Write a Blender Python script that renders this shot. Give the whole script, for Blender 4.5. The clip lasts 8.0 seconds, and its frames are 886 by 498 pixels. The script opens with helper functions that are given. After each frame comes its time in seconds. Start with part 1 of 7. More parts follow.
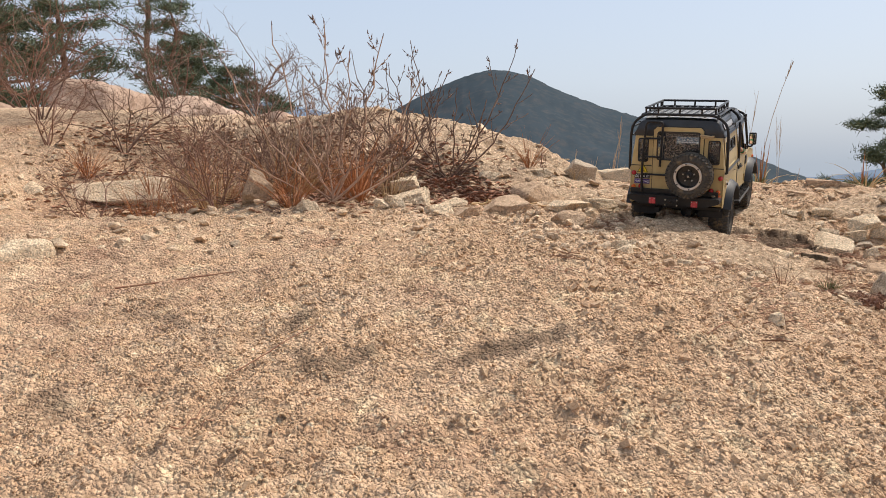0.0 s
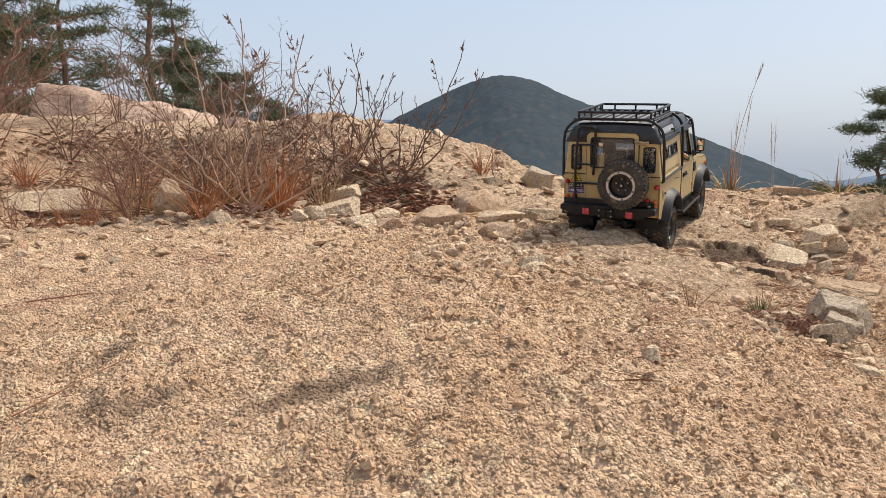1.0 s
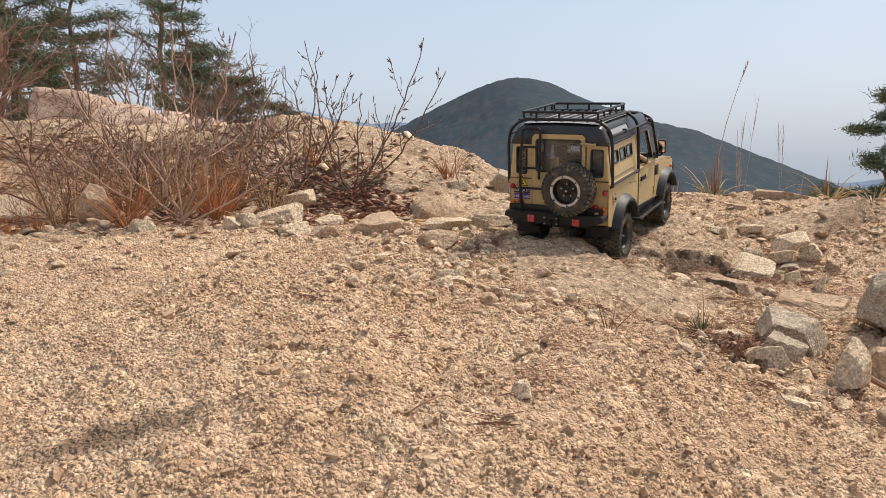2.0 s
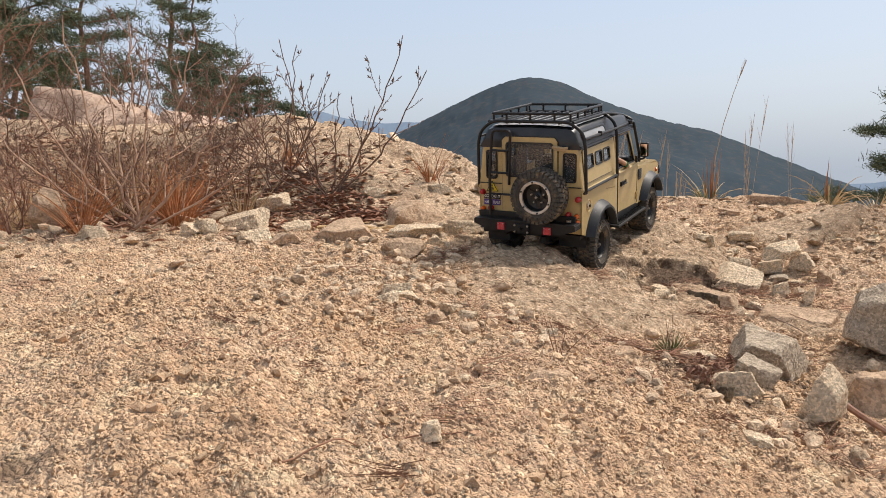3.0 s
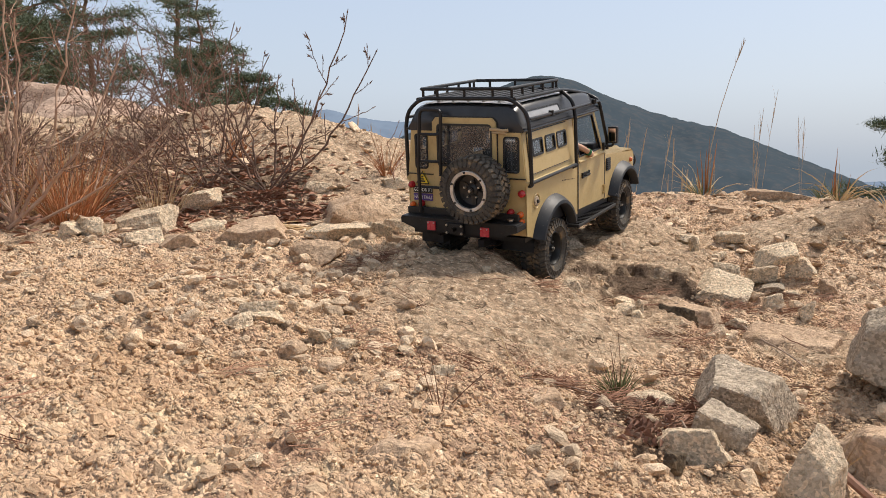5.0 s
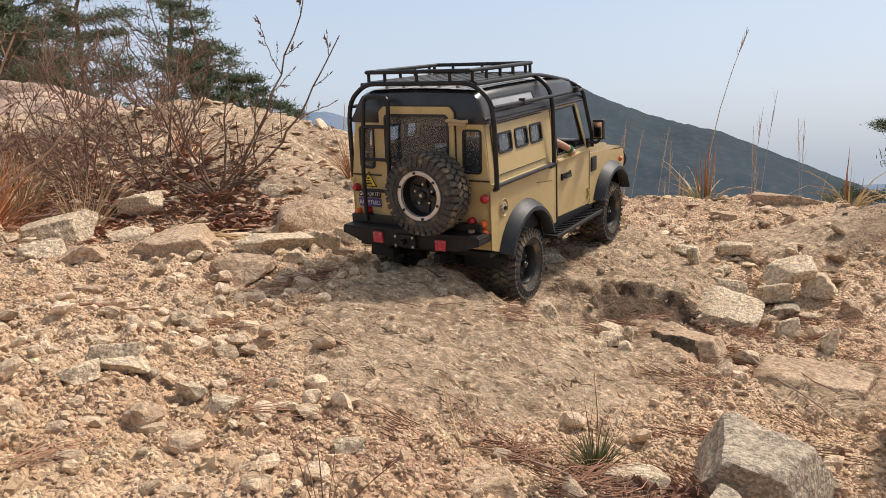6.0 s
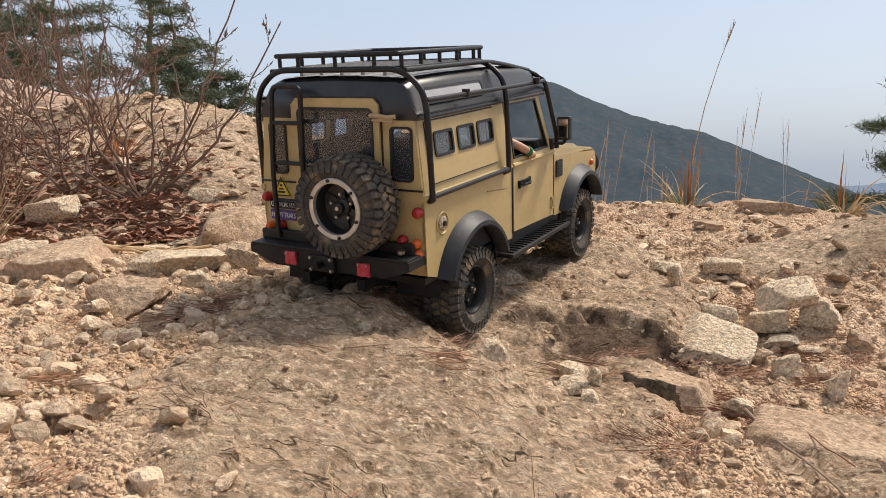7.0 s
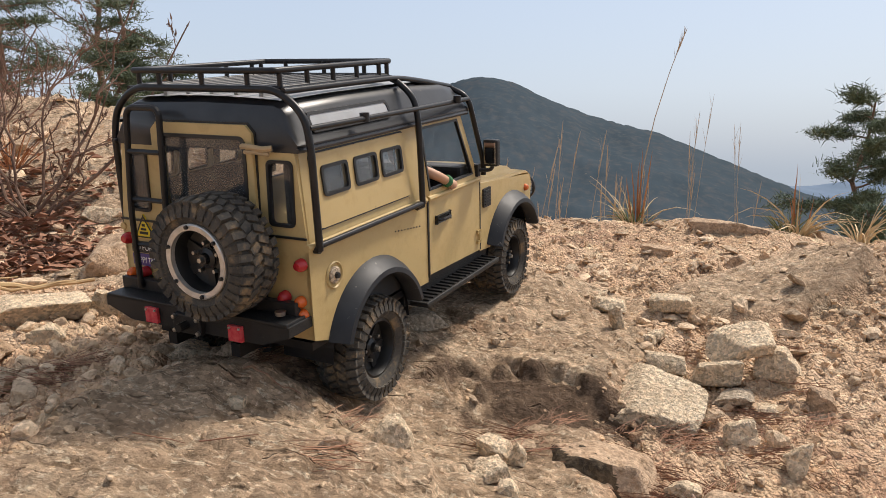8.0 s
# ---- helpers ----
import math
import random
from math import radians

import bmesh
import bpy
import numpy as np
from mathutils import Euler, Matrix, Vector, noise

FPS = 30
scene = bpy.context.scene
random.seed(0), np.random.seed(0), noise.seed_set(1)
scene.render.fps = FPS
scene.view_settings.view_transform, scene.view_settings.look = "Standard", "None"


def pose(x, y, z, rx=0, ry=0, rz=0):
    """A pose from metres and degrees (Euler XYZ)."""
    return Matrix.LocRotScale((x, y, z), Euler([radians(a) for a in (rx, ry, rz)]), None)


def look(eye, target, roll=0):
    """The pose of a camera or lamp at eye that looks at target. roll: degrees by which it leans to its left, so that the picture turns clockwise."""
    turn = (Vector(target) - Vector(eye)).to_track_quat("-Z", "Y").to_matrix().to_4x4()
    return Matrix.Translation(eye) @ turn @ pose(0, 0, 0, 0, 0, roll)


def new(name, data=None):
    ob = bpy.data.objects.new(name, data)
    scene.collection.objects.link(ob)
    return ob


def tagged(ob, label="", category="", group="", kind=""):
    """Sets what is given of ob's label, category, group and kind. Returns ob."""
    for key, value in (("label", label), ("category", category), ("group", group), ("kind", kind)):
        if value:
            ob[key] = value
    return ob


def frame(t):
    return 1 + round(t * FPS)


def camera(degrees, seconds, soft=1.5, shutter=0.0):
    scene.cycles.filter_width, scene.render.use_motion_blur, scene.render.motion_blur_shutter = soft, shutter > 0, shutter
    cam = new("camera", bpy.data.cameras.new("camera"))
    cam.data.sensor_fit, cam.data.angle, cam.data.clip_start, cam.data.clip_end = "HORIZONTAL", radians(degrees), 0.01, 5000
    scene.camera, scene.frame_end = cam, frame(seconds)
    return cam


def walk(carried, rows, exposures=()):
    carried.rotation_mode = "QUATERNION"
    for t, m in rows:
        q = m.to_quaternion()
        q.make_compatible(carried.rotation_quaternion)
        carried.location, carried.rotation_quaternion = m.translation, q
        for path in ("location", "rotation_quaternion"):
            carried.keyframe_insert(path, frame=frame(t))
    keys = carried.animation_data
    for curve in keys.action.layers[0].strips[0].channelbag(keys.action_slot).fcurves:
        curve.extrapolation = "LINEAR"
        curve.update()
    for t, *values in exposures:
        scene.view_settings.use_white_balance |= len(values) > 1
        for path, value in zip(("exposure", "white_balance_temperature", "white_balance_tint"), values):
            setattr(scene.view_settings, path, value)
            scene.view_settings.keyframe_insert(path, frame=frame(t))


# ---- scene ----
cam = camera(59.0, 8.0, soft=0.9)
PATH = [
    (0, -0.0059, -0.0303, 0.206, 83.71, -0.33, -0.17),
    (0.5, 0.0665, 0.0247, 0.2074, 83.93, -0.31, -0.05),
    (1, 0.1525, 0.0685, 0.2123, 84.09, -0.2, 0.34),
    (1.5, 0.2303, 0.1153, 0.214, 84.2, 0.05, 0.97),
    (1.7, 0.2562, 0.137, 0.2138, 84.25, 0.04, 1.21),
    (2.8, 0.344, 0.2204, 0.2232, 84.29, -0.16, 2.13),
    (3, 0.359, 0.2382, 0.2232, 84.26, -0.15, 2.36),
    (3.5, 0.3924, 0.2857, 0.2192, 84.29, -0.13, 2.55),
    (4, 0.4226, 0.3381, 0.2147, 84.32, -0.13, 2.7),
    (4.2, 0.4339, 0.3623, 0.2105, 84.31, -0.14, 2.81),
    (5.3, 0.4825, 0.5045, 0.2095, 84.13, -0.03, 3.27),
    (5.5, 0.49, 0.5412, 0.2089, 84.15, 0.0, 3.26),
    (6, 0.5133, 0.6328, 0.2074, 84.32, -0.14, 3.02),
    (6.5, 0.5359, 0.7175, 0.2064, 84.34, -0.17, 2.83),
    (7, 0.5559, 0.7886, 0.2139, 84.29, -0.4, 1.92),
    (7.5, 0.5766, 0.8484, 0.2305, 84.26, -0.61, 0.31),
    (8, 0.598, 0.9048, 0.2447, 84.18, -0.8, -1.13),
]
walk(cam, [(t, pose(x, y, z, rx, ry, rz)) for t, x, y, z, rx, ry, rz in PATH])

# ---- world and light ----
world = bpy.data.worlds.new("overcast_sky")
scene.world = world
world.use_nodes = True
wn, wl = world.node_tree.nodes, world.node_tree.links
wn.clear()
SUN_ELEVATION, SUN_TURN = radians(57), radians(58)
sky = wn.new("ShaderNodeTexSky")
sky.sky_type, sky.sun_disc = "NISHITA", False
sky.sun_elevation, sky.sun_rotation = SUN_ELEVATION, SUN_TURN
sky.air_density, sky.dust_density, sky.ozone_density = 1.2, 4.0, 1.5
sky_bg = wn.new("ShaderNodeBackground")
sky_bg.inputs["Strength"].default_value = 0.05
wl.new(sky.outputs[0], sky_bg.inputs["Color"])
# thin cloud deck: brightest in a low band, greyer overhead
geo = wn.new("ShaderNodeTexCoord")
sep = wn.new("ShaderNodeSeparateXYZ")
wl.new(geo.outputs["Generated"], sep.inputs[0])
ramp = wn.new("ShaderNodeValToRGB")
wl.new(sep.outputs["Z"], ramp.inputs[0])
ramp.color_ramp.elements[0].position, ramp.color_ramp.elements[0].color = 0.0, (0.485, 0.56, 0.665, 1)
ramp.color_ramp.elements[1].position, ramp.color_ramp.elements[1].color = 1.0, (0.44, 0.44, 0.455, 1)
for where, colour in ((0.10, (0.535, 0.61, 0.735, 1)), (0.22, (0.49, 0.57, 0.712, 1)), (0.5, (0.49, 0.52, 0.585, 1))):
    e = ramp.color_ramp.elements.new(where)
    e.color = colour
cloud = wn.new("ShaderNodeBackground")
wl.new(ramp.outputs[0], cloud.inputs["Color"])
cloud.inputs["Strength"].default_value = 0.85
add = wn.new("ShaderNodeAddShader")
wl.new(sky_bg.outputs[0], add.inputs[0])
wl.new(cloud.outputs[0], add.inputs[1])
wout = wn.new("ShaderNodeOutputWorld")
wl.new(add.outputs[0], wout.inputs["Surface"])

sun = new("sun", bpy.data.lights.new("sun", "SUN"))
sun.data.energy, sun.data.angle, sun.data.color = 4.3, radians(9), (1.0, 0.905, 0.80)
# the sky's sun_rotation turns clockwise from +y
sun_way = Vector((math.sin(SUN_TURN) * math.cos(SUN_ELEVATION), math.cos(SUN_TURN) * math.cos(SUN_ELEVATION), math.sin(SUN_ELEVATION)))
sun.matrix_world = look(sun_way * 10, (0, 0, 0))
scene.view_settings.exposure = 0.0

# ---- materials ----
def material(name, colour, rough=0.6, metal=0.0, second=None, scale=40.0, amount=0.5, bump=0.0, bump_scale=200.0, third=None, spots=0.0, spot_colour=None, spot_scale=60.0, random_tone=0.0, spec=0.5, island=False, rough_vary=0.0, speck=0.0, speck_scale=350.0):
    """A node material: a base colour broken by noise at two scales, worn spots, bump, and a tone of its own for each piece."""
    m = bpy.data.materials.new(name)
    m.use_nodes = True
    n, l = m.node_tree.nodes, m.node_tree.links
    b = n["Principled BSDF"]
    b.inputs["Roughness"].default_value, b.inputs["Metallic"].default_value = rough, metal
    b.inputs["Specular IOR Level"].default_value = spec
    co = n.new("ShaderNodeTexCoord").outputs["Object"]
    col = None

    def noisy(sc, detail=6.0):
        t = n.new("ShaderNodeTexNoise")
        t.inputs["Scale"].default_value, t.inputs["Detail"].default_value, t.inputs["Roughness"].default_value = sc, detail, 0.66
        l.new(co, t.inputs["Vector"])
        return t.outputs["Fac"]

    def ramped(fac, lo, hi):
        r = n.new("ShaderNodeMapRange")
        r.inputs["From Min"].default_value, r.inputs["From Max"].default_value = lo, hi
        l.new(fac, r.inputs["Value"])
        return r.outputs[0]

    def mix(a, bb, fac, kind="MIX"):
        x = n.new("ShaderNodeMix")
        x.data_type, x.blend_type = "RGBA", kind
        for sock, v in ((x.inputs["A"], a), (x.inputs["B"], bb)):
            if isinstance(v, tuple):
                sock.default_value = (*v, 1)
            else:
                l.new(v, sock)
        if isinstance(fac, float):
            x.inputs["Factor"].default_value = fac
        else:
            l.new(fac, x.inputs["Factor"])
        return x.outputs["Result"]

    col = colour
    if second:
        col = mix(col, second, ramped(noisy(scale), 0.5 - 0.35 * amount, 0.5 + 0.35 * amount))
    if third:
        col = mix(col, third, ramped(noisy(scale * 5.3), 0.48, 0.72))
    if spots > 0:
        col = mix(col, spot_colour, ramped(noisy(spot_scale, 9.0), 0.72 - spots, 0.78 - spots * 0.8))
    if speck > 0:
        # crystals: each grain of the stone a little lighter or darker
        vo = n.new("ShaderNodeTexVoronoi")
        vo.inputs["Scale"].default_value = speck_scale
        l.new(co, vo.inputs["Vector"])
        sp = n.new("ShaderNodeSeparateColor")
        l.new(vo.outputs["Color"], sp.inputs[0])
        sm = n.new("ShaderNodeMapRange")
        sm.inputs["To Min"].default_value, sm.inputs["To Max"].default_value = 1 - speck, 1 + speck * 0.8
        l.new(sp.outputs[0], sm.inputs["Value"])
        sh = n.new("ShaderNodeHueSaturation")
        l.new(sm.outputs[0], sh.inputs["Value"])
        if isinstance(col, tuple):
            sh.inputs["Color"].default_value = (*col, 1)
        else:
            l.new(col, sh.inputs["Color"])
        col = sh.outputs[0]
    if random_tone > 0:
        if island:
            rnd = n.new("ShaderNodeNewGeometry").outputs["Random Per Island"]
        else:
            rnd = n.new("ShaderNodeObjectInfo").outputs["Random"]
        hs = n.new("ShaderNodeHueSaturation")
        mr = n.new("ShaderNodeMapRange")
        mr.inputs["To Min"].default_value, mr.inputs["To Max"].default_value = 1 - random_tone, 1 + random_tone
        l.new(rnd, mr.inputs["Value"])
        l.new(mr.outputs[0], hs.inputs["Value"])
        if isinstance(col, tuple):
            hs.inputs["Color"].default_value = (*col, 1)
        else:
            l.new(col, hs.inputs["Color"])
        col = hs.outputs[0]
    if isinstance(col, tuple):
        b.inputs["Base Color"].default_value = (*col, 1)
    else:
        l.new(col, b.inputs["Base Color"])
    if rough_vary > 0:
        r = n.new("ShaderNodeMapRange")
        r.inputs["To Min"].default_value, r.inputs["To Max"].default_value = rough - rough_vary, min(1, rough + rough_vary)
        l.new(noisy(scale * 2), r.inputs["Value"])
        l.new(r.outputs[0], b.inputs["Roughness"])
    if bump > 0:
        bp = n.new("ShaderNodeBump")
        bp.inputs["Strength"].default_value, bp.inputs["Distance"].default_value = 1.0, bump
        l.new(noisy(bump_scale, 5.0), bp.inputs["Height"])
        l.new(bp.outputs[0], b.inputs["Normal"])
    return m


def ground_material():
    """Sandy granite grit, with bare rock where the layer 'rock' is 1 and dark brown where the other layer is 1."""
    m = bpy.data.materials.new("gritty_ground")
    m.use_nodes = True
    n, l = m.node_tree.nodes, m.node_tree.links
    b = n["Principled BSDF"]
    b.inputs["Roughness"].default_value, b.inputs["Specular IOR Level"].default_value = 0.93, 0.2
    co = n.new("ShaderNodeTexCoord").outputs["Object"]

    def noisy(sc, detail=6.0, rough=0.6, stretch=None):
        t = n.new("ShaderNodeTexNoise")
        t.inputs["Scale"].default_value, t.inputs["Detail"].default_value, t.inputs["Roughness"].default_value = sc, detail, rough
        src = co
        if stretch:
            mp = n.new("ShaderNodeMapping")
            mp.inputs["Rotation"].default_value, mp.inputs["Scale"].default_value = (0, 0, radians(stretch[0])), stretch[1]
            l.new(co, mp.inputs["Vector"])
            src = mp.outputs[0]
        l.new(src, t.inputs["Vector"])
        return t.outputs["Fac"]

    def ramped(fac, lo, hi):
        r = n.new("ShaderNodeMapRange")
        r.inputs["From Min"].default_value, r.inputs["From Max"].default_value = lo, hi
        l.new(fac, r.inputs["Value"])
        return r.outputs[0]

    def mix(a, bb, fac):
        x = n.new("ShaderNodeMix")
        x.data_type = "RGBA"
        for sock, v in ((x.inputs["A"], a), (x.inputs["B"], bb)):
            if isinstance(v, tuple):
                sock.default_value = (*v, 1)
            else:
                l.new(v, sock)
        l.new(fac, x.inputs["Factor"])
        return x.outputs["Result"]

    def layer(name):
        a = n.new("ShaderNodeAttribute")
        a.attribute_name = name
        return a.outputs["Fac"]

    soil = mix((0.52, 0.335, 0.205), (0.66, 0.465, 0.31), ramped(noisy(8.0), 0.38, 0.62))
    soil = mix(soil, (0.73, 0.565, 0.365), ramped(noisy(23.0, 6.0), 0.54, 0.70))
    soil = mix(soil, (0.40, 0.245, 0.16), ramped(noisy(3.1, 8.0, 0.72), 0.51, 0.64))
    soil = mix(soil, (0.36, 0.222, 0.13), ramped(noisy(70.0, 9.0, 0.75), 0.57, 0.69))
    soil = mix(soil, (0.78, 0.635, 0.44), ramped(noisy(200.0, 6.0, 0.7), 0.57, 0.66))
    rock = mix((0.47, 0.325, 0.210), (0.63, 0.462, 0.310), ramped(noisy(9.0, 6.0, 0.6, (12, (1, 1.8, 1))), 0.38, 0.62))
    rock = mix(rock, (0.33, 0.225, 0.14), ramped(noisy(46.0, 6.0, 0.66, (12, (1, 2.6, 1))), 0.53, 0.60))
    rock = mix(rock, (0.43, 0.265, 0.165), ramped(noisy(14.0, 7.0, 0.7), 0.56, 0.72))
    rock = mix(rock, (0.78, 0.63, 0.45), ramped(noisy(120.0, 5.0, 0.7, (12, (1, 2.2, 1))), 0.55, 0.61))

    def threads(sc, wide, turn, mask):
        """Thin broken lines: where a noise crosses its middle."""
        a = n.new("ShaderNodeMath")
        a.operation = "SUBTRACT"
        a.inputs[1].default_value = 0.5
        l.new(noisy(sc, 2.0, 0.5, (turn, (1, 3.0, 1))), a.inputs[0])
        c = n.new("ShaderNodeMath")
        c.operation = "ABSOLUTE"
        l.new(a.outputs[0], c.inputs[0])
        d = n.new("ShaderNodeMapRange")
        d.inputs["From Min"].default_value, d.inputs["From Max"].default_value = 0.0, wide
        d.inputs["To Min"].default_value, d.inputs["To Max"].default_value = 1.0, 0.0
        l.new(c.outputs[0], d.inputs["Value"])
        e = n.new("ShaderNodeMath")
        e.operation = "MULTIPLY"
        l.new(d.outputs[0], e.inputs[0])
        l.new(ramped(noisy(mask, 4.0), 0.54, 0.58), e.inputs[1])
        return e.outputs[0]

    crack_long, crack_fine = threads(15.0, 0.016, 14, 26.0), ramped(noisy(105.0, 7.0, 0.66, (10, (1, 2.6, 1))), 0.60, 0.66)
    rock = mix(rock, (0.16, 0.105, 0.065), crack_long)
    rock = mix(rock, (0.25, 0.17, 0.11), crack_fine)
    col = mix(soil, rock, layer("rock"))
    col = mix(col, (0.15, 0.10, 0.066), layer("dark_brown"))
    l.new(col, b.inputs["Base Color"])
    # relief: crumbs on the soil, torn layers and pits on the rock
    def crumbs(sc):
        warp = n.new("ShaderNodeTexNoise")
        warp.inputs["Scale"].default_value, warp.inputs["Detail"].default_value = sc * 0.7, 3.0
        l.new(co, warp.inputs["Vector"])
        off = n.new("ShaderNodeVectorMath")
        off.operation = "MULTIPLY_ADD"
        off.inputs[1].default_value = (1.2 / sc,) * 3
        l.new(warp.outputs["Color"], off.inputs[0])
        l.new(co, off.inputs[2])
        vo = n.new("ShaderNodeTexVoronoi")
        vo.inputs["Scale"].default_value = sc
        l.new(off.outputs[0], vo.inputs["Vector"])
        return vo.outputs["Distance"], vo.outputs["Color"]

    def blend(a, bb, ka, kb):
        x = n.new("ShaderNodeMath")
        x.operation = "MULTIPLY"
        l.new(a, x.inputs[0])
        x.inputs[1].default_value = ka
        y = n.new("ShaderNodeMath")
        y.operation = "MULTIPLY_ADD"
        l.new(bb, y.inputs[0])
        y.inputs[1].default_value = kb
        l.new(x.outputs[0], y.inputs[2])
        return y.outputs[0]

    big, big_tone = crumbs(115.0)
    small, small_tone = crumbs(290.0)
    soil_h = blend(blend(big, small, -0.34, -0.50), noisy(60.0, 7.0, 0.65), 1.0, 0.95)
    rock_h = blend(noisy(65.0, 12.0, 0.78, (12, (1, 1.6, 1))), noisy(320.0, 6.0, 0.7, (9, (1, 1.5, 1))), 0.70, 0.40)
    rock_h = blend(blend(rock_h, crack_long, 1.0, -0.5), crack_fine, 1.0, -0.35)
    hm = n.new("ShaderNodeMix")
    hm.data_type = "FLOAT"
    l.new(layer("rock"), hm.inputs["Factor"])
    l.new(soil_h, hm.inputs["A"])
    l.new(rock_h, hm.inputs["B"])
    b1 = n.new("ShaderNodeBump")
    b1.inputs["Strength"].default_value, b1.inputs["Distance"].default_value = 1.0, 0.0085
    l.new(hm.outputs[0], b1.inputs["Height"])
    l.new(b1.outputs[0], b.inputs["Normal"])
    # each crumb and crystal has its own tone
    for tone, lo, hi in ((big_tone, 0.84, 1.13), (small_tone, 0.72, 1.25)):
        sp = n.new("ShaderNodeSeparateColor")
        l.new(tone, sp.inputs[0])
        sm = n.new("ShaderNodeMapRange")
        sm.inputs["To Min"].default_value, sm.inputs["To Max"].default_value = lo, hi
        l.new(sp.outputs[0], sm.inputs["Value"])
        sh = n.new("ShaderNodeHueSaturation")
        l.new(sm.outputs[0], sh.inputs["Value"])
        l.new(col, sh.inputs["Color"])
        col = sh.outputs[0]
    l.new(col, b.inputs["Base Color"])
    return m


def glass_material(name, tint, rough=0.03, clear=0.35):
    """Grey smoked glazing: a clear film over a dark tint."""
    m = bpy.data.materials.new(name)
    m.use_nodes = True
    n, l = m.node_tree.nodes, m.node_tree.links
    b = n["Principled BSDF"]
    b.inputs["Base Color"].default_value, b.inputs["Roughness"].default_value = (*tint, 1), rough
    b.inputs["Transmission Weight"].default_value = clear
    b.inputs["IOR"].default_value = 1.45
    return m


M_GROUND = ground_material()
M_PALE = material("pale_granite", (0.70, 0.53, 0.36), 0.92, second=(0.82, 0.675, 0.49), scale=40, third=(0.56, 0.415, 0.265), spots=0.10, spot_colour=(0.22, 0.155, 0.10), spot_scale=260, bump=0.008, bump_scale=170, random_tone=0.10, spec=0.15, speck=0.34, speck_scale=420)
M_PINK = material("pinkish_weathered_granite", (0.42, 0.295, 0.215), 0.93, second=(0.56, 0.42, 0.325), scale=3.5, third=(0.30, 0.20, 0.145), spots=0.05, spot_colour=(0.16, 0.12, 0.09), spot_scale=25, bump=0.02, bump_scale=22, random_tone=0.10, spec=0.15, speck=0.2, speck_scale=90)
M_GREY = material("grey_granite", (0.44, 0.355, 0.265), 0.92, second=(0.55, 0.455, 0.345), scale=60, third=(0.37, 0.285, 0.195), spots=0.10, spot_colour=(0.14, 0.12, 0.09), spot_scale=420, bump=0.006, bump_scale=160, random_tone=0.08, spec=0.15, speck=0.36, speck_scale=420)
M_BROWN = material("weathered_brown_rock", (0.45, 0.312, 0.208), 0.93, second=(0.57, 0.42, 0.29), scale=18, third=(0.30, 0.195, 0.115), spots=0.06, spot_colour=(0.12, 0.09, 0.06), spot_scale=150, bump=0.006, bump_scale=125, random_tone=0.12, spec=0.15, speck=0.28)
M_GRAVEL = material("granite_gravel", (0.55, 0.372, 0.226), 0.93, second=(0.67, 0.49, 0.325), scale=6, amount=0.4, third=(0.42, 0.268, 0.172), random_tone=0.20, island=True, spec=0.15, bump=0.0016, bump_scale=500)
# distance haze is put into both slope colours as blue
M_FOREST = material("hazy_forest_slope", (0.042, 0.060, 0.074), 1.0, second=(0.062, 0.080, 0.096), scale=0.012, third=(0.088, 0.090, 0.094), amount=0.8, spec=0.0)
M_FAR = material("hazy_far_slope", (0.15, 0.20, 0.27), 1.0, second=(0.17, 0.22, 0.29), scale=0.003, spec=0.0)
M_PAINT = material("sand_paint", (0.46, 0.335, 0.145), 0.46, second=(0.52, 0.385, 0.175), scale=14, amount=0.9, third=(0.42, 0.30, 0.125), spots=0.05, spot_colour=(0.27, 0.18, 0.085), spot_scale=120, bump=0.0002, bump_scale=900, rough_vary=0.1)
M_BLACK = material("black_plastic", (0.012, 0.012, 0.013), 0.45, second=(0.024, 0.023, 0.022), scale=60, spots=0.05, spot_colour=(0.17, 0.14, 0.10), spot_scale=260, bump=0.0002, bump_scale=1200, rough_vary=0.1, spec=0.3)
M_FLARE = material("scuffed_flare_plastic", (0.012, 0.014, 0.018), 0.52, second=(0.022, 0.024, 0.028), scale=50, spots=0.07, spot_colour=(0.30, 0.27, 0.23), spot_scale=210, rough_vary=0.1, spec=0.35)
M_ROOF = material("charcoal_roof_paint", (0.012, 0.013, 0.015), 0.33, second=(0.024, 0.025, 0.028), scale=40, spots=0.03, spot_colour=(0.16, 0.14, 0.11), spot_scale=240)
M_ROOFTOP = material("pale_grey_roof_skin", (0.42, 0.43, 0.44), 0.4, second=(0.34, 0.34, 0.34), scale=30)
M_TUBE = material("black_powder_coat", (0.010, 0.010, 0.011), 0.35, second=(0.020, 0.019, 0.019), scale=90, spec=0.3)
M_RUBBER = material("dusty_tyre_rubber", (0.040, 0.038, 0.036), 0.85, second=(0.085, 0.075, 0.062), scale=55, third=(0.13, 0.105, 0.075), spots=0.17, spot_colour=(0.22, 0.155, 0.09), spot_scale=60, bump=0.0006, bump_scale=700, spec=0.3)
M_CHIP = material("pale_granite_chips", (0.57, 0.405, 0.27), 0.93, second=(0.72, 0.565, 0.40), scale=14, third=(0.44, 0.30, 0.18), random_tone=0.28, island=True, spec=0.15, bump=0.0035, bump_scale=260, speck=0.25)
M_RIM = material("black_rim", (0.012, 0.012, 0.012), 0.4)
M_STEEL = material("bare_steel", (0.55, 0.53, 0.50), 0.35, 1.0, second=(0.42, 0.40, 0.37), scale=90)
M_SILVER = material("worn_silver_ring", (0.62, 0.60, 0.57), 0.38, 0.6, second=(0.45, 0.42, 0.38), scale=120)
M_RED = material("red_lens", (0.38, 0.018, 0.022), 0.18)
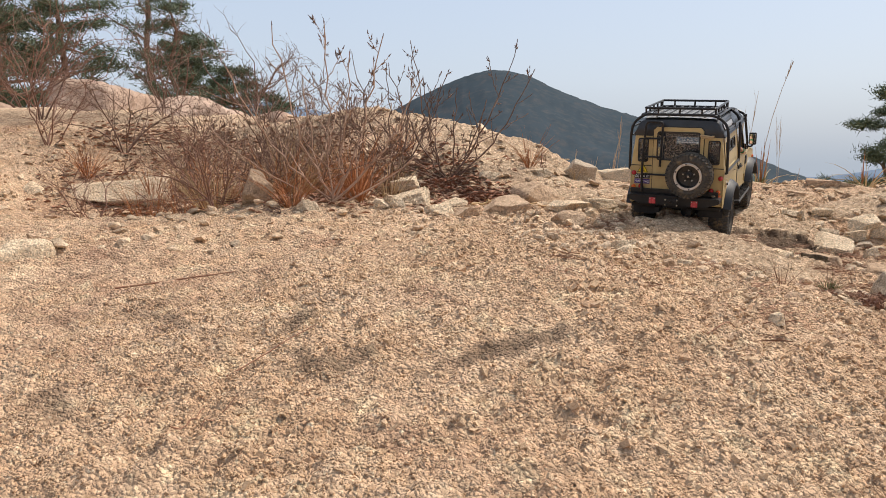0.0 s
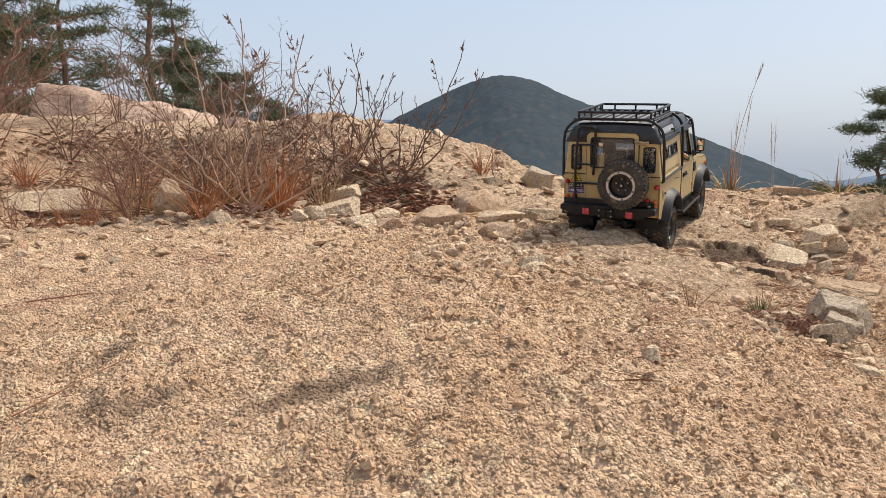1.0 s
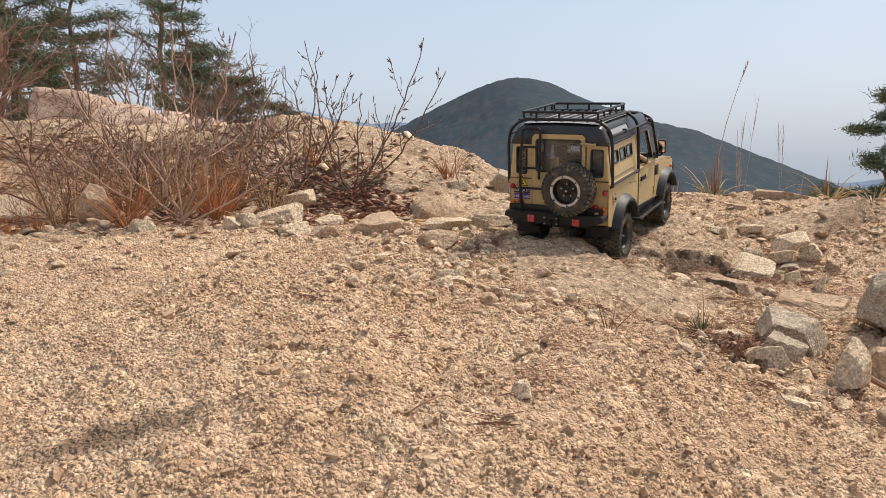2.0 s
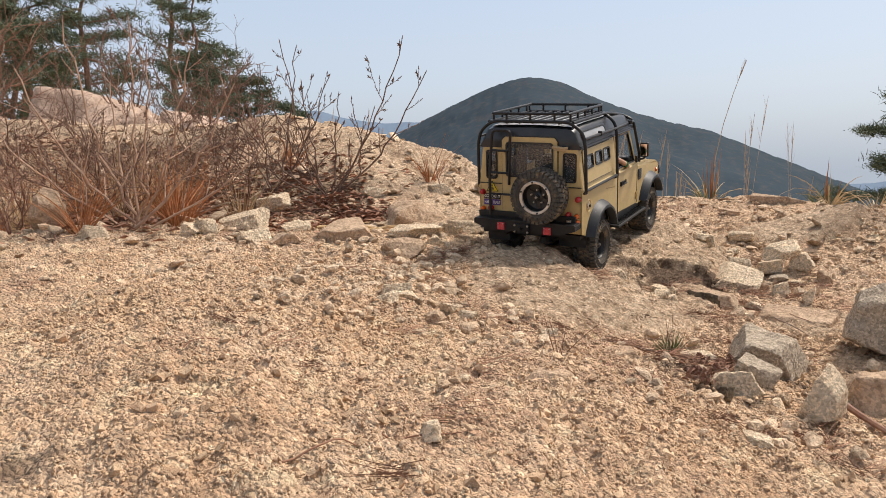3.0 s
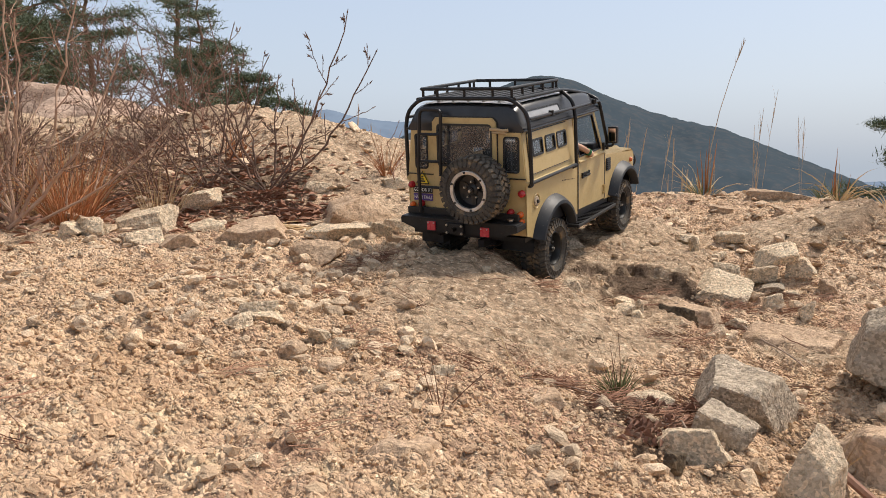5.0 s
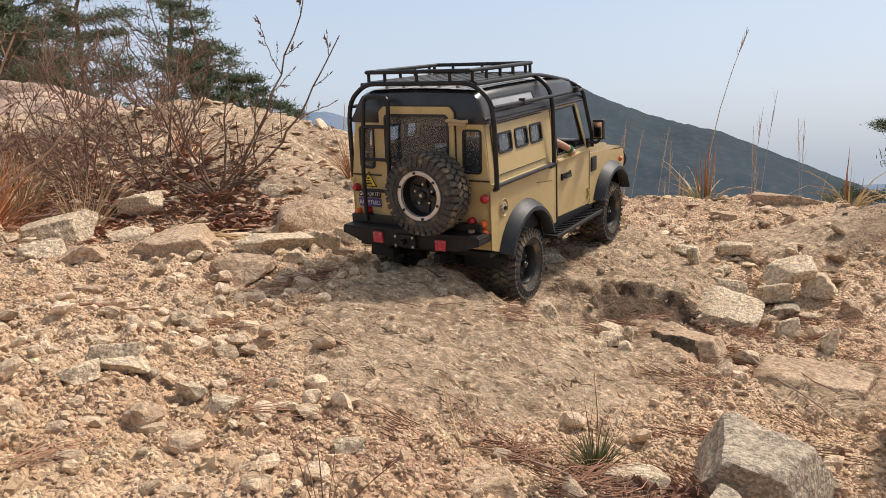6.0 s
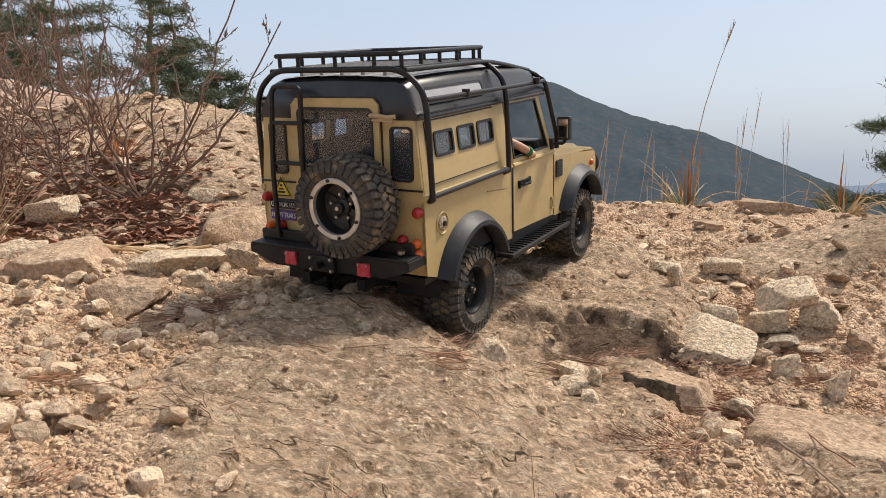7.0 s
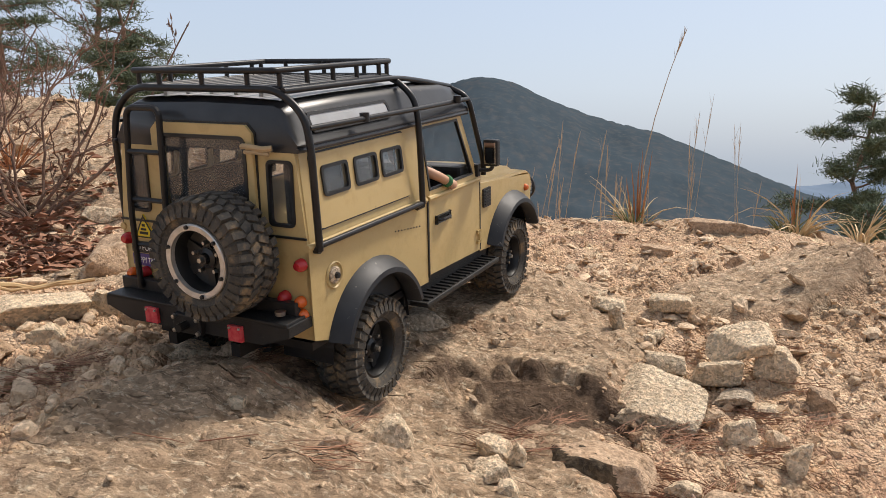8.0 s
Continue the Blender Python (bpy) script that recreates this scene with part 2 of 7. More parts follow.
M_REDREFLECT = material("red_reflector", (0.50, 0.03, 0.05), 0.2, second=(0.62, 0.10, 0.10), scale=300)
M_ORANGE = material("amber_lens", (0.62, 0.12, 0.02), 0.2)
M_YELLOW = material("yellow_sticker", (0.75, 0.55, 0.02), 0.5)
M_INK = material("black_ink", (0.012, 0.012, 0.012), 0.5)
M_WHITE = material("white_ink", (0.78, 0.78, 0.76), 0.5)
M_PURPLE = material("purple_sticker", (0.075, 0.045, 0.20), 0.5)
M_GLASS = glass_material("smoked_glass", (0.64, 0.65, 0.66), 0.0, 0.96)
M_LINING = material("dark_grey_lining", (0.030, 0.030, 0.031), 0.8)
M_CLEAR = glass_material("clear_glass", (0.92, 0.94, 0.95), 0.02, 1.0)
M_MIRROR = material("mirror_glass", (0.75, 0.77, 0.80), 0.04, 1.0)
M_SKIN = material("doll_vinyl", (0.50, 0.28, 0.17), 0.55)
M_SLEEVE = material("green_doll_band", (0.03, 0.14, 0.05), 0.8)
M_ROPE = material("tan_cord", (0.40, 0.29, 0.16), 0.9)
M_BARK = material("shrub_bark", (0.120, 0.064, 0.042), 0.85, second=(0.22, 0.132, 0.09), scale=60, bump=0.0008, bump_scale=500)
M_STEM = material("budded_stem_bark", (0.12, 0.066, 0.045), 0.8, second=(0.21, 0.13, 0.088), scale=45, bump=0.0008, bump_scale=500)
M_TANSTEM = material("tan_stem_bark", (0.34, 0.20, 0.13), 0.8, second=(0.46, 0.31, 0.21), scale=45)
M_REDBARK = material("red_twig_bark", (0.19, 0.085, 0.052), 0.8, second=(0.29, 0.165, 0.11), scale=70)
M_TRUNK = material("pine_bark", (0.13, 0.085, 0.06), 0.95, second=(0.22, 0.13, 0.085), scale=9, bump=0.02, bump_scale=30)
M_NEEDLE = material("pine_needles", (0.072, 0.100, 0.058), 0.75, second=(0.10, 0.13, 0.07), scale=3, random_tone=0.25, island=True)
M_STRAW = material("dry_straw", (0.42, 0.27, 0.13), 0.85, second=(0.55, 0.40, 0.22), scale=30, random_tone=0.22, island=True)
M_PALESTRAW = material("pale_curled_straw", (0.52, 0.38, 0.21), 0.85, second=(0.68, 0.54, 0.34), scale=30, random_tone=0.2, island=True)
M_RUST = material("rusty_dry_leaf", (0.36, 0.125, 0.045), 0.85, second=(0.46, 0.22, 0.09), scale=30, random_tone=0.25, island=True)
M_LITTER = material("needle_litter", (0.20, 0.085, 0.05), 0.9, second=(0.33, 0.19, 0.115), scale=30, random_tone=0.4, island=True)
M_LEAF = material("dead_leaf", (0.25, 0.115, 0.07), 0.9, second=(0.38, 0.21, 0.13), scale=50, random_tone=0.3, island=True)
M_GREEN = material("green_grass", (0.10, 0.135, 0.045), 0.8, second=(0.20, 0.20, 0.08), scale=30, random_tone=0.25, island=True)
M_WOOD = material("weathered_stick", (0.23, 0.155, 0.11), 0.9, second=(0.37, 0.27, 0.20), scale=60, bump=0.001, bump_scale=400)
M_PLUME = material("faded_plume_stem", (0.35, 0.255, 0.17), 0.9, second=(0.46, 0.35, 0.24), scale=20, random_tone=0.2, island=True)
M_SCREEN = glass_material("dusty_windscreen", (0.93, 0.95, 0.96), 0.0, 0.97)
M_DARK = material("black_crusted_rock", (0.060, 0.047, 0.035), 0.93, second=(0.16, 0.115, 0.07), scale=30, third=(0.035, 0.029, 0.023), bump=0.0045, bump_scale=80, spec=0.15, speck=0.4)

# ---- small tools ----
def hash2(ix, iy, seed):
    h = (ix.astype(np.int64) * 374761393 + iy.astype(np.int64) * 668265263 + seed * 1442695041) & 0xFFFFFFFF
    h = ((h ^ (h >> 13)) * 1274126177) & 0xFFFFFFFF
    return ((h ^ (h >> 16)) & 0xFFFF) / 65535.0


def smooth_noise(x, y, seed=0):
    ix, iy = np.floor(x), np.floor(y)
    fx, fy = x - ix, y - iy
    fx, fy = fx * fx * (3 - 2 * fx), fy * fy * (3 - 2 * fy)
    a, b = hash2(ix, iy, seed), hash2(ix + 1, iy, seed)
    c, d = hash2(ix, iy + 1, seed), hash2(ix + 1, iy + 1, seed)
    return (a * (1 - fx) + b * fx) * (1 - fy) + (c * (1 - fx) + d * fx) * fy - 0.5


def clod_noise(x, y, seed=0):
    """Rounded clods: 1 in the middle of a grain, 0 at its rim, each of its own height."""
    ix, iy = np.floor(x), np.floor(y)
    best, high = np.full(x.shape, 9.0), np.zeros(x.shape)
    for dx in (-1, 0, 1):
        for dy in (-1, 0, 1):
            px, py = ix + dx + 0.9 * hash2(ix + dx, iy + dy, seed), iy + dy + 0.9 * hash2(ix + dx, iy + dy, seed + 7)
            d = (x - px) ** 2 + (y - py) ** 2
            near = d < best
            best = np.where(near, d, best)
            high = np.where(near, hash2(ix + dx, iy + dy, seed + 13), high)
    return np.clip(1 - best * 1.6, 0, 1) * (0.25 + 0.75 * high)


def step(a, b, v):
    t = np.clip((v - a) / (b - a), 0, 1)
    return t * t * (3 - 2 * t)


# ---- lie of the land ----
# rounded swells and dips: x, y, width along x, width along y, height
SWELLS = [
    (0.10, 0.90, 0.45, 0.45, 0.0858), (-0.80, 2.00, 0.45, 0.45, -0.1039), (0.30, 0.60, 0.20, 0.20, 0.0199),
    (0.30, 2.40, 0.20, 0.40, -0.0605), (0.80, 1.40, 0.20, 0.20, -0.0277), (0.00, 1.90, 0.40, 0.20, -0.0430),
    (0.70, 2.70, 0.45, 0.45, -0.0834), (-0.80, 2.10, 0.45, 0.45, -0.1161), (1.20, 1.90, 0.20, 0.20, 0.0704),
    (0.20, 0.70, 0.30, 0.30, 0.0289), (0.40, 1.50, 0.20, 0.20, 0.0212), (0.20, 2.20, 0.20, 0.20, 0.0638),
    (-0.30, 2.70, 0.30, 0.30, 0.0327), (-0.40, 1.60, 0.20, 0.20, 0.0266),
    (0.575, 1.500, 0.08, 0.08, -0.042), (0.415, 1.59, 0.09, 0.09, -0.018), (0.69, 1.77, 0.09, 0.09, 0.017), (0.545, 1.84, 0.09, 0.09, 0.012),
    (0.58, 1.17, 0.13, 0.11, -0.026), (0.74, 1.47, 0.10, 0.09, -0.020), (0.85, 1.61, 0.09, 0.08, -0.016), (0.72, 1.06, 0.10, 0.10, -0.008), (0.66, 1.32, 0.08, 0.07, -0.010),
    (0.02, 2.52, 0.22, 0.20, 0.080), (0.30, 2.54, 0.16, 0.20, 0.094), (-0.30, 2.65, 0.30, 0.22, 0.050), (1.18, 2.00, 0.16, 0.14, -0.030), (1.55, 2.25, 0.30, 0.40, -0.030), (1.00, 2.32, 0.26, 0.14, 0.020),
]


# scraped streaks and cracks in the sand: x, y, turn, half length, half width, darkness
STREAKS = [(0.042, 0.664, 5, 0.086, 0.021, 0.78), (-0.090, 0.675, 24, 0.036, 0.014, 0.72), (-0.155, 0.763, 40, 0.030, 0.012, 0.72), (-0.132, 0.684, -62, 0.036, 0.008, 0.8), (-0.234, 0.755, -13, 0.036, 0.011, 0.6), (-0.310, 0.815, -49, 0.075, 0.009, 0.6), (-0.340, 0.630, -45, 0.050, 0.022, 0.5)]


def land(x, y):
    """The smooth height of the ground: the bare hilltop, its far brink and the valley beyond."""
    xc = np.clip(x, -1.2, 1.5) + 0.25 * np.tanh((x - np.clip(x, -1.2, 1.5)) / 1.0)
    yc = np.clip(y, 0.1, 2.9) + 0.3 * np.tanh((y - np.clip(y, 0.1, 2.9)) / 1.2)
    z = -0.1511 - 0.0525 * xc + 0.1555 * yc
    for bx, by, sx, sy, h in SWELLS:
        z = z + h * np.exp(-((x - bx) / sx) ** 2 - ((y - by) / sy) ** 2)
    side = (x - 0.6) / np.maximum(0.4, y - 0.9)
    brink = 2.62 - 0.30 * step(0.55, 1.05, x) + 6.0 * step(-0.30, -0.80, side) + 0.05 * np.sin(x * 3.1)
    d = np.maximum(0, y - brink)
    z = z - 0.55 * d * d / (d + 0.5)
    r = np.hypot(x - 0.3, y - 1.3)
    z = z + 0.03 * np.clip(y - 3.0, 0, 5) * step(-0.25, -0.6, side)
    z = z - 0.22 * np.maximum(0, r - 9.0)
    return np.maximum(z, -160 + 0 * z)


def rock_share(x, y):
    """How much bare rock shows at a place (0 to 1)."""
    wob = 0.10 * smooth_noise(x * 9, y * 9, 3) + 0.05 * smooth_noise(x * 26, y * 26, 4)
    def patch(cx, cy, turn, a, b):
        c, s = math.cos(radians(turn)), math.sin(radians(turn))
        u, v = (x - cx) * c + (y - cy) * s, -(x - cx) * s + (y - cy) * c
        return step(1.18, 0.92, np.sqrt((u / a) ** 2 + (v / b) ** 2) + wob * 2.2)
    out = patch(0.545, 1.42, 62, 0.30, 0.145)
    for p in ((0.70, 1.68, 60, 0.20, 0.10), (1.02, 1.83, 20, 0.14, 0.065), (0.02, 2.16, 10, 0.20, 0.09), (0.22, 1.86, 20, 0.14, 0.05), (0.85, 1.36, 40, 0.08, 0.06), (-0.30, 2.75, 0, 0.5, 0.12), (-1.3, 3.0, 8, 0.9, 0.25), (-2.6, 5.2, 10, 2.2, 0.9), (-0.75, 3.6, 20, 0.6, 0.2), (0.14, 2.34, 22, 0.42, 0.26), (0.30, 1.98, 25, 0.18, 0.08), (-0.12, 2.72, 15, 0.40, 0.20)):
        out = np.maximum(out, patch(*p))
    return out


def height(x, y, fine=True):
    """The ground with its roughness."""
    z = land(x, y)
    near = step(7.0, 2.5, np.hypot(x - 0.4, y - 1.3))
    z = z + near * (0.022 * smooth_noise(x * 4.2, y * 4.2, 1) + 0.013 * smooth_noise(x * 11, y * 11, 2))
    if fine:
        rock = rock_share(x, y)
        u, v = 0.98 * x + 0.20 * y, -0.20 * x + 0.98 * y
        grit = 0.0085 * clod_noise(x * 70, y * 70, 5) + 0.016 * clod_noise(x * 30, y * 30, 6) * np.clip(smooth_noise(x * 6, y * 6, 8) + 0.35, 0, 1) + 0.006 * smooth_noise(x * 85, y * 85, 9) + 0.0035 * clod_noise(x * 130, y * 130, 15)
        strata = 0.006 * np.abs(smooth_noise(u * 12, v * 26, 10)) + 0.006 * np.abs(smooth_noise(u * 36, v * 80, 11)) + 0.004 * smooth_noise(x * 95, y * 95, 12) + 0.0035 * np.abs(smooth_noise(u * 70, v * 150, 16)) + 0.003 * smooth_noise(x * 190, y * 190, 17)
        # flakes: thin torn layers, one a little above the next
        strata = strata + 0.020 * np.floor(5 * (smooth_noise(u * 13 + 0.2 * smooth_noise(x * 60, y * 60, 19), v * 24, 20) + 0.5)) / 5
        # broken ledges step across the bare rock
        ledge = 0.012 * (np.floor(4 * (smooth_noise(u * 5, v * 9, 14) + 0.5)) / 4 - 0.4)
        # beds of rock crop out in steps on the bank
        bank = step(2.02, 2.20, y) * step(0.62, 0.45, x)
        ledge = ledge * (1 + 0.6 * bank) + bank * 0.030 * (np.floor(5 * (smooth_noise(u * 3.1 + 0.4 * smooth_noise(x * 21, y * 21, 25), v * 8.5, 26) + 0.5)) / 5 - 0.45)
        # a hollow with a broken upper lip beside the rock
        hu, hv = 0.97 * (x - 0.700) - 0.24 * (y - 1.572), 0.24 * (x - 0.700) + 0.97 * (y - 1.572)
        z = z - 0.014 * step(1.10, 0.85, np.sqrt((hu / 0.070) ** 2 + (hv / 0.042) ** 2) + 0.6 * smooth_noise(x * 40, y * 40, 18) + 0.3 * smooth_noise(x * 110, y * 110, 23))
        z = z + near * (grit * (1 - rock) + (strata + ledge + 0.006) * rock)
    return z


def lie(x, y, fine=False):
    return float(height(np.array([x]), np.array([y]), fine)[0])


def mesh_object(name, verts, faces, mat=None, smooth=False):
    me = bpy.data.meshes.new(name)
    me.from_pydata(verts, [], faces)
    if mat:
        me.materials.append(mat)
    if smooth:
        me.polygons.foreach_set("use_smooth", [True] * len(me.polygons))
    me.update()
    return new(name, me)


def spread(a, fine_a, fine_b, b, fine, coarse, growth, limit):
    """Grid lines: fine in the middle stretch, coarser beside it, then ever wider out to the horizon."""
    inner = list(np.arange(a, fine_a, coarse)) + list(np.arange(fine_a, fine_b, fine)) + list(np.arange(fine_b, b, coarse))
    lo, hi, s = [inner[0]], [inner[-1]], coarse
    while hi[-1] - b < limit:
        s *= growth
        lo.append(lo[-1] - s)
        hi.append(hi[-1] + s)
    return np.array(lo[:0:-1] + inner + hi[1:])


def build_ground():
    xs, ys = spread(-0.72, 0.22, 0.92, 1.42, 0.0029, 0.0062, 1.10, 2500), spread(0.36, 1.0, 1.72, 2.62, 0.0029, 0.0062, 1.10, 2500)
    X, Y = np.meshgrid(xs, ys)
    Z = height(X, Y)
    nx, ny = len(xs), len(ys)
    i = np.arange(nx * ny).reshape(ny, nx)
    quads = np.stack([i[:-1, :-1], i[:-1, 1:], i[1:, 1:], i[1:, :-1]], -1).reshape(-1, 4)
    me = bpy.data.meshes.new("ground")
    me.vertices.add(nx * ny)
    me.vertices.foreach_set("co", np.stack([X, Y, Z], -1).ravel().astype(np.float32))
    me.loops.add(quads.size)
    me.loops.foreach_set("vertex_index", quads.ravel().astype(np.int32))
    me.polygons.add(len(quads))
    me.polygons.foreach_set("loop_start", np.arange(0, quads.size, 4, dtype=np.int32))
    me.polygons.foreach_set("use_smooth", np.ones(len(quads), dtype=bool))
    me.update(calc_edges=True)
    a = me.attributes.new("rock", "FLOAT", "POINT")
    a.data.foreach_set("value", rock_share(X, Y).ravel().astype(np.float32))
    # dark brown: scraped streaks, hollow beside the rock, patches by shrubs and stones
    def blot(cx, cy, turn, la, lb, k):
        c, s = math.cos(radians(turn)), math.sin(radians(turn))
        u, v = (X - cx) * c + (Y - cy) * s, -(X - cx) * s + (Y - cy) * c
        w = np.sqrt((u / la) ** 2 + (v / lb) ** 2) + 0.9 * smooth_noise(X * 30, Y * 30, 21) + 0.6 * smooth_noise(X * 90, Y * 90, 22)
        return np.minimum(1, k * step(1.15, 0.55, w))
    dark_brown = np.zeros_like(X)
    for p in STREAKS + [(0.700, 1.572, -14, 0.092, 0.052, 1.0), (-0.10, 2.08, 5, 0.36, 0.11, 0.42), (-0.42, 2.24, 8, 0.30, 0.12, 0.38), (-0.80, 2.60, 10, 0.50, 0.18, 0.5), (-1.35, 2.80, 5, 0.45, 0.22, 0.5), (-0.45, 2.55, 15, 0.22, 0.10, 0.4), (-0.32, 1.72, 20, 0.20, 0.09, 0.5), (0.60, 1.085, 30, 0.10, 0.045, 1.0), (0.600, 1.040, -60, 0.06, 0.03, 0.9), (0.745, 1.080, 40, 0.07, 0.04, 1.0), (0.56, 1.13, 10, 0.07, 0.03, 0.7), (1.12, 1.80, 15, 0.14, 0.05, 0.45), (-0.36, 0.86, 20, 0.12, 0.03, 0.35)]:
        dark_brown = np.maximum(dark_brown, blot(*p))
    a = me.attributes.new("dark_brown", "FLOAT", "POINT")
    a.data.foreach_set("value", dark_brown.ravel().astype(np.float32))
    me.materials.append(M_GROUND)
    return tagged(new("ground", me), "sandy granite grit hilltop with bare rock", "ground", kind="structure")


build_ground()


def ridge(name, label, mat, dist, profile, rough, seed, span, foot=-170.0):
    """A mountain range: skyline height in degrees by bearing in degrees, as sloping land at that distance."""
    bear = np.linspace(profile[0][0] - 4, profile[-1][0] + 4, 420)
    up = np.interp(bear, [p[0] for p in profile], [p[1] for p in profile])
    kernel = np.hanning(25) / np.hanning(25).sum()
    up = np.convolve(np.pad(up, 12, "edge"), kernel, "valid")
    top = dist * np.tan(np.radians(up))
    rows, verts = 40, []
    for j in range(rows):
        f = j / (rows - 1)
        r = dist - span * (1 - f)
        x, y = r * np.sin(np.radians(bear)), r * np.cos(np.radians(bear))
        z = foot + (top - foot) * (1 - (1 - f) ** 1.35) ** 0.95
        z = z + (0.3 + 0.7 * math.sin(math.pi * min(1, f * 1.0)) if f < 1 else 0.3) * rough * (3.0 * smooth_noise(x / 160, y / 160, seed) + 1.2 * smooth_noise(x / 50, y / 50, seed + 1))
        z = z + rough * 0.35 * smooth_noise(x / 9, y / 9, seed + 2)
        verts.extend(zip(x, y, z))
    n = len(bear)
    faces = [(j * n + i, j * n + i + 1, (j + 1) * n + i + 1, (j + 1) * n + i) for j in range(rows - 1) for i in range(n - 1)]
    ob = mesh_object(name, verts, faces, mat, True)
    return tagged(ob, label, "mountain", kind="structure")


ridge("mountain", "wooded mountain across the valley, coloured blue-green with haze", M_FOREST, 1500,
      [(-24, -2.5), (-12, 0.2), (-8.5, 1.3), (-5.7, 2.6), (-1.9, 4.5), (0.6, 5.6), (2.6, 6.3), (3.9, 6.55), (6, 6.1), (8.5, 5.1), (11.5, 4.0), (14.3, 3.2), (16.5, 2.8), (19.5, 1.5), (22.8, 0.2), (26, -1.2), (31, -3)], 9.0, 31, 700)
ridge("mountain", "far ridge beyond the wooded mountain, coloured pale blue with haze", M_FAR, 3600,
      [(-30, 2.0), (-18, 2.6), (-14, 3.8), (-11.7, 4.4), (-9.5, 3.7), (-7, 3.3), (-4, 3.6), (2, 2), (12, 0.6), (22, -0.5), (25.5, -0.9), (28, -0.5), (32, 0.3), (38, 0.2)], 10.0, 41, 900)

# ---- tools for things ----
from mathutils.geometry import tessellate_polygon


def part(name, bm, mat, parent=None, label="", smooth=False):
    """Links a bmesh as one mesh object, under a thing or a part if one is given."""
    me = bpy.data.meshes.new(name)
    bmesh.ops.recalc_face_normals(bm, faces=bm.faces)
    bm.to_mesh(me)
    bm.free()
    me.materials.append(mat)
    if smooth:
        me.polygons.foreach_set("use_smooth", [True] * len(me.polygons))
        me.set_sharp_from_angle(angle=radians(38))
    ob = new(name, me)
    if parent:
        ob.parent = parent
    if label:
        tagged(ob, label)
    return ob


def box_into(bm, lo, hi, bevel=0.0, m=None):
    made = bmesh.ops.create_cube(bm, size=1.0)["verts"]
    c, s = (Vector(lo) + Vector(hi)) / 2, Vector(hi) - Vector(lo)
    for v in made:
        v.co = Vector((v.co.x * s.x, v.co.y * s.y, v.co.z * s.z)) + c
    if bevel > 0:
        edges = list({e for v in made for e in v.link_edges})
        made = list({v for v in bmesh.ops.bevel(bm, geom=edges, offset=bevel, segments=2, profile=0.6, affect="EDGES")["verts"]} | {v for v in made if v.is_valid})
    if m:
        for v in made:
            v.co = m @ v.co
    return made


def box(lo, hi, bevel=0.0, m=None):
    bm = bmesh.new()
    box_into(bm, lo, hi, bevel, m)
    return bm


def tube_into(bm, pts, r, sides=8, taper=1.0, cap=True):
    """A round bar along points; taper: its last radius as a share of the first."""
    pts = [Vector(p) for p in pts]
    rings, side = [], None
    for i, p in enumerate(pts):
        way = (pts[min(i + 1, len(pts) - 1)] - pts[max(i - 1, 0)]).normalized()
        if side is None:
            side = way.cross(Vector((0, 0, 1)) if abs(way.z) < 0.9 else Vector((1, 0, 0))).normalized()
        side = (side - way * side.dot(way)).normalized()
        other = way.cross(side)
        rr = r * (1 + (taper - 1) * i / max(1, len(pts) - 1))
        rings.append([bm.verts.new(p + rr * (math.cos(a) * side + math.sin(a) * other)) for a in (2 * math.pi * k / sides for k in range(sides))])
    for a, b in zip(rings, rings[1:]):
        for k in range(sides):
            bm.faces.new((a[k], a[(k + 1) % sides], b[(k + 1) % sides], b[k]))
    if cap and sides > 2:
        bm.faces.new(rings[0][::-1])
        bm.faces.new(rings[-1])


def tube(pts, r, sides=8, taper=1.0):
    bm = bmesh.new()
    tube_into(bm, pts, r, sides, taper)
    return bm


def bent(pts, radius, steps=5):
    """Rounds the inner corners of a line of points."""
    pts = [Vector(p) for p in pts]
    out = [pts[0]]
    for a, b, c in zip(pts, pts[1:], pts[2:]):
        u, v = (a - b), (c - b)
        d = min(radius, u.length * 0.48, v.length * 0.48)
        p, q = b + u.normalized() * d, b + v.normalized() * d
        for k in range(steps + 1):
            t = k / steps
            out.append((1 - t) ** 2 * p + 2 * t * (1 - t) * b + t * t * q)
    return out + [pts[-1]]


def arc(cx, cz, r, a0, a1, n=14):
    return [(cx + r * math.cos(radians(a0 + (a1 - a0) * k / n)), cz + r * math.sin(radians(a0 + (a1 - a0) * k / n))) for k in range(n + 1)]


def rounded(x0, z0, x1, z1, r, n=4):
    out = []
    for cx, cz, a in ((x1 - r, z1 - r, 0), (x0 + r, z1 - r, 90), (x0 + r, z0 + r, 180), (x1 - r, z0 + r, 270)):
        out += [(cx + r * math.cos(radians(a + 90 * k / n)), cz + r * math.sin(radians(a + 90 * k / n))) for k in range(n + 1)]
    return out


def plate(outer, holes, place, thick):
    """A flat or bent sheet with holes: outline points (u, v), place(u, v, depth) gives the 3D point, depth 0 to thick."""
    bm = bmesh.new()
    loops = [outer] + list(holes)
    flat = [p for lp in loops for p in lp]
    tris = tessellate_polygon([[Vector((p[0], p[1], 0)) for p in lp] for lp in loops])
    front = [bm.verts.new(place(u, v, 0.0)) for u, v in flat]
    back = [bm.verts.new(place(u, v, thick)) for u, v in flat]
    for t in tris:
        if len(set(t)) == 3:
            bm.faces.new([front[i] for i in t])
            bm.faces.new([back[i] for i in reversed(t)])
    k = 0
    for lp in loops:
        n = len(lp)
        for i in range(n):
            a, b = k + i, k + (i + 1) % n
            bm.faces.new((front[a], front[b], back[b], back[a]))
        k += n
    bmesh.ops.recalc_face_normals(bm, faces=bm.faces)
    return bm


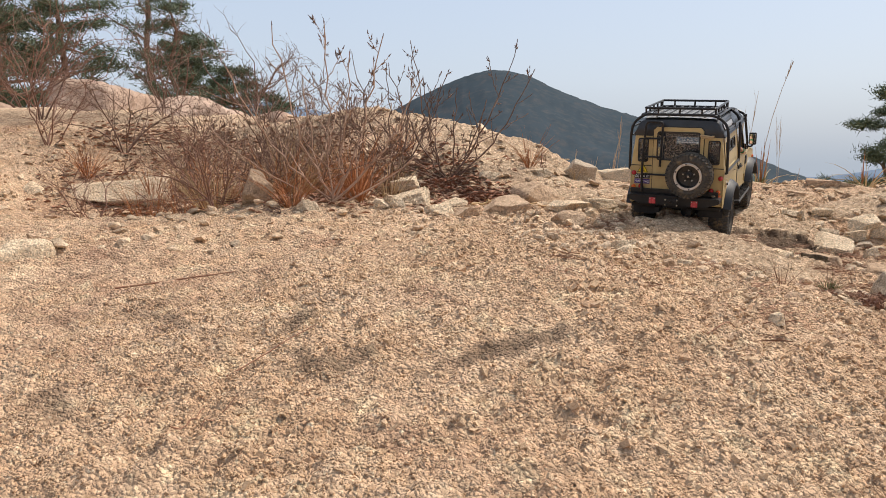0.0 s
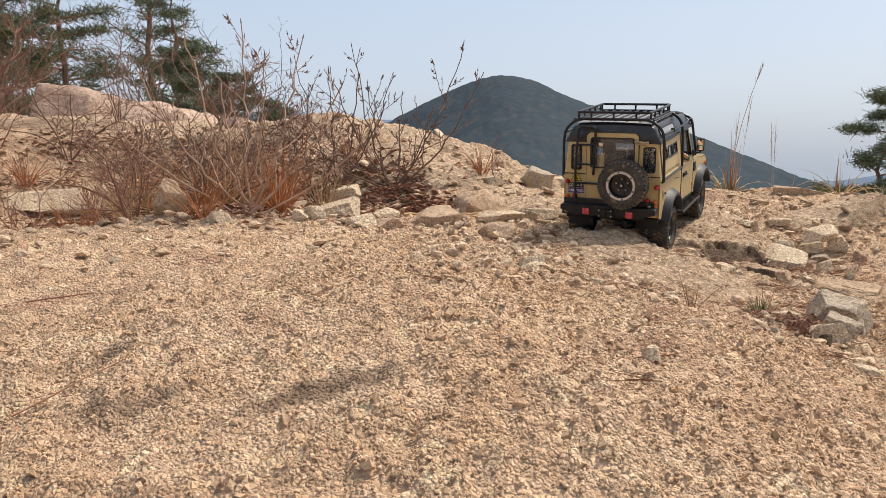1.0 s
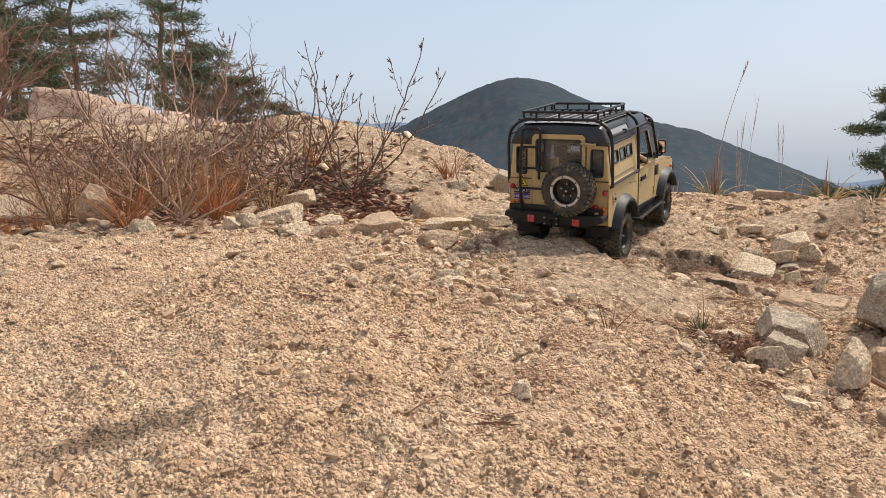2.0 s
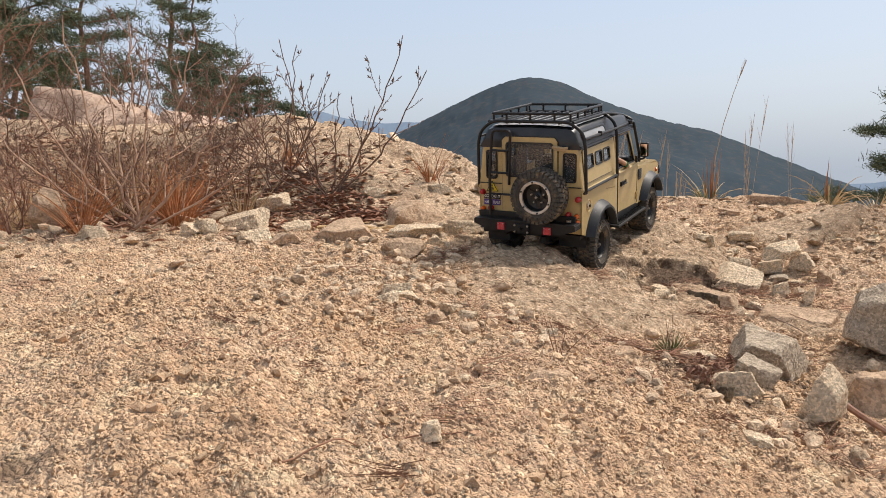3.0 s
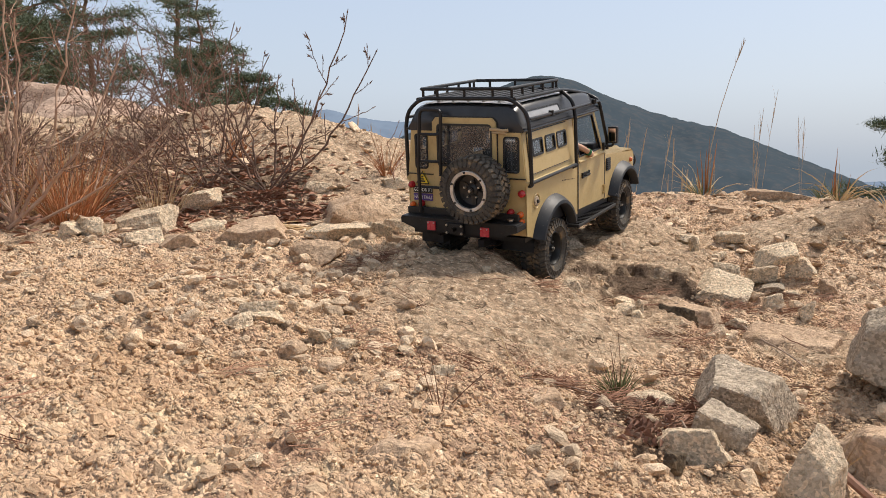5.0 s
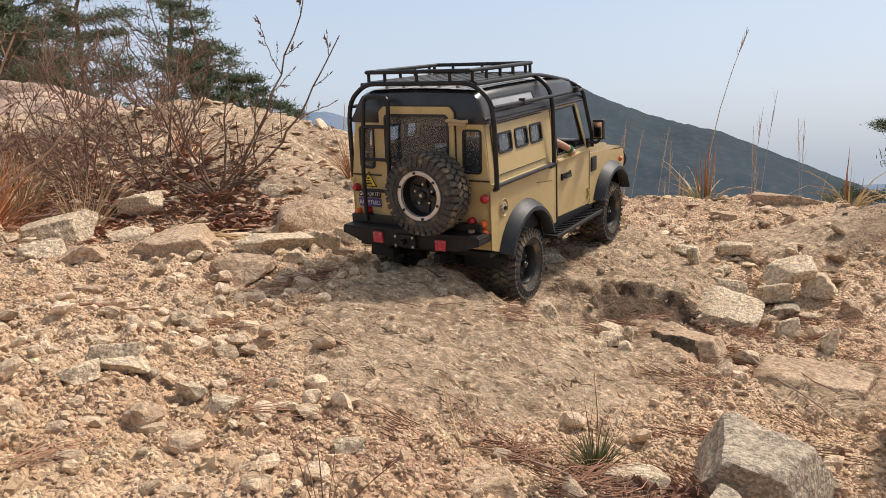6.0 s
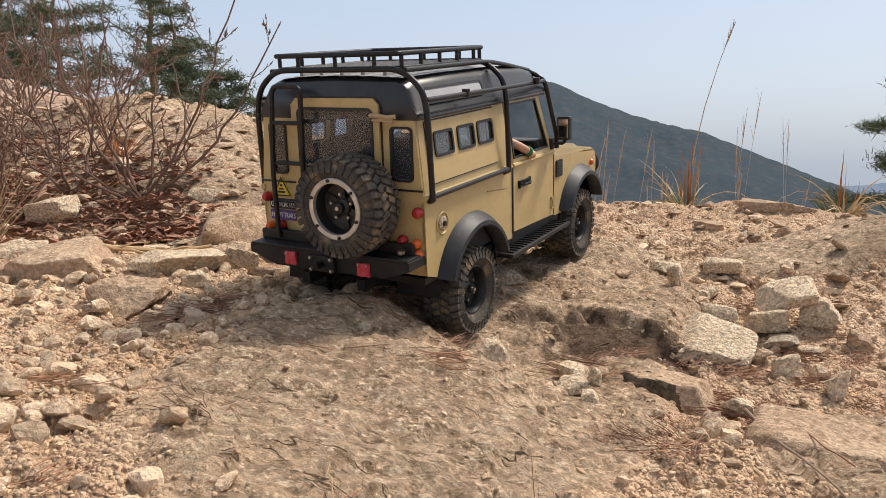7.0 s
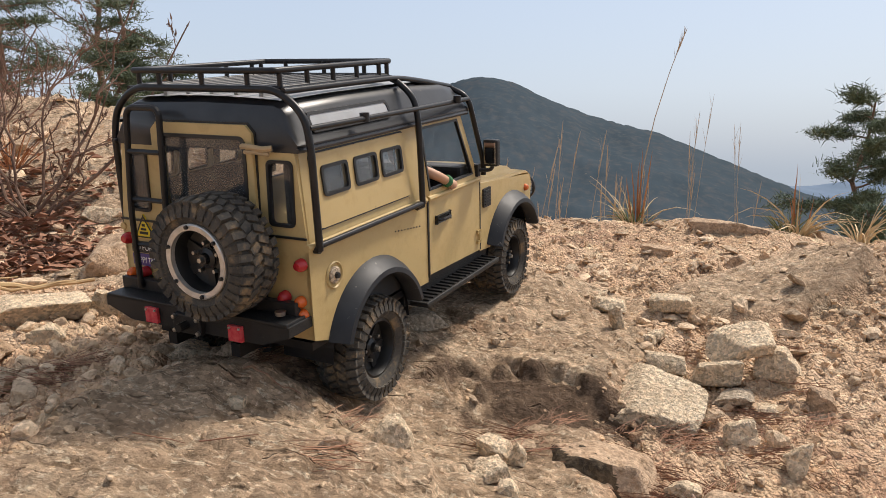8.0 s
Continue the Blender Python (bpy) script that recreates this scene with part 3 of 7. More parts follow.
def revolve(profile, axis="y", steps=40, centre=(0, 0, 0), closed=True):
    """Turns a profile of (radius, offset along the axis) about the axis."""
    bm = bmesh.new()
    c = Vector(centre)
    rings = []
    for k in range(steps):
        a = 2 * math.pi * k / steps
        ring = []
        for r, o in profile:
            p = (r * math.cos(a), o, r * math.sin(a)) if axis == "y" else (o, r * math.cos(a), r * math.sin(a)) if axis == "x" else (r * math.cos(a), r * math.sin(a), o)
            ring.append(bm.verts.new(c + Vector(p)))
        rings.append(ring)
    n = len(profile)
    for k in range(steps):
        a, b = rings[k], rings[(k + 1) % steps]
        for i in range(n if closed else n - 1):
            bm.faces.new((a[i], a[(i + 1) % n], b[(i + 1) % n], b[i]))
    bmesh.ops.remove_doubles(bm, verts=bm.verts, dist=1e-6)
    return bm


def letters(text, size, m, mat, parent, name="lettering", wide=None):
    """Flat lettering as a mesh in the built-in font, its left foot at the pose m."""
    cu = bpy.data.curves.new(name, "FONT")
    cu.body, cu.size, cu.extrude = text, size, 0.00008
    ob = bpy.data.objects.new(name, cu)
    scene.collection.objects.link(ob)
    bpy.context.view_layer.update()
    me = bpy.data.meshes.new_from_object(ob.evaluated_get(bpy.context.evaluated_depsgraph_get()))
    bpy.data.objects.remove(ob)
    k = 1.0
    if wide:
        xs = [v.co.x for v in me.vertices]
        k = wide / (max(xs) - min(xs))
    me.transform(m @ Matrix.Diagonal((k, 1, 1, 1)))
    me.materials.clear()
    me.materials.append(mat)
    out = new(name, me)
    out.parent = parent
    return out


# ---- the model off-road car ----
HALF = 0.087          # half the body's width
BASE = 0.275          # wheelbase
TYRE, TREAD = 0.0435, 0.036
CAR_POSE = pose(0.5623, 1.5075, 0.1120, 2.6, -9.6, 61.6) @ Matrix.Translation((0, 0.09, 0))
car = new("toy_off_road_car")
tagged(car, "sand-coloured model off-road car with black roof rack on rock", "toy car")
CAR_FOOT = Vector((BASE / 2, 0, -TYRE))
car.matrix_world = CAR_POSE @ Matrix.Translation(CAR_FOOT)


def on_car(name, bm, mat, parent=None, label="", smooth=False):
    """A part given in the car's own axes (x ahead, y to its left, z up, from the rear axle's middle)."""
    bmesh.ops.translate(bm, verts=bm.verts, vec=-CAR_FOOT)
    ob = part(name, bm, mat, parent or car, label, smooth)
    ob.visible_shadow = mat not in (M_GLASS, M_SCREEN)
    return ob


def lean_in(z):
    """How far the upper sides lean in above the waist."""
    return max(0.0, z - 0.092) * 0.11


def side_place(sign, proud=0.0):
    return lambda u, v, d: Vector((u, sign * (HALF + proud - lean_in(v) - d), v))


for sign in (-1, 1):
    # tub side and front wing, cut by the wheel arches
    outline = [(-0.078, 0.027)] + [(-0.056, 0.020)] + arc(0.0, 0.0, 0.056, 159, 22) + [(0.088, 0.020), (0.089, 0.092), (-0.078, 0.092)]
    on_car("tub_side", plate(outline, [], side_place(sign), 0.003), M_PAINT)
    wing = [(0.197, 0.020), (0.222, 0.018)] + arc(BASE, 0.0, 0.056, 160, 24) + [(0.333, 0.030), (0.336, 0.066), (0.330, 0.075), (0.197, 0.088)]
    on_car("front_wing", plate(wing, [], side_place(sign), 0.003), M_PAINT)
    # waist rail, a rounded moulding
    on_car("waist_rail", tube([(-0.079, sign * (HALF - 0.001), 0.093), (0.088, sign * (HALF - 0.001), 0.093)], 0.0028, 8), M_PAINT, smooth=True)
    on_car("sill", box((0.052, sign * (HALF - 0.008) - 0.004, 0.008), (0.222, sign * (HALF - 0.008) + 0.004, 0.019), 0.001), M_BLACK)
    # upper side
    top = [(-0.076, 0.095), (0.086, 0.095), (0.084, 0.159), (-0.073, 0.159)]
    win = [rounded(a, 0.124, b, 0.144, 0.003) for a, b in ((-0.054, -0.023), (-0.014, 0.016), (0.023, 0.053))]
    on_car("upper_side", plate(top, win, side_place(sign), 0.003), M_PAINT)
    on_car("lining", plate([(-0.074, 0.026), (0.086, 0.026), (0.084, 0.157), (-0.071, 0.157)], win, side_place(sign, -0.0045), 0.001), M_LINING)
    panel = on_car("side_panel", plate(rounded(-0.063, 0.103, 0.061, 0.1535, 0.003), win, side_place(sign, 0.0018), 0.0019), M_PAINT, label="raised sand-coloured panel with three small windows")
    seam = plate(rounded(-0.0642, 0.1018, 0.0622, 0.1547, 0.004), [rounded(-0.0629, 0.1031, 0.0609, 0.1534, 0.003)], side_place(sign, 0.0007), 0.001)
    on_car("seam", seam, M_INK, panel)
    for a, b in ((-0.054, -0.023), (-0.014, 0.016), (0.023, 0.053)):
        frame_bm = plate(rounded(a - 0.0007, 0.1233, b + 0.0007, 0.1447, 0.0035), [rounded(a + 0.0017, 0.1257, b - 0.0017, 0.1423, 0.0022)], side_place(sign, 0.0030), 0.002)
        on_car("window_frame", frame_bm, M_BLACK, panel)
        on_car("pane", plate(rounded(a + 0.001, 0.125, b - 0.001, 0.143, 0.002), [], side_place(sign, 0.0010), 0.0007), M_GLASS, panel)
    # front door with an open window
    edge = [(0.0905, 0.026), (0.195, 0.022), (0.1955, 0.092), (0.1905, 0.100), (0.169, 0.1575), (0.0875, 0.1575)]
    hole = [(0.095, 0.100), (0.1815, 0.100), (0.1605, 0.153), (0.092, 0.153)]
    door = on_car("door", plate(edge, [hole], side_place(sign, 0.0006), 0.003), M_PAINT, label="sand-coloured front door with its window open")
    on_car("door_moulding", tube([(0.091, sign * (HALF + 0.0002), 0.093), (0.195, sign * (HALF + 0.0002), 0.093)], 0.0024, 8), M_PAINT, door, smooth=True)
    on_car("seam", box((0.0885, sign * HALF - 0.001, 0.024), (0.0905, sign * HALF + 0.0003, 0.092)), M_INK, door)
    on_car("seam", box((0.1952, sign * HALF - 0.001, 0.022), (0.1967, sign * HALF + 0.0003, 0.09)), M_INK, door)
    plate_bm = box((0.103, sign * (HALF + 0.0005), 0.069), (0.129, sign * (HALF + 0.0022), 0.0755), 0.0008)
    handle = on_car("door_handle", plate_bm, M_BLACK, door)
    on_car("lever", tube([(0.106, sign * (HALF + 0.002), 0.0722), (0.109, sign * (HALF + 0.0052), 0.0722), (0.123, sign * (HALF + 0.0052), 0.0722), (0.126, sign * (HALF + 0.002), 0.0722)], 0.0013, 6), M_BLACK, handle)
    hinge = box((0.187, sign * (HALF + 0.0003), 0.030), (0.1935, sign * (HALF + 0.0025), 0.033), 0.0004)
    box_into(hinge, (0.187, sign * (HALF + 0.0003), 0.040), (0.1935, sign * (HALF + 0.0025), 0.043), 0.0004)
    box_into(hinge, (0.1905, sign * (HALF + 0.0003), 0.030), (0.1932, sign * (HALF + 0.0025), 0.043), 0.0003)
    on_car("hinge", hinge, M_PAINT, door)
    # rubber window channel
    ch = plate([(0.0945, 0.0995), (0.1825, 0.0995), (0.1610, 0.1537), (0.0915, 0.1537)], [[(0.0965, 0.1012), (0.1795, 0.1012), (0.1593, 0.1517), (0.0937, 0.1517)]], side_place(sign, 0.0012), 0.003)
    on_car("window_channel", ch, M_INK, door)
    # vent, indicator and fuel cap
    vent = on_car("wing_vent", plate(rounded(0.203, 0.062, 0.221, 0.081, 0.002), [], side_place(sign, 0.0016), 0.0025), M_BLACK)
    for k in range(5):
        on_car("vent_slat", box((0.2055, sign * (HALF + 0.0012), 0.0645 + k * 0.0032), (0.2185, sign * (HALF + 0.0024), 0.0660 + k * 0.0032)), M_TUBE, vent)
    on_car("side_indicator", revolve([(0.0001, 0.004), (0.002, 0.0038), (0.0036, 0.002), (0.004, 0.0)], "y", 14, (0.318, HALF, 0.062), closed=False) if sign > 0 else revolve([(0.0001, -0.004), (0.002, -0.0038), (0.0036, -0.002), (0.004, 0.0)], "y", 14, (0.318, -HALF, 0.062), closed=False), M_ORANGE, smooth=True)
    if sign < 0:
        cap = on_car("fuel_cap", revolve([(0.0001, -0.0020), (0.0052, -0.0020), (0.0062, -0.0012), (0.0065, 0.001)], "y", 20, (-0.051, -HALF, 0.067), closed=False), M_GREY, label="grey metal fuel cap in a round recess")
        ring = revolve([(0.0085, -0.0004), (0.0092, -0.0012), (0.0100, -0.0004), (0.0092, 0.0006)], "y", 24, (-0.051, -HALF, 0.067))
        on_car("recess_ring", ring, M_PAINT, cap, smooth=True)
        on_car("bolt", revolve([(0.0001, -0.0045), (0.0022, -0.0042), (0.0024, -0.0018)], "y", 8, (-0.051, -HALF, 0.067), closed=False), M_RIM, cap)
    # wheel-arch flares
    for cx, a0, a1 in ((0.0, 162, 18), (BASE, 160, 22)):
        bm = bmesh.new()
        rows = []
        section = ((0.0525, 0.0), (0.0525, 0.0110), (0.0540, 0.0135), (0.0580, 0.0130), (0.0640, 0.0050), (0.0660, 0.0))
        for k in range(25):
            a = a0 + (a1 - a0) * k / 24
            up = math.sin(radians(a))
            rows.append([bm.verts.new((cx + r * math.cos(radians(a)), sign * (HALF + o), r * up)) for r, o in section])
        for a, b in zip(rows, rows[1:]):
            for i in range(len(section) - 1):
                bm.faces.new((a[i], a[i + 1], b[i + 1], b[i]))
        bm.faces.new(rows[0])
        bm.faces.new(rows[-1][::-1])
        on_car("wheel_arch_flare", bm, M_FLARE, smooth=True)
        # inner wheel well
        well = bmesh.new()
        ra = [well.verts.new((cx + 0.0555 * math.cos(radians(a)), sign * (HALF - 0.002), 0.0555 * math.sin(radians(a)))) for a in range(0, 181, 12)]
        rb = [well.verts.new((v.co.x, sign * 0.040, v.co.z)) for v in ra]
        for i in range(len(ra) - 1):
            well.faces.new((ra[i], ra[i + 1], rb[i + 1], rb[i]))
        well.faces.new(rb)
        on_car("wheel_well", well, M_TUBE)
    # side step: a rail with a slatted tread
    stepper = on_car("side_step", box((0.062, sign * (HALF - 0.003) - 0.006, 0.006), (0.215, sign * (HALF - 0.003) + 0.012 * (1 if sign > 0 else 0.5), 0.0105), 0.0012) if sign > 0 else box((0.062, -HALF - 0.013, 0.006), (0.215, -HALF + 0.009, 0.0105), 0.0012), M_BLACK)
    for k in range(18):
        x = 0.067 + k * 0.0083
        y0, y1 = sorted((sign * (HALF + 0.011), sign * (HALF - 0.006)))
        on_car("tread_bar", box((x, y0, 0.0105), (x + 0.003, y1, 0.0120), 0.0004), M_TUBE, stepper)
    # rivets along the tub
    for k in range(9):
        on_car("rivet", revolve([(0.0001, sign * 0.0008), (0.0006, sign * 0.0005), (0.0008, 0.0)], "y", 6, (0.035 + k * 0.005, sign * HALF, 0.078 - 0.0006 * k), closed=False), M_ROOF)

# floor, inner box and rear face
on_car("floor_pan", box((-0.076, -HALF + 0.004, 0.018), (0.33, HALF - 0.004, 0.024)), M_TUBE)
on_car("bulkhead", box((0.190, -HALF + 0.004, 0.024), (0.194, HALF - 0.004, 0.090)), M_TUBE)


def rear_place(proud=0.0):
    return lambda u, v, d: Vector((-0.078 - proud + d + 0.03 * max(0.0, v - 0.1), u, v))


REAR_W = HALF - 0.0005
def rear_width(v):
    return REAR_W - lean_in(v)


lower = [(-REAR_W, 0.027), (REAR_W, 0.027), (REAR_W, 0.092), (rear_width(0.16), 0.16), (-rear_width(0.16), 0.16), (-REAR_W, 0.092)]
q_right = rounded(-0.078, 0.106, -0.056, 0.151, 0.004)
q_left = rounded(0.054, 0.106, 0.074, 0.152, 0.004)

on_car("rear_panel", plate(lower, [q_right, q_left, rounded(-0.041, 0.112, 0.037, 0.158, 0.005)], rear_place(), 0.003), M_PAINT)
for name, q in (("quarter_window", (-0.078, 0.106, -0.056, 0.151)), ("quarter_window", (0.054, 0.106, 0.074, 0.152))):
    w = on_car(name, plate(rounded(q[0], q[1], q[2], q[3], 0.004), [rounded(q[0] + 0.002, q[1] + 0.002, q[2] - 0.002, q[3] - 0.002, 0.003)], rear_place(0.0012), 0.004), M_BLACK)
    on_car("pane", plate(rounded(q[0] + 0.001, q[1] + 0.001, q[2] - 0.001, q[3] - 0.001, 0.003), [], rear_place(-0.0012), 0.0006), M_GLASS, w)
# rear door: proud frame reaching up into the roof band, big window
door_line = [(-0.0475, 0.030), (0.0445, 0.030), (0.0445, 0.168), (0.039, 0.1735), (-0.042, 0.1735), (-0.0475, 0.168)]
rear_door = on_car("rear_door", plate(door_line, [rounded(-0.041, 0.112, 0.037, 0.165, 0.005)], rear_place(0.0035), 0.0038), M_PAINT, label="sand-coloured tailgate door with a dark window")
on_car("seam", plate([(-0.049, 0.029), (0.046, 0.029), (0.046, 0.169), (0.040, 0.175), (-0.043, 0.175), (-0.049, 0.169)], [door_line], rear_place(0.0012), 0.0015), M_INK, rear_door)
on_car("window_seal", plate(rounded(-0.042, 0.111, 0.038, 0.166, 0.0055), [rounded(-0.0395, 0.1135, 0.0355, 0.1635, 0.004)], rear_place(0.0042), 0.002), M_INK, rear_door)
on_car("pane", plate(rounded(-0.0405, 0.1125, 0.0365, 0.1645, 0.004), [], rear_place(0.0012), 0.0006), M_GLASS, rear_door)
on_car("cord_knot", tube([(-0.083, -0.042, 0.160), (-0.086, -0.050, 0.1605), (-0.085, -0.060, 0.1590), (-0.082, -0.066, 0.1595)], 0.0020, 7), M_ROPE, rear_door, "tan cord tied across the hinge")
on_car("cord_knot", tube([(-0.084, -0.045, 0.1565), (-0.086, -0.054, 0.1570), (-0.083, -0.064, 0.1555)], 0.0016, 7), M_ROPE, rear_door)
on_car("rear_moulding", box((-0.0795, -0.0865, 0.0985), (-0.0782, -0.0485, 0.1000)), M_INK)
on_car("rear_moulding", box((-0.0795, 0.0465, 0.0985), (-0.0782, 0.0865, 0.1000)), M_INK)

# roof: dark shell with rounded shoulders, pale skin on top
def roof_shell():
    bm = bmesh.new()
    rings = []
    for x, drop in ((-0.0765, 0.010), (-0.073, 0.004), (-0.064, 0.001), (0.0, 0.0), (0.10, 0.0005), (0.150, 0.003), (0.172, 0.007), (0.180, 0.013)):
        ring = []
        for y, z in ((0.0835, 0.156), (0.0840, 0.161), (0.0815, 0.164), (0.0735, 0.183), (0.0700, 0.1875), (0.062, 0.190), (0.0, 0.1915)):
            ring.append((y, max(0.1565 if z > 0.1565 else z, z - drop if z > 0.164 else z)))
        full = [(y, z) for y, z in ring] + [(-y, z) for y, z in ring[-2::-1]]
        rings.append([bm.verts.new((x, y * (1 if x > -0.076 else 0.985), z)) for y, z in full])
    for a, b in zip(rings, rings[1:]):
        for i in range(len(a) - 1):
            bm.faces.new((a[i], a[i + 1], b[i + 1], b[i]))
    bm.faces.new(rings[0])
    bm.faces.new(rings[-1][::-1])
    for a, b in zip(rings, rings[1:]):
        bm.faces.new((a[0], b[0], b[-1], a[-1]))
    return bm


roof = on_car("roof", roof_shell(), M_ROOF, label="charcoal hard roof with a pale top", smooth=True)
skin = bmesh.new()
rows = []
for x, z in ((-0.070, 0.1905), (-0.02, 0.1915), (0.06, 0.1915), (0.13, 0.1905), (0.160, 0.1875)):
    rows.append([skin.verts.new((x, y, z + 0.0012 - 0.022 * (abs(y) / 0.0675) ** 2 * 0.11)) for y in (-0.0665, -0.04, -0.02, 0, 0.02, 0.04, 0.0665)])
for a, b in zip(rows, rows[1:]):
    for i in range(6):
        skin.faces.new((a[i], a[i + 1], b[i + 1], b[i]))
on_car("roof_skin", skin, M_ROOFTOP, roof, "pale grey ribbed roof skin", smooth=True)
for k in range(5):
    y = -0.044 + k * 0.022
    on_car("roof_rib", box((-0.062, y - 0.002, 0.1895), (0.125, y + 0.002, 0.1938), 0.001), M_ROOFTOP, roof)
for sign in (-1, 1):
    # sloping side light in the roof's shoulder
    def shoulder(u, v, d, s=sign):
        t = (v - 0.164) / (0.183 - 0.164)
        return Vector((u, s * (0.0815 - 0.008 * t + 0.0012 - d), v + 0.0006))
    sl = on_car("roof_side_light", plate(rounded(-0.057, 0.1665, 0.047, 0.1800, 0.004), [rounded(-0.0545, 0.1685, 0.0445, 0.178, 0.003)], shoulder, 0.002), M_BLACK, roof)
    on_car("pane", plate(rounded(-0.0555, 0.1675, 0.0455, 0.179, 0.003), [], lambda u, v, d, f=shoulder: f(u, v, d + 0.0006), 0.0006), M_ROOFTOP, sl, "pale frosted light strip")
    on_car("gutter", tube([(-0.079, sign * 0.0842, 0.158), (0.176, sign * 0.0842, 0.158)], 0.0016, 6), M_ROOF, roof)

# windscreen, bonnet and nose
def screen(u, v, d):
    t = (v - 0.095) / 0.065
    return Vector((0.1975 - 0.024 * t - d, u, v))


ws = on_car("windscreen_frame", plate([(-0.084, 0.092), (0.084, 0.092), (0.0775, 0.160), (-0.0775, 0.160)], [[(-0.077, 0.099), (-0.002, 0.099), (-0.002, 0.153), (-0.0725, 0.153)], [(0.002, 0.099), (0.077, 0.099), (0.0725, 0.153), (0.002, 0.153)]], screen, 0.004), M_PAINT)
on_car("pane", plate([(-0.078, 0.098), (0.078, 0.098), (0.074, 0.154), (-0.074, 0.154)], [], lambda u, v, d: screen(u, v, d + 0.0016), 0.0006), M_SCREEN, ws)
bon = bmesh.new()
rows = []
for x, z in ((0.197, 0.0900), (0.25, 0.0880), (0.30, 0.0855), (0.326, 0.0830), (0.334, 0.0790), (0.336, 0.0735)):
    rows.append([bon.verts.new((x, y, z + dz)) for y, dz in ((-0.0868, -0.006), (-0.0845, -0.0035), (-0.066, -0.003), (-0.062, 0.0), (0.0, 0.0015), (0.062, 0.0), (0.066, -0.003), (0.0845, -0.0035), (0.0868, -0.006))])
for a, b in zip(rows, rows[1:]):
    for i in range(8):
        bon.faces.new((a[i], a[i + 1], b[i + 1], b[i]))
bmesh.ops.solidify(bon, geom=bon.faces[:], thickness=0.002)
on_car("bonnet", bon, M_PAINT, smooth=True)
nose = on_car("nose_panel", box((0.330, -0.086, 0.030), (0.336, 0.086, 0.075), 0.002), M_PAINT)
for k in range(6):
    on_car("grille_bar", box((0.336, -0.045, 0.036 + 0.006 * k), (0.339, 0.045, 0.039 + 0.006 * k), 0.0006), M_BLACK, nose)
fb = on_car("front_bumper", box((0.340, -0.088, 0.016), (0.354, 0.088, 0.031), 0.002), M_BLACK)
for sign in (-1, 1):
    # mesh-covered head lamp
    on_car("headlight", revolve([(0.0001, 0.341), (0.012, 0.340), (0.0135, 0.337), (0.0135, 0.334)], "x", 20, (0, sign * 0.062, 0.052), closed=False), M_CLEAR, nose)
    guard = on_car("lamp_guard", revolve([(0.0150, 0.348), (0.0165, 0.350), (0.0165, 0.353), (0.0150, 0.353)], "x", 24, (0, sign * 0.070, 0.056)), M_TUBE, nose)
    for k in range(-3, 4):
        h = math.sqrt(max(0.0, 0.0155 ** 2 - (k * 0.0043) ** 2))
        on_car("guard_wire", tube([(0.352, sign * 0.070 + k * 0.0043, 0.056 - h), (0.352, sign * 0.070 + k * 0.0043, 0.056 + h)], 0.0005, 5), M_TUBE, guard)
        on_car("guard_wire", tube([(0.352, sign * 0.070 - h, 0.056 + k * 0.0043), (0.352, sign * 0.070 + h, 0.056 + k * 0.0043)], 0.0005, 5), M_TUBE, guard)
    on_car("guard_stay", tube([(0.336, sign * 0.070, 0.056 - 0.016), (0.351, sign * 0.070, 0.056 - 0.016)], 0.0014, 6), M_TUBE, guard)
    # door mirror on a bent arm
    arm = on_car("mirror_arm", tube(bent([(0.190, sign * (HALF - 0.001), 0.102), (0.196, sign * (HALF + 0.014), 0.102), (0.196, sign * (HALF + 0.015), 0.112)], 0.005), 0.0019, 8), M_BLACK, smooth=True)
    block = on_car("mirror_shell", box((0.1905, sign * (HALF + 0.014) - 0.0075, 0.106), (0.1990, sign * (HALF + 0.014) + 0.0075, 0.1315), 0.0022), M_BLACK, arm)
    on_car("mirror_glass", box((0.1898, sign * (HALF + 0.014) - 0.0056, 0.1085), (0.1906, sign * (HALF + 0.014) + 0.0056, 0.129), 0.0003), M_MIRROR, arm)
    on_car("mirror_bracket", box((0.187, sign * (HALF) - 0.003, 0.096), (0.194, sign * HALF + 0.003, 0.108), 0.001), M_BLACK, arm)

# inside: dash, steering wheel, seats
on_car("dashboard", box((0.168, -HALF + 0.006, 0.070), (0.190, HALF - 0.006, 0.108), 0.004), M_INK)
column = on_car("steering_column", tube([(0.176, -0.042, 0.088), (0.160, -0.042, 0.102)], 0.003, 8), M_BLACK)
turn = pose(0.158, -0.042, 0.104, 0, -48, 0)
bm = bmesh.new()
pts = [turn @ Vector((0, 0.0165 * math.cos(2 * math.pi * k / 24), 0.0165 * math.sin(2 * math.pi * k / 24))) for k in range(25)]
tube_into(bm, pts, 0.0016, 6, cap=False)
for a in (90, 210, 330):
    tube_into(bm, [turn @ Vector((0, 0, 0)), turn @ Vector((0, 0.016 * math.cos(radians(a)), 0.016 * math.sin(radians(a))))], 0.0012, 6)
on_car("steering_wheel", bm, M_INK, column, smooth=True)
for y in (-0.042, 0.042):
    seat = on_car("seat", box((0.095, y - 0.024, 0.040), (0.145, y + 0.024, 0.058), 0.005), M_BLACK)
    on_car("backrest", box((0.088, y - 0.023, 0.055), (0.102, y + 0.023, 0.118), 0.006), M_BLACK, seat)
for y in (-0.035, 0.035):
    on_car("rear_bench", box((-0.035, y - 0.026, 0.030), (0.030, y + 0.026, 0.060), 0.004), M_BLACK)
    on_car("headrest", box((0.020, y - 0.012, 0.120), (0.032, y + 0.012, 0.142), 0.004), M_BLACK)

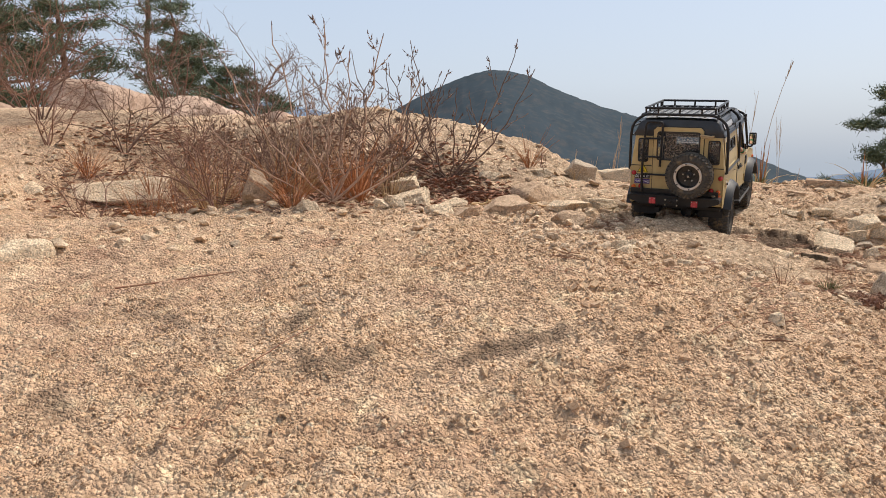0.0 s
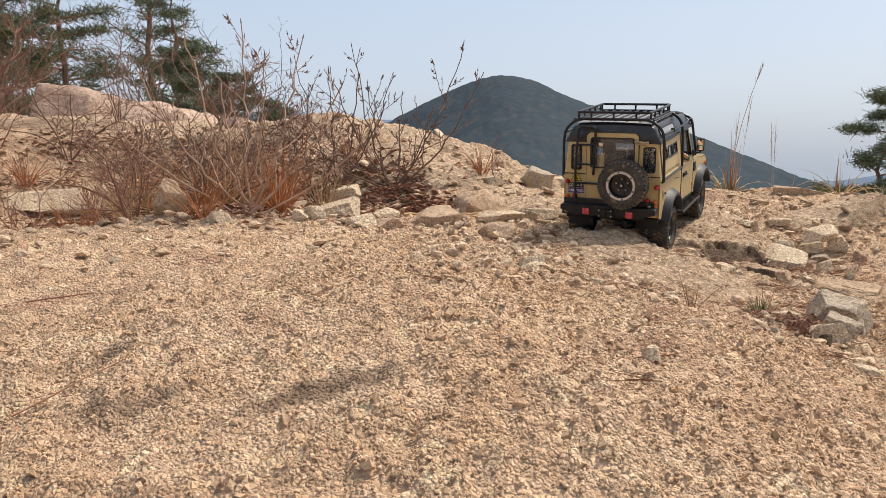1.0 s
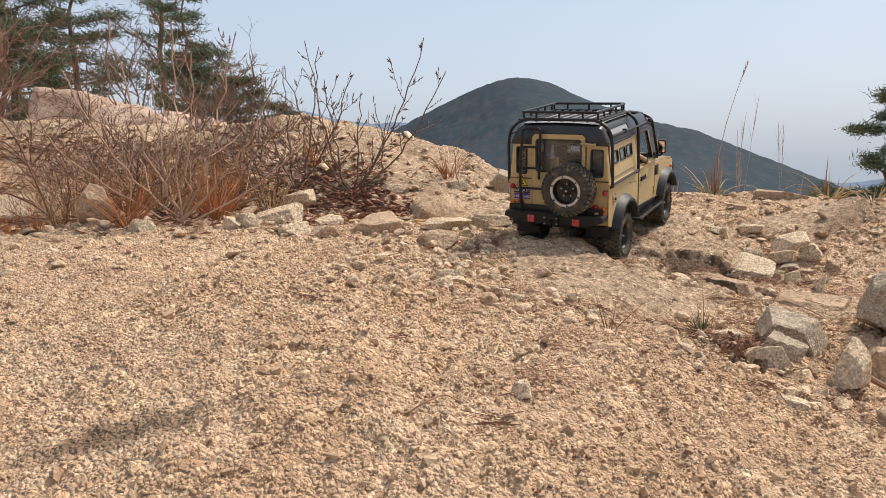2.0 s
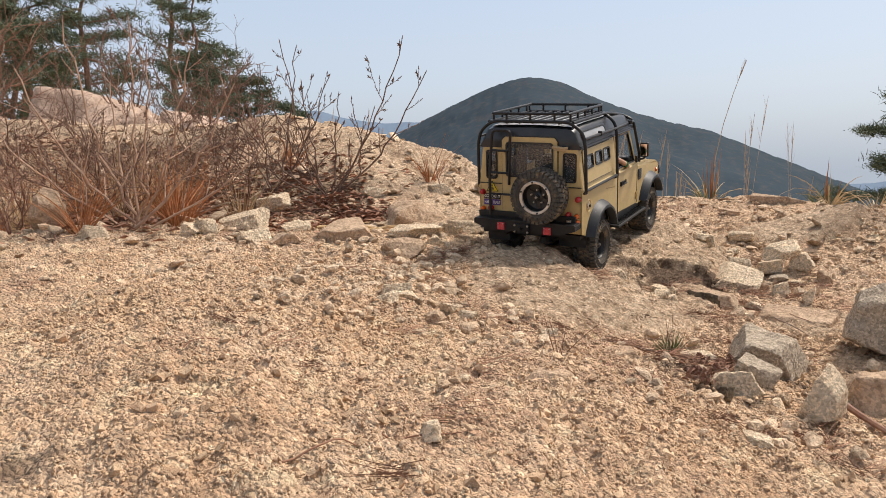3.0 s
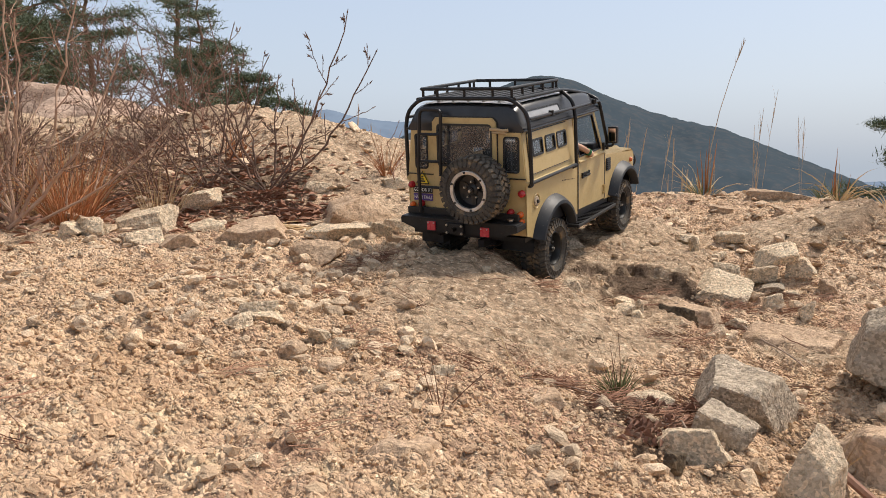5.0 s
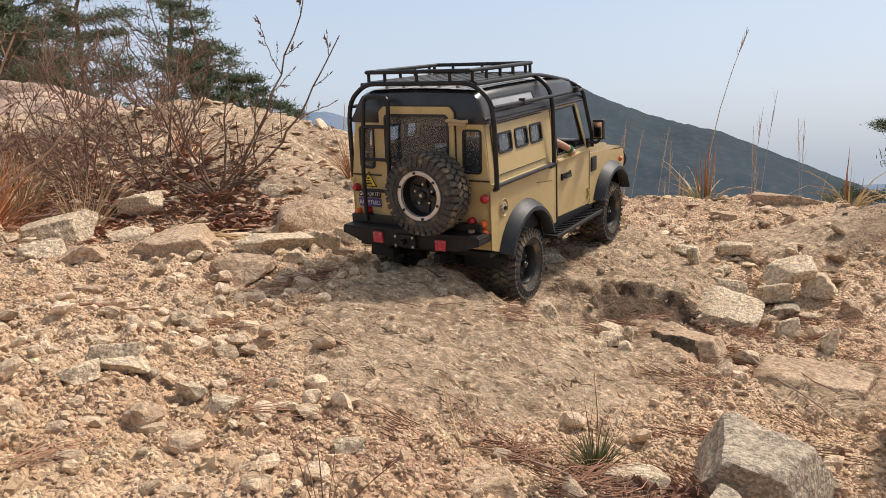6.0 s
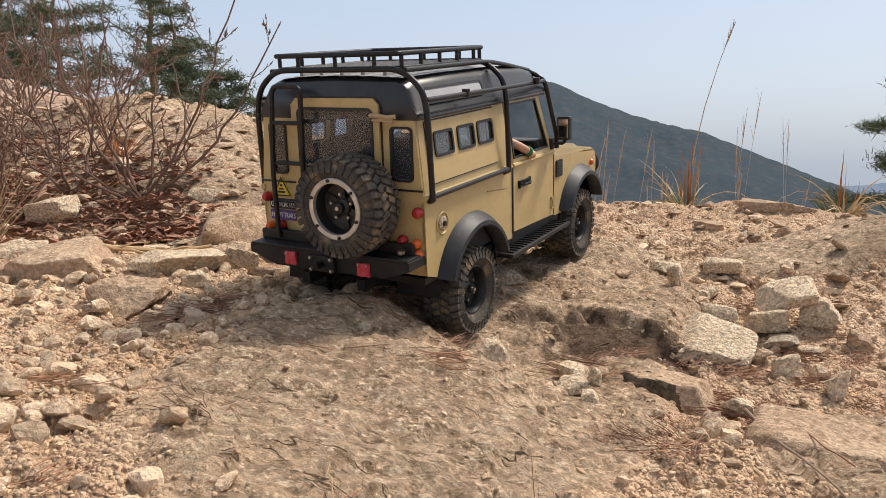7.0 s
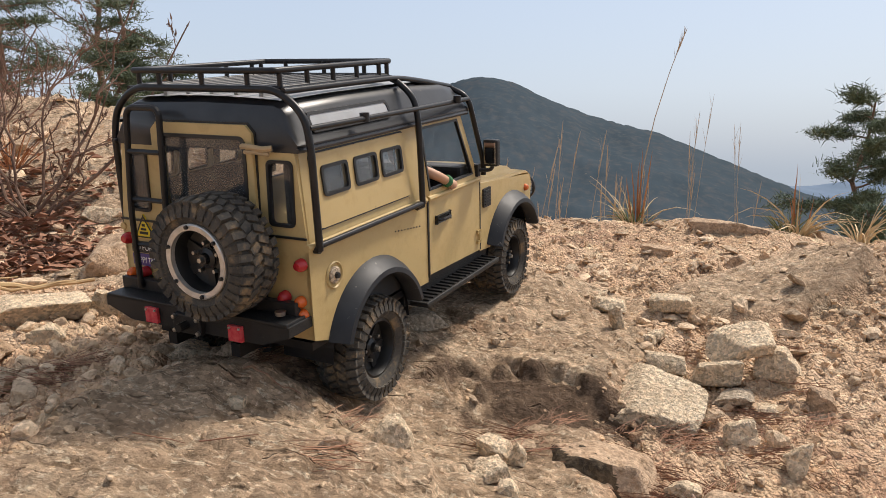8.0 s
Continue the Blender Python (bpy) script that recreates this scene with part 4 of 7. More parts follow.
# lamps on the rear face
def rear_lamp(name, y, z, r, mat, long=0.007, x=-0.079):
    prof = [(0.0001, -long), (r * 0.55, -long * 0.95), (r * 0.9, -long * 0.62), (r, -long * 0.2), (r, 0.0)]
    return on_car(name, revolve(prof, "x", 18, (x, y, z), closed=False), mat, smooth=True)


rear_lamp("tail_lamp", -0.0815, 0.0815, 0.0046, M_RED)
rear_lamp("tail_lamp", 0.0800, 0.0845, 0.0046, M_RED)
rear_lamp("stop_lamp", 0.0660, 0.0590, 0.0046, M_RED)
rear_lamp("stop_lamp", -0.0660, 0.0570, 0.0046, M_RED)
rear_lamp("indicator_lamp", -0.0790, 0.0550, 0.0042, M_ORANGE, 0.006)
rear_lamp("indicator_lamp", -0.0800, 0.0455, 0.0046, M_ORANGE, 0.006)
rear_lamp("indicator_lamp", 0.0800, 0.0570, 0.0042, M_ORANGE, 0.006)

# stickers on the tailgate panel
def on_rear(y, z, proud):
    """A pose on the rear face: u runs to the car's right, v up."""
    return Matrix.Translation(rear_place(proud)(y, z, 0) - CAR_FOOT) @ Matrix(((0, 0, -1, 0), (-1, 0, 0, 0), (0, 1, 0, 0), (0, 0, 0, 1)))


tri = on_car("warning_sticker", plate([(0.0745, 0.0855), (0.0525, 0.0855), (0.0635, 0.1040)], [], rear_place(0.0012), 0.0013), M_YELLOW, label="yellow triangular warning sticker with a dark border")
on_car("border", plate([(0.0742, 0.0858), (0.0528, 0.0858), (0.0635, 0.1036)], [[(0.0722, 0.0869), (0.0548, 0.0869), (0.0635, 0.1012)]], rear_place(0.0014), 0.0003), M_INK, tri)
for a, b, c, d in ((0.0685, 0.0885, 0.0600, 0.0905), (0.0670, 0.0915, 0.0615, 0.0932), (0.0655, 0.0945, 0.0625, 0.0965)):
    on_car("pictogram_bar", plate([(a, b), (c, b), (c, d), (a, d)], [], rear_place(0.0014), 0.0003), M_INK, tri)
s1 = on_car("slogan_sticker", plate(rounded(0.0495, 0.0738, 0.0790, 0.0825, 0.0008), [], rear_place(0.0012), 0.0013), M_INK, label="black sticker with white hand-drawn capitals")
letters("GO FOR IT!", 0.0066, on_rear(0.0780, 0.0758, 0.0014), M_WHITE, s1, wide=0.0272)
s2 = on_car("slogan_sticker", plate(rounded(0.0495, 0.0635, 0.0790, 0.0728, 0.0008), [], rear_place(0.0012), 0.0013), M_PURPLE, label="purple sticker with white capitals")
letters("HAPPY", 0.0066, on_rear(0.0780, 0.0658, 0.0014), M_WHITE, s2, wide=0.0135)
letters("TRAILS", 0.0066, on_rear(0.0632, 0.0658, 0.0014), M_WHITE, s2, wide=0.0130)

# rear bumper
bump = on_car("rear_bumper", plate([(-0.084, 0.0370), (-0.062, 0.0295), (0.060, 0.0295), (0.084, 0.0380), (0.084, 0.0465), (-0.084, 0.0440)], [], lambda u, v, d: Vector((-0.1035 + d, u, v)), 0.004), M_BLACK, label="black steel rear bumper with scratched edges")
on_car("bumper_top", box((-0.1035, -0.084, 0.0440), (-0.078, 0.084, 0.0470), 0.0008), M_BLACK, bump)
on_car("bumper_rail", box((-0.088, -0.080, 0.0470), (-0.082, 0.084, 0.0560), 0.0008), M_BLACK, bump)
for y, z in ((0.037, 0.0370), (-0.041, 0.0350)):
    r = on_car("reflector", box((-0.1062, y - 0.0060, z - 0.0058), (-0.1034, y + 0.0060, z + 0.0058), 0.0005), M_REDREFLECT, bump, "square red reflector with screws")
    for dy, dz in ((-0.0042, 0.004), (0.0042, 0.004)):
        on_car("screw", revolve([(0.0001, -0.0012), (0.0008, -0.001), (0.0010, 0)], "x", 8, (-0.1062, y + dy, z + dz), closed=False), M_STEEL, r)
hitch = on_car("tow_hitch", box((-0.1080, -0.012, 0.0290), (-0.1030, 0.014, 0.0430), 0.001), M_BLACK, bump)
for dy, dz in ((-0.010, 0.0310), (-0.010, 0.0410), (0.0115, 0.0310), (0.0115, 0.0410)):
    on_car("bolt", revolve([(0.0001, -0.0024), (0.0016, -0.0022), (0.0018, 0)], "x", 6, (-0.1080, dy, dz), closed=False), M_STEEL, hitch)
on_car("hitch_pin", tube([(-0.1160, 0.001, 0.0360), (-0.1040, 0.001, 0.0360)], 0.0032, 8), M_TUBE, hitch)
for y in (-0.0845, 0.0840):
    on_car("bumper_end", box((-0.1035, y - 0.0012, 0.0375), (-0.070, y + 0.0012, 0.0450), 0.0004), M_BLACK, bump)
on_car("bolt", revolve([(0.0001, -0.003), (0.0035, -0.002), (0.0040, 0.001), (0.0, 0.001)], "z", 8, (-0.094, -0.072, 0.051), closed=False), M_STEEL, bump)

# ladder on the rear face
lad = new("ladder")
lad.parent = car
tagged(lad, "black tubular ladder up the tailgate")
def on_lad(name, bm, mat):
    ob = on_car(name, bm, mat)
    ob.parent = lad
    return ob
on_lad("ladder_frame", tube(bent([(-0.090, 0.062, 0.050), (-0.090, 0.062, 0.110), (-0.087, 0.0575, 0.184), (-0.087, 0.026, 0.184), (-0.089, 0.029, 0.100)], 0.008), 0.0023, 10), M_TUBE)
for z, y0 in ((0.153, 0.0595), (0.118, 0.0615), (0.084, 0.062)):
    on_lad("rung", tube([(-0.0885, y0, z), (-0.0885, 0.0275 if z > 0.1 else 0.018, z)], 0.0019, 8), M_TUBE)
on_lad("ladder_stay", tube([(-0.090, 0.062, 0.055), (-0.079, 0.062, 0.055)], 0.0019, 8), M_TUBE)

# roll cage round the body and the rack above it
cage = new("roll_cage")
cage.parent = car
tagged(cage, "black tubular cage round the body")
def on_cage(name, pts, r=0.0026, parent=cage):
    ob = on_car(name, tube(pts, r, 10), M_TUBE, smooth=True)
    ob.parent = parent
    return ob
CW = HALF + 0.003
for x, lo in ((-0.071, 0.090), (0.0745, 0.0925)):
    pts = bent([(x, -CW - 0.001, lo), (x - 0.001, -CW, 0.160), (x, -CW + 0.004, 0.180), (x, -0.066, 0.1965), (x, 0.066, 0.1965), (x, CW - 0.004, 0.180), (x - 0.001, CW, 0.160), (x, CW + 0.001, lo)], 0.014, 6)
    on_cage("hoop", pts)
front = bent([(0.200, -CW, 0.096), (0.199, -CW, 0.110), (0.180, -CW + 0.006, 0.172), (0.178, -0.062, 0.1820), (0.178, 0.062, 0.1820), (0.180, CW - 0.006, 0.172), (0.199, CW, 0.110), (0.200, CW, 0.096)], 0.010, 6)
on_cage("hoop", front)
for s in (-1, 1):
    on_cage("cage_rail", [(-0.071, s * (CW + 0.001), 0.0935), (0.0745, s * (CW + 0.001), 0.0935)], 0.0022)
    on_cage("cage_rail", [(-0.071, s * (CW - 0.001), 0.172), (0.0745, s * (CW - 0.001), 0.171), (0.180, s * (CW - 0.006), 0.1700)], 0.0020)
    on_cage("cage_rail", bent([(-0.071, s * 0.070, 0.1955), (0.0745, s * 0.070, 0.1955), (0.120, s * 0.068, 0.190), (0.178, s * 0.066, 0.1815)], 0.02), 0.0022)
    on_cage("cage_foot", [(0.0745, s * (CW + 0.001), 0.092), (0.067, s * (CW - 0.001), 0.091)], 0.0026)
    on_cage("cage_foot", [(-0.071, s * (CW + 0.001), 0.091), (-0.071, s * (HALF - 0.003), 0.0905)], 0.0030)
    for x in (-0.004, 0.148):
        on_cage("clamp", [(x, s * (CW - 0.0015), 0.1690), (x, s * (CW - 0.0015), 0.1755)], 0.0036)
rack = new("roof_rack")
rack.parent = car
tagged(rack, "black tubular roof rack with slats and raised rail")
RX0, RX1, RW, RZ = -0.072, 0.076, 0.064, 0.2085
ring = bent([(0.0, -RW, RZ), (RX1, -RW, RZ), (RX1, RW, RZ), (RX0, RW, RZ), (RX0, -RW, RZ), (0.0, -RW, RZ)], 0.004, 4)
on_cage("rack_rail", ring, 0.0022, rack)
low = bent([(0.0, -RW, 0.1970), (RX1 - 0.004, -RW, 0.1970), (RX1 - 0.004, RW, 0.1970), (RX0 + 0.004, RW, 0.1970), (RX0 + 0.004, -RW, 0.1970), (0.0, -RW, 0.1970)], 0.004, 4)
on_cage("rack_rail", low, 0.0020, rack)
for k in range(8):
    y = -RW + 0.012 + k * (2 * RW - 0.024) / 7
    on_cage("rack_slat", [(RX0 + 0.004, y, 0.1970), (RX1 - 0.004, y, 0.1970)], 0.0015, rack)
for x in (-0.066, -0.036, -0.005, 0.026, 0.058, 0.070):
    for s in (-1, 1):
        on_cage("rack_post", [(x, s * RW, 0.1970), (x, s * RW, RZ)], 0.0018, rack)
for y in (-0.04, 0.0, 0.04):
    for x in (RX0 + 0.002, RX1 - 0.002):
        on_cage("rack_post", [(x, y, 0.1970), (x, y, RZ)], 0.0018, rack)


# wheels
def tyre_bm(y_out):
    """A mud tyre of that centre line: a rounded carcass with staggered lugs."""
    R, W = TYRE, TREAD / 2
    prof = [(R - 0.0036, -W * 0.55), (R - 0.0036, W * 0.55), (R - 0.006, W * 0.86), (R - 0.010, W), (R - 0.0155, W * 0.96), (R - 0.0195, W * 0.80), (R - 0.0205, W * 0.60), (R - 0.0205, -W * 0.60), (R - 0.0195, -W * 0.80), (R - 0.0155, -W * 0.96), (R - 0.010, -W), (R - 0.006, -W * 0.86)]
    return revolve(prof, "y", 48)


def lugs_bm():
    R, W = TYRE, TREAD / 2
    bm = bmesh.new()
    n = 34
    for k in range(n):
        for s in (-1, 1):
            a = 360 * (k + (0.5 if s > 0 else 0.0)) / n
            # middle lug, slanted
            m = pose(0, 0, 0, 0, a, 0) @ pose(0, s * W * 0.27, R - 0.0028, 0, 0, s * 24)
            box_into(bm, (-0.0023, -W * 0.24, -0.0034), (0.0023, W * 0.24, 0.0016), 0, m)
            # shoulder lug that wraps onto the wall
            m = pose(0, 0, 0, 0, a + 5, 0) @ pose(0, s * W * 0.76, R - 0.0036, s * -16, 0, s * -8)
            box_into(bm, (-0.0024, -W * 0.24, -0.0040), (0.0024, W * 0.22, 0.0016), 0, m)
            m = pose(0, 0, 0, 0, a + 5, 0) @ pose(0, s * W * 0.97, R - 0.0095, s * -74, 0, 0)
            box_into(bm, (-0.0022, -0.0040, -0.0012), (0.0022, 0.0040, 0.0008), 0, m)
    return bm


def rim_bm(side):
    R = TYRE - 0.0195
    s = side
    prof = [(R, -0.013), (R, 0.013 * 1.0), (R - 0.0022, 0.0135), (R - 0.0035, 0.010), (R - 0.0045, 0.004), (0.006, 0.0015), (0.006, -0.0035), (R - 0.006, -0.004), (R - 0.003, -0.013)]
    return revolve([(r, s * o) for r, o in prof], "y", 36)


def dress_wheel(wheel, side, ring=False, centre=Vector((0, 0, 0)), turned=None):
    """Tyre, lugs, rim, hub, nuts (and a bead ring) round the wheel's own middle; side: +1 where the outer face looks to +y."""
    m = turned or Matrix.Identity(4)
    def piece(name, bm, mat, parent, label="", smooth=False):
        bmesh.ops.transform(bm, matrix=m, verts=bm.verts)
        return part(name, bm, mat, parent, label, smooth)
    tyre = piece("tyre", tyre_bm(0), M_RUBBER, wheel, "dusty black mud tyre with chunky lugs", True)
    piece("tread", lugs_bm(), M_RUBBER, tyre)
    rim = piece("rim", rim_bm(side), M_RIM, wheel, "", True)
    piece("hub", revolve([(0.0001, side * 0.0115), (0.0036, side * 0.0112), (0.0042, side * 0.008), (0.0070, side * 0.0065), (0.0076, side * 0.0010)], "y", 14, closed=False), M_RIM, rim)
    piece("hub_nut", revolve([(0.0001, side * 0.0142), (0.0018, side * 0.014), (0.0021, side * 0.011)], "y", 6, closed=False), M_STEEL, rim)
    bm = bmesh.new()
    for k in range(6):
        mm = pose(0, 0, 0, 0, 60 * k, 0)
        box_into(bm, (-0.0030, min(side * 0.0016, side * 0.0050), 0.006), (0.0030, max(side * 0.0016, side * 0.0050), 0.0195), 0, mm)
    piece("spokes", bm, M_RIM, rim)
    for k in range(5):
        a = radians(72 * k + 20)
        piece("wheel_nut", revolve([(0.0001, side * 0.0088), (0.0013, side * 0.0086), (0.0015, side * 0.0050)], "y", 6, (0.0105 * math.cos(a), 0, 0.0105 * math.sin(a)), closed=False), M_STEEL, rim)
    if ring:
        Rr = TYRE - 0.0180
        rg = piece("bead_ring", revolve([(Rr, side * 0.0150), (Rr, side * 0.0172), (Rr - 0.0008, side * 0.0178), (Rr - 0.0042, side * 0.0174), (Rr - 0.0044, side * 0.0140)], "y", 48), M_SILVER, rim, "worn silver bead-lock ring", True)
        for k in range(6):
            a = radians(60 * k + 25)
            piece("bolt", revolve([(0.0001, side * 0.0196), (0.0013, side * 0.0194), (0.0016, side * 0.0172)], "y", 6, ((Rr - 0.0020) * math.cos(a), 0, (Rr - 0.0020) * math.sin(a)), closed=False), M_RIM, rg)


TRACK = 0.0755
WHEELS = []
for x in (0.0, BASE):
    for s in (-1, 1):
        # the axle travels until the tyre stands on the ground
        foot = CAR_POSE @ Vector((x, s * TRACK, -TYRE))
        rest = max(lie(foot.x + a, foot.y + b, True) for a in (-0.008, 0.0, 0.008) for b in (-0.008, 0.0, 0.008))
        WHEELS.append((x, s, max(-0.018, min(0.014, rest - 0.002 - foot.z))))
for x, s, dz in WHEELS:
    wheel = new("wheel")
    wheel.parent = car
    wheel.matrix_basis = Matrix.Translation(Vector((x, s * TRACK, dz)) - CAR_FOOT) @ pose(0, 0, 0, 0, 17 * s + x * 90, 0)
    dress_wheel(wheel, s)
spare = new("spare_wheel")
spare.parent = car
tagged(spare, "spare mud tyre with silver bead ring on the tailgate")
spare.matrix_basis = Matrix.Translation(Vector((-0.1065, -0.030, 0.0895)) - CAR_FOOT) @ pose(0, 0, 0, 0, 0, 90)
dress_wheel(spare, 1, ring=True)
spare.matrix_basis = Matrix.Translation(Vector((-0.1065, -0.030, 0.0895)) - CAR_FOOT) @ pose(0, 0, 0, 0, 4, 90)
on_car("spare_carrier", tube([(-0.076, -0.030, 0.0895), (-0.112, -0.030, 0.0895)], 0.008, 12), M_TUBE)

# underneath: axles, chassis rails, exhaust
for x in (0.0, BASE):
    drop = {s: dz for wx, s, dz in WHEELS if wx == x}
    ax = on_car("axle", tube([(x, -0.066, drop[-1]), (x, 0.066, drop[1])], 0.006, 10), M_TUBE)
    on_car("differential", revolve([(0.0001, -0.015), (0.012, -0.012), (0.0155, 0.0), (0.012, 0.012), (0.0001, 0.015)], "x", 14, (x, 0.018 if x else -0.012, -0.002), closed=False), M_TUBE, ax, smooth=True)
for y in (-0.030, 0.030):
    on_car("chassis_rail", box((-0.095, y - 0.004, 0.012), (0.345, y + 0.004, 0.022)), M_TUBE)
for x in (0.0, BASE):
    for y in (-0.043, 0.043):
        on_car("shock_absorber", tube([(x - 0.010, y, -0.002), (x + 0.008, y * 0.92, 0.044)], 0.0050, 8), M_TUBE)
on_car("exhaust", tube([(-0.055, -0.020, 0.008), (0.02, -0.022, 0.008)], 0.010, 12), M_TUBE, smooth=True)

# driver doll with one arm on the sill
def blob(bm, centre, size, seg=10):
    made = bmesh.ops.create_uvsphere(bm, u_segments=seg, v_segments=max(6, seg - 3), radius=1.0)["verts"]
    for v in made:
        v.co = Vector((v.co.x * size[0], v.co.y * size[1], v.co.z * size[2])) + Vector(centre)


bm = bmesh.new()
blob(bm, (0.112, -0.045, 0.088), (0.012, 0.018, 0.026))
blob(bm, (0.114, -0.045, 0.128), (0.010, 0.009, 0.012))
tube_into(bm, bent([(0.106, -0.058, 0.116), (0.104, -0.078, 0.1150), (0.114, -0.088, 0.1080), (0.126, -0.0905, 0.1015)], 0.008), 0.0050, 9, 0.8)
blob(bm, (0.1300, -0.0910, 0.0990), (0.0062, 0.0042, 0.0044))
band = len(bm.faces)
tube_into(bm, [(0.1205, -0.0895, 0.1045), (0.1240, -0.0902, 0.1026)], 0.0054, 9)
for f in list(bm.faces)[band:]:
    f.material_index = 1
bmesh.ops.translate(bm, verts=bm.verts, vec=-CAR_FOOT)
me = bpy.data.meshes.new("driver_doll")
bm.to_mesh(me)
bm.free()
me.materials.append(M_SKIN)
me.materials.append(M_SLEEVE)
me.polygons.foreach_set("use_smooth", [True] * len(me.polygons))
doll = new("driver_doll", me)
doll.matrix_world = car.matrix_world.copy()
tagged(doll, "plain vinyl driver doll leaning an arm on the sill", "doll")

# ---- stones ----
TONES = {"pale": (M_PALE, "pale cream granite"), "grey": (M_GREY, "lichen-grey granite"), "brown": (M_BROWN, "weathered brown granite"), "dark": (M_DARK, "black-crusted brown granite")}
SHAPES = {"slab": "flat slab", "block": "angular block", "tilt": "tilted slab", "wedge": "wedge", "flush": "half-buried slab"}


def ico_sphere(level):
    bm = bmesh.new()
    bmesh.ops.create_icosphere(bm, subdivisions=level, radius=1.0)
    v = np.array([p.co[:] for p in bm.verts])
    f = np.array([[p.index for p in q.verts] for q in bm.faces])
    bm.free()
    return v, f


ICO = {k: ico_sphere(k) for k in (1, 2, 3, 4, 5)}


def rough3(p, seed):
    """Smooth 3D noise from three plane noises."""
    return (smooth_noise(p[:, 0] + 31, p[:, 1] + 17, seed) + smooth_noise(p[:, 1] + 5, p[:, 2] + 43, seed + 1) + smooth_noise(p[:, 2] + 11, p[:, 0] + 7, seed + 2)) / 1.6


def stone_verts(size, seed, level, shape):
    """A broken stone: a ball cut by random planes, chipped and roughened."""
    rng = np.random.default_rng(seed)
    d, f = ICO[level]
    cuts = rng.normal(size=(6, 3))
    cuts /= np.linalg.norm(cuts, axis=1)[:, None]
    flat = np.array([[0, 0, 1.0], [0, 0, -1.0], [1, 0, 0.1], [-1, 0, 0.1], [0, 1, 0.1], [0, -1, 0.1]])
    flat = flat + rng.normal(size=flat.shape) * {"block": 0.26, "slab": 0.20, "tilt": 0.20, "flush": 0.24}.get(shape, 0.30)
    if shape == "wedge":
        flat[0] = (0.55, -0.30, 0.72)
    flat /= np.linalg.norm(flat, axis=1)[:, None]
    planes, off = np.vstack([cuts, flat]), np.concatenate([rng.uniform(0.36, 0.66, 6) if shape == "chip" else rng.uniform(0.60, 0.92, 6) if shape in ("slab", "tilt") else rng.uniform(0.64, 0.9, 6), rng.uniform(0.50, 0.68, 6)])
    dots = np.maximum(d @ planes.T, 1e-3)
    reach = off[None] / dots
    k = 26 if shape == "flush" else 110
    r = -np.log(np.exp(-np.minimum(reach, 12) * k).sum(1)) / k
    v = d * r[:, None]
    v = v / np.abs(v).max(0)
    v = v * np.array(size) / 2
    s = max(size)
    thin = np.clip(size[2] / s * 2.0, 0.35, 1)
    v = v + d * (0.055 * s * thin * rough3(v / s * 3.2, seed % 97) + 0.030 * s * thin * rough3(v / s * 11.0, seed % 89 + 3) + 0.013 * s * rough3(v / s * 30, seed % 83 + 5))[:, None]
    return v, f


def rock(x, y, w, d, h, turn, shape, tone, seed, lift=0.0, tip=None):
    level = 5 if w > 0.088 else 4 if w > 0.03 else 3
    v, f = stone_verts((w * 1.05, d * 1.1, h * 1.25), 100 + seed, level, shape)
    mat, words = TONES[tone]
    ob = mesh_object("rock", v.tolist(), f.tolist(), mat, True)
    ob.data.set_sharp_from_angle(angle=radians(34))
    z = min(lie(x + a * w, y + b * d, True) for a in (-0.3, 0.0, 0.3) for b in (-0.3, 0.0, 0.3)) + 0.003
    wag = 13 if shape == "block" else 6
    tip = tip or {"tilt": (16, -12), "wedge": (8, -9), "flush": (3, 2)}.get(shape, (random.uniform(-wag, wag), random.uniform(-wag, wag)))
    sink = 0.62 if shape == "flush" else 0.14
    ob.matrix_world = pose(x, y, z + lift + h * (0.56 - sink), tip[0], tip[1], turn + random.uniform(-12, 12))
    size = "large " if w > 0.075 else "small " if w < 0.03 else ""
    return tagged(ob, size + words + " " + SHAPES[shape] + " lying on the grit", "rock", "loose rocks on the hilltop")


rock(0.810, 1.582, 0.082, 0.086, 0.015, -30, "slab", "pale", 3, 0.012, (22, 6))
rock(0.932, 1.634, 0.048, 0.040, 0.032, -25, "block", "pale", 5)
rock(0.876, 1.632, 0.050, 0.032, 0.024, -21, "slab", "pale", 6, 0.006)
rock(0.834, 1.648, 0.044, 0.030, 0.020, -18, "slab", "pale", 7, 0.006)
rock(0.884, 1.602, 0.044, 0.030, 0.016, -22, "slab", "grey", 8)
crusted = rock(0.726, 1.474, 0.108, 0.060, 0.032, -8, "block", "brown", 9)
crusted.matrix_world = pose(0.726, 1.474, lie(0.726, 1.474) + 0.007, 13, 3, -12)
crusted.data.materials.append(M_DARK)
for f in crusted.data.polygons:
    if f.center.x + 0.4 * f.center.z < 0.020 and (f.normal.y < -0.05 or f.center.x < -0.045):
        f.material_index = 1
tagged(crusted, "brown granite block with one black-crusted broken face", "rock", "loose rocks on the hilltop")

rock(0.787, 1.443, 0.031, 0.023, 0.023, -19, "block", "pale", 10)
rock(0.645, 1.432, 0.031, 0.023, 0.012, -5, "block", "pale", 11)
rock(0.653, 1.405, 0.016, 0.012, 0.010, -6, "block", "pale", 12)
rock(0.346, 1.691, 0.067, 0.053, 0.022, 18, "slab", "pale", 14)
rock(0.310, 1.619, 0.039, 0.029, 0.026, 22, "block", "pale", 15)
rock(0.262, 1.588, 0.104, 0.050, 0.022, 30, "slab", "pale", 16)
rock(0.290, 1.534, 0.031, 0.023, 0.017, 26, "block", "pale", 17)
rock(0.225, 1.922, 0.180, 0.130, 0.075, 20, "flush", "brown", 18, 0.006)
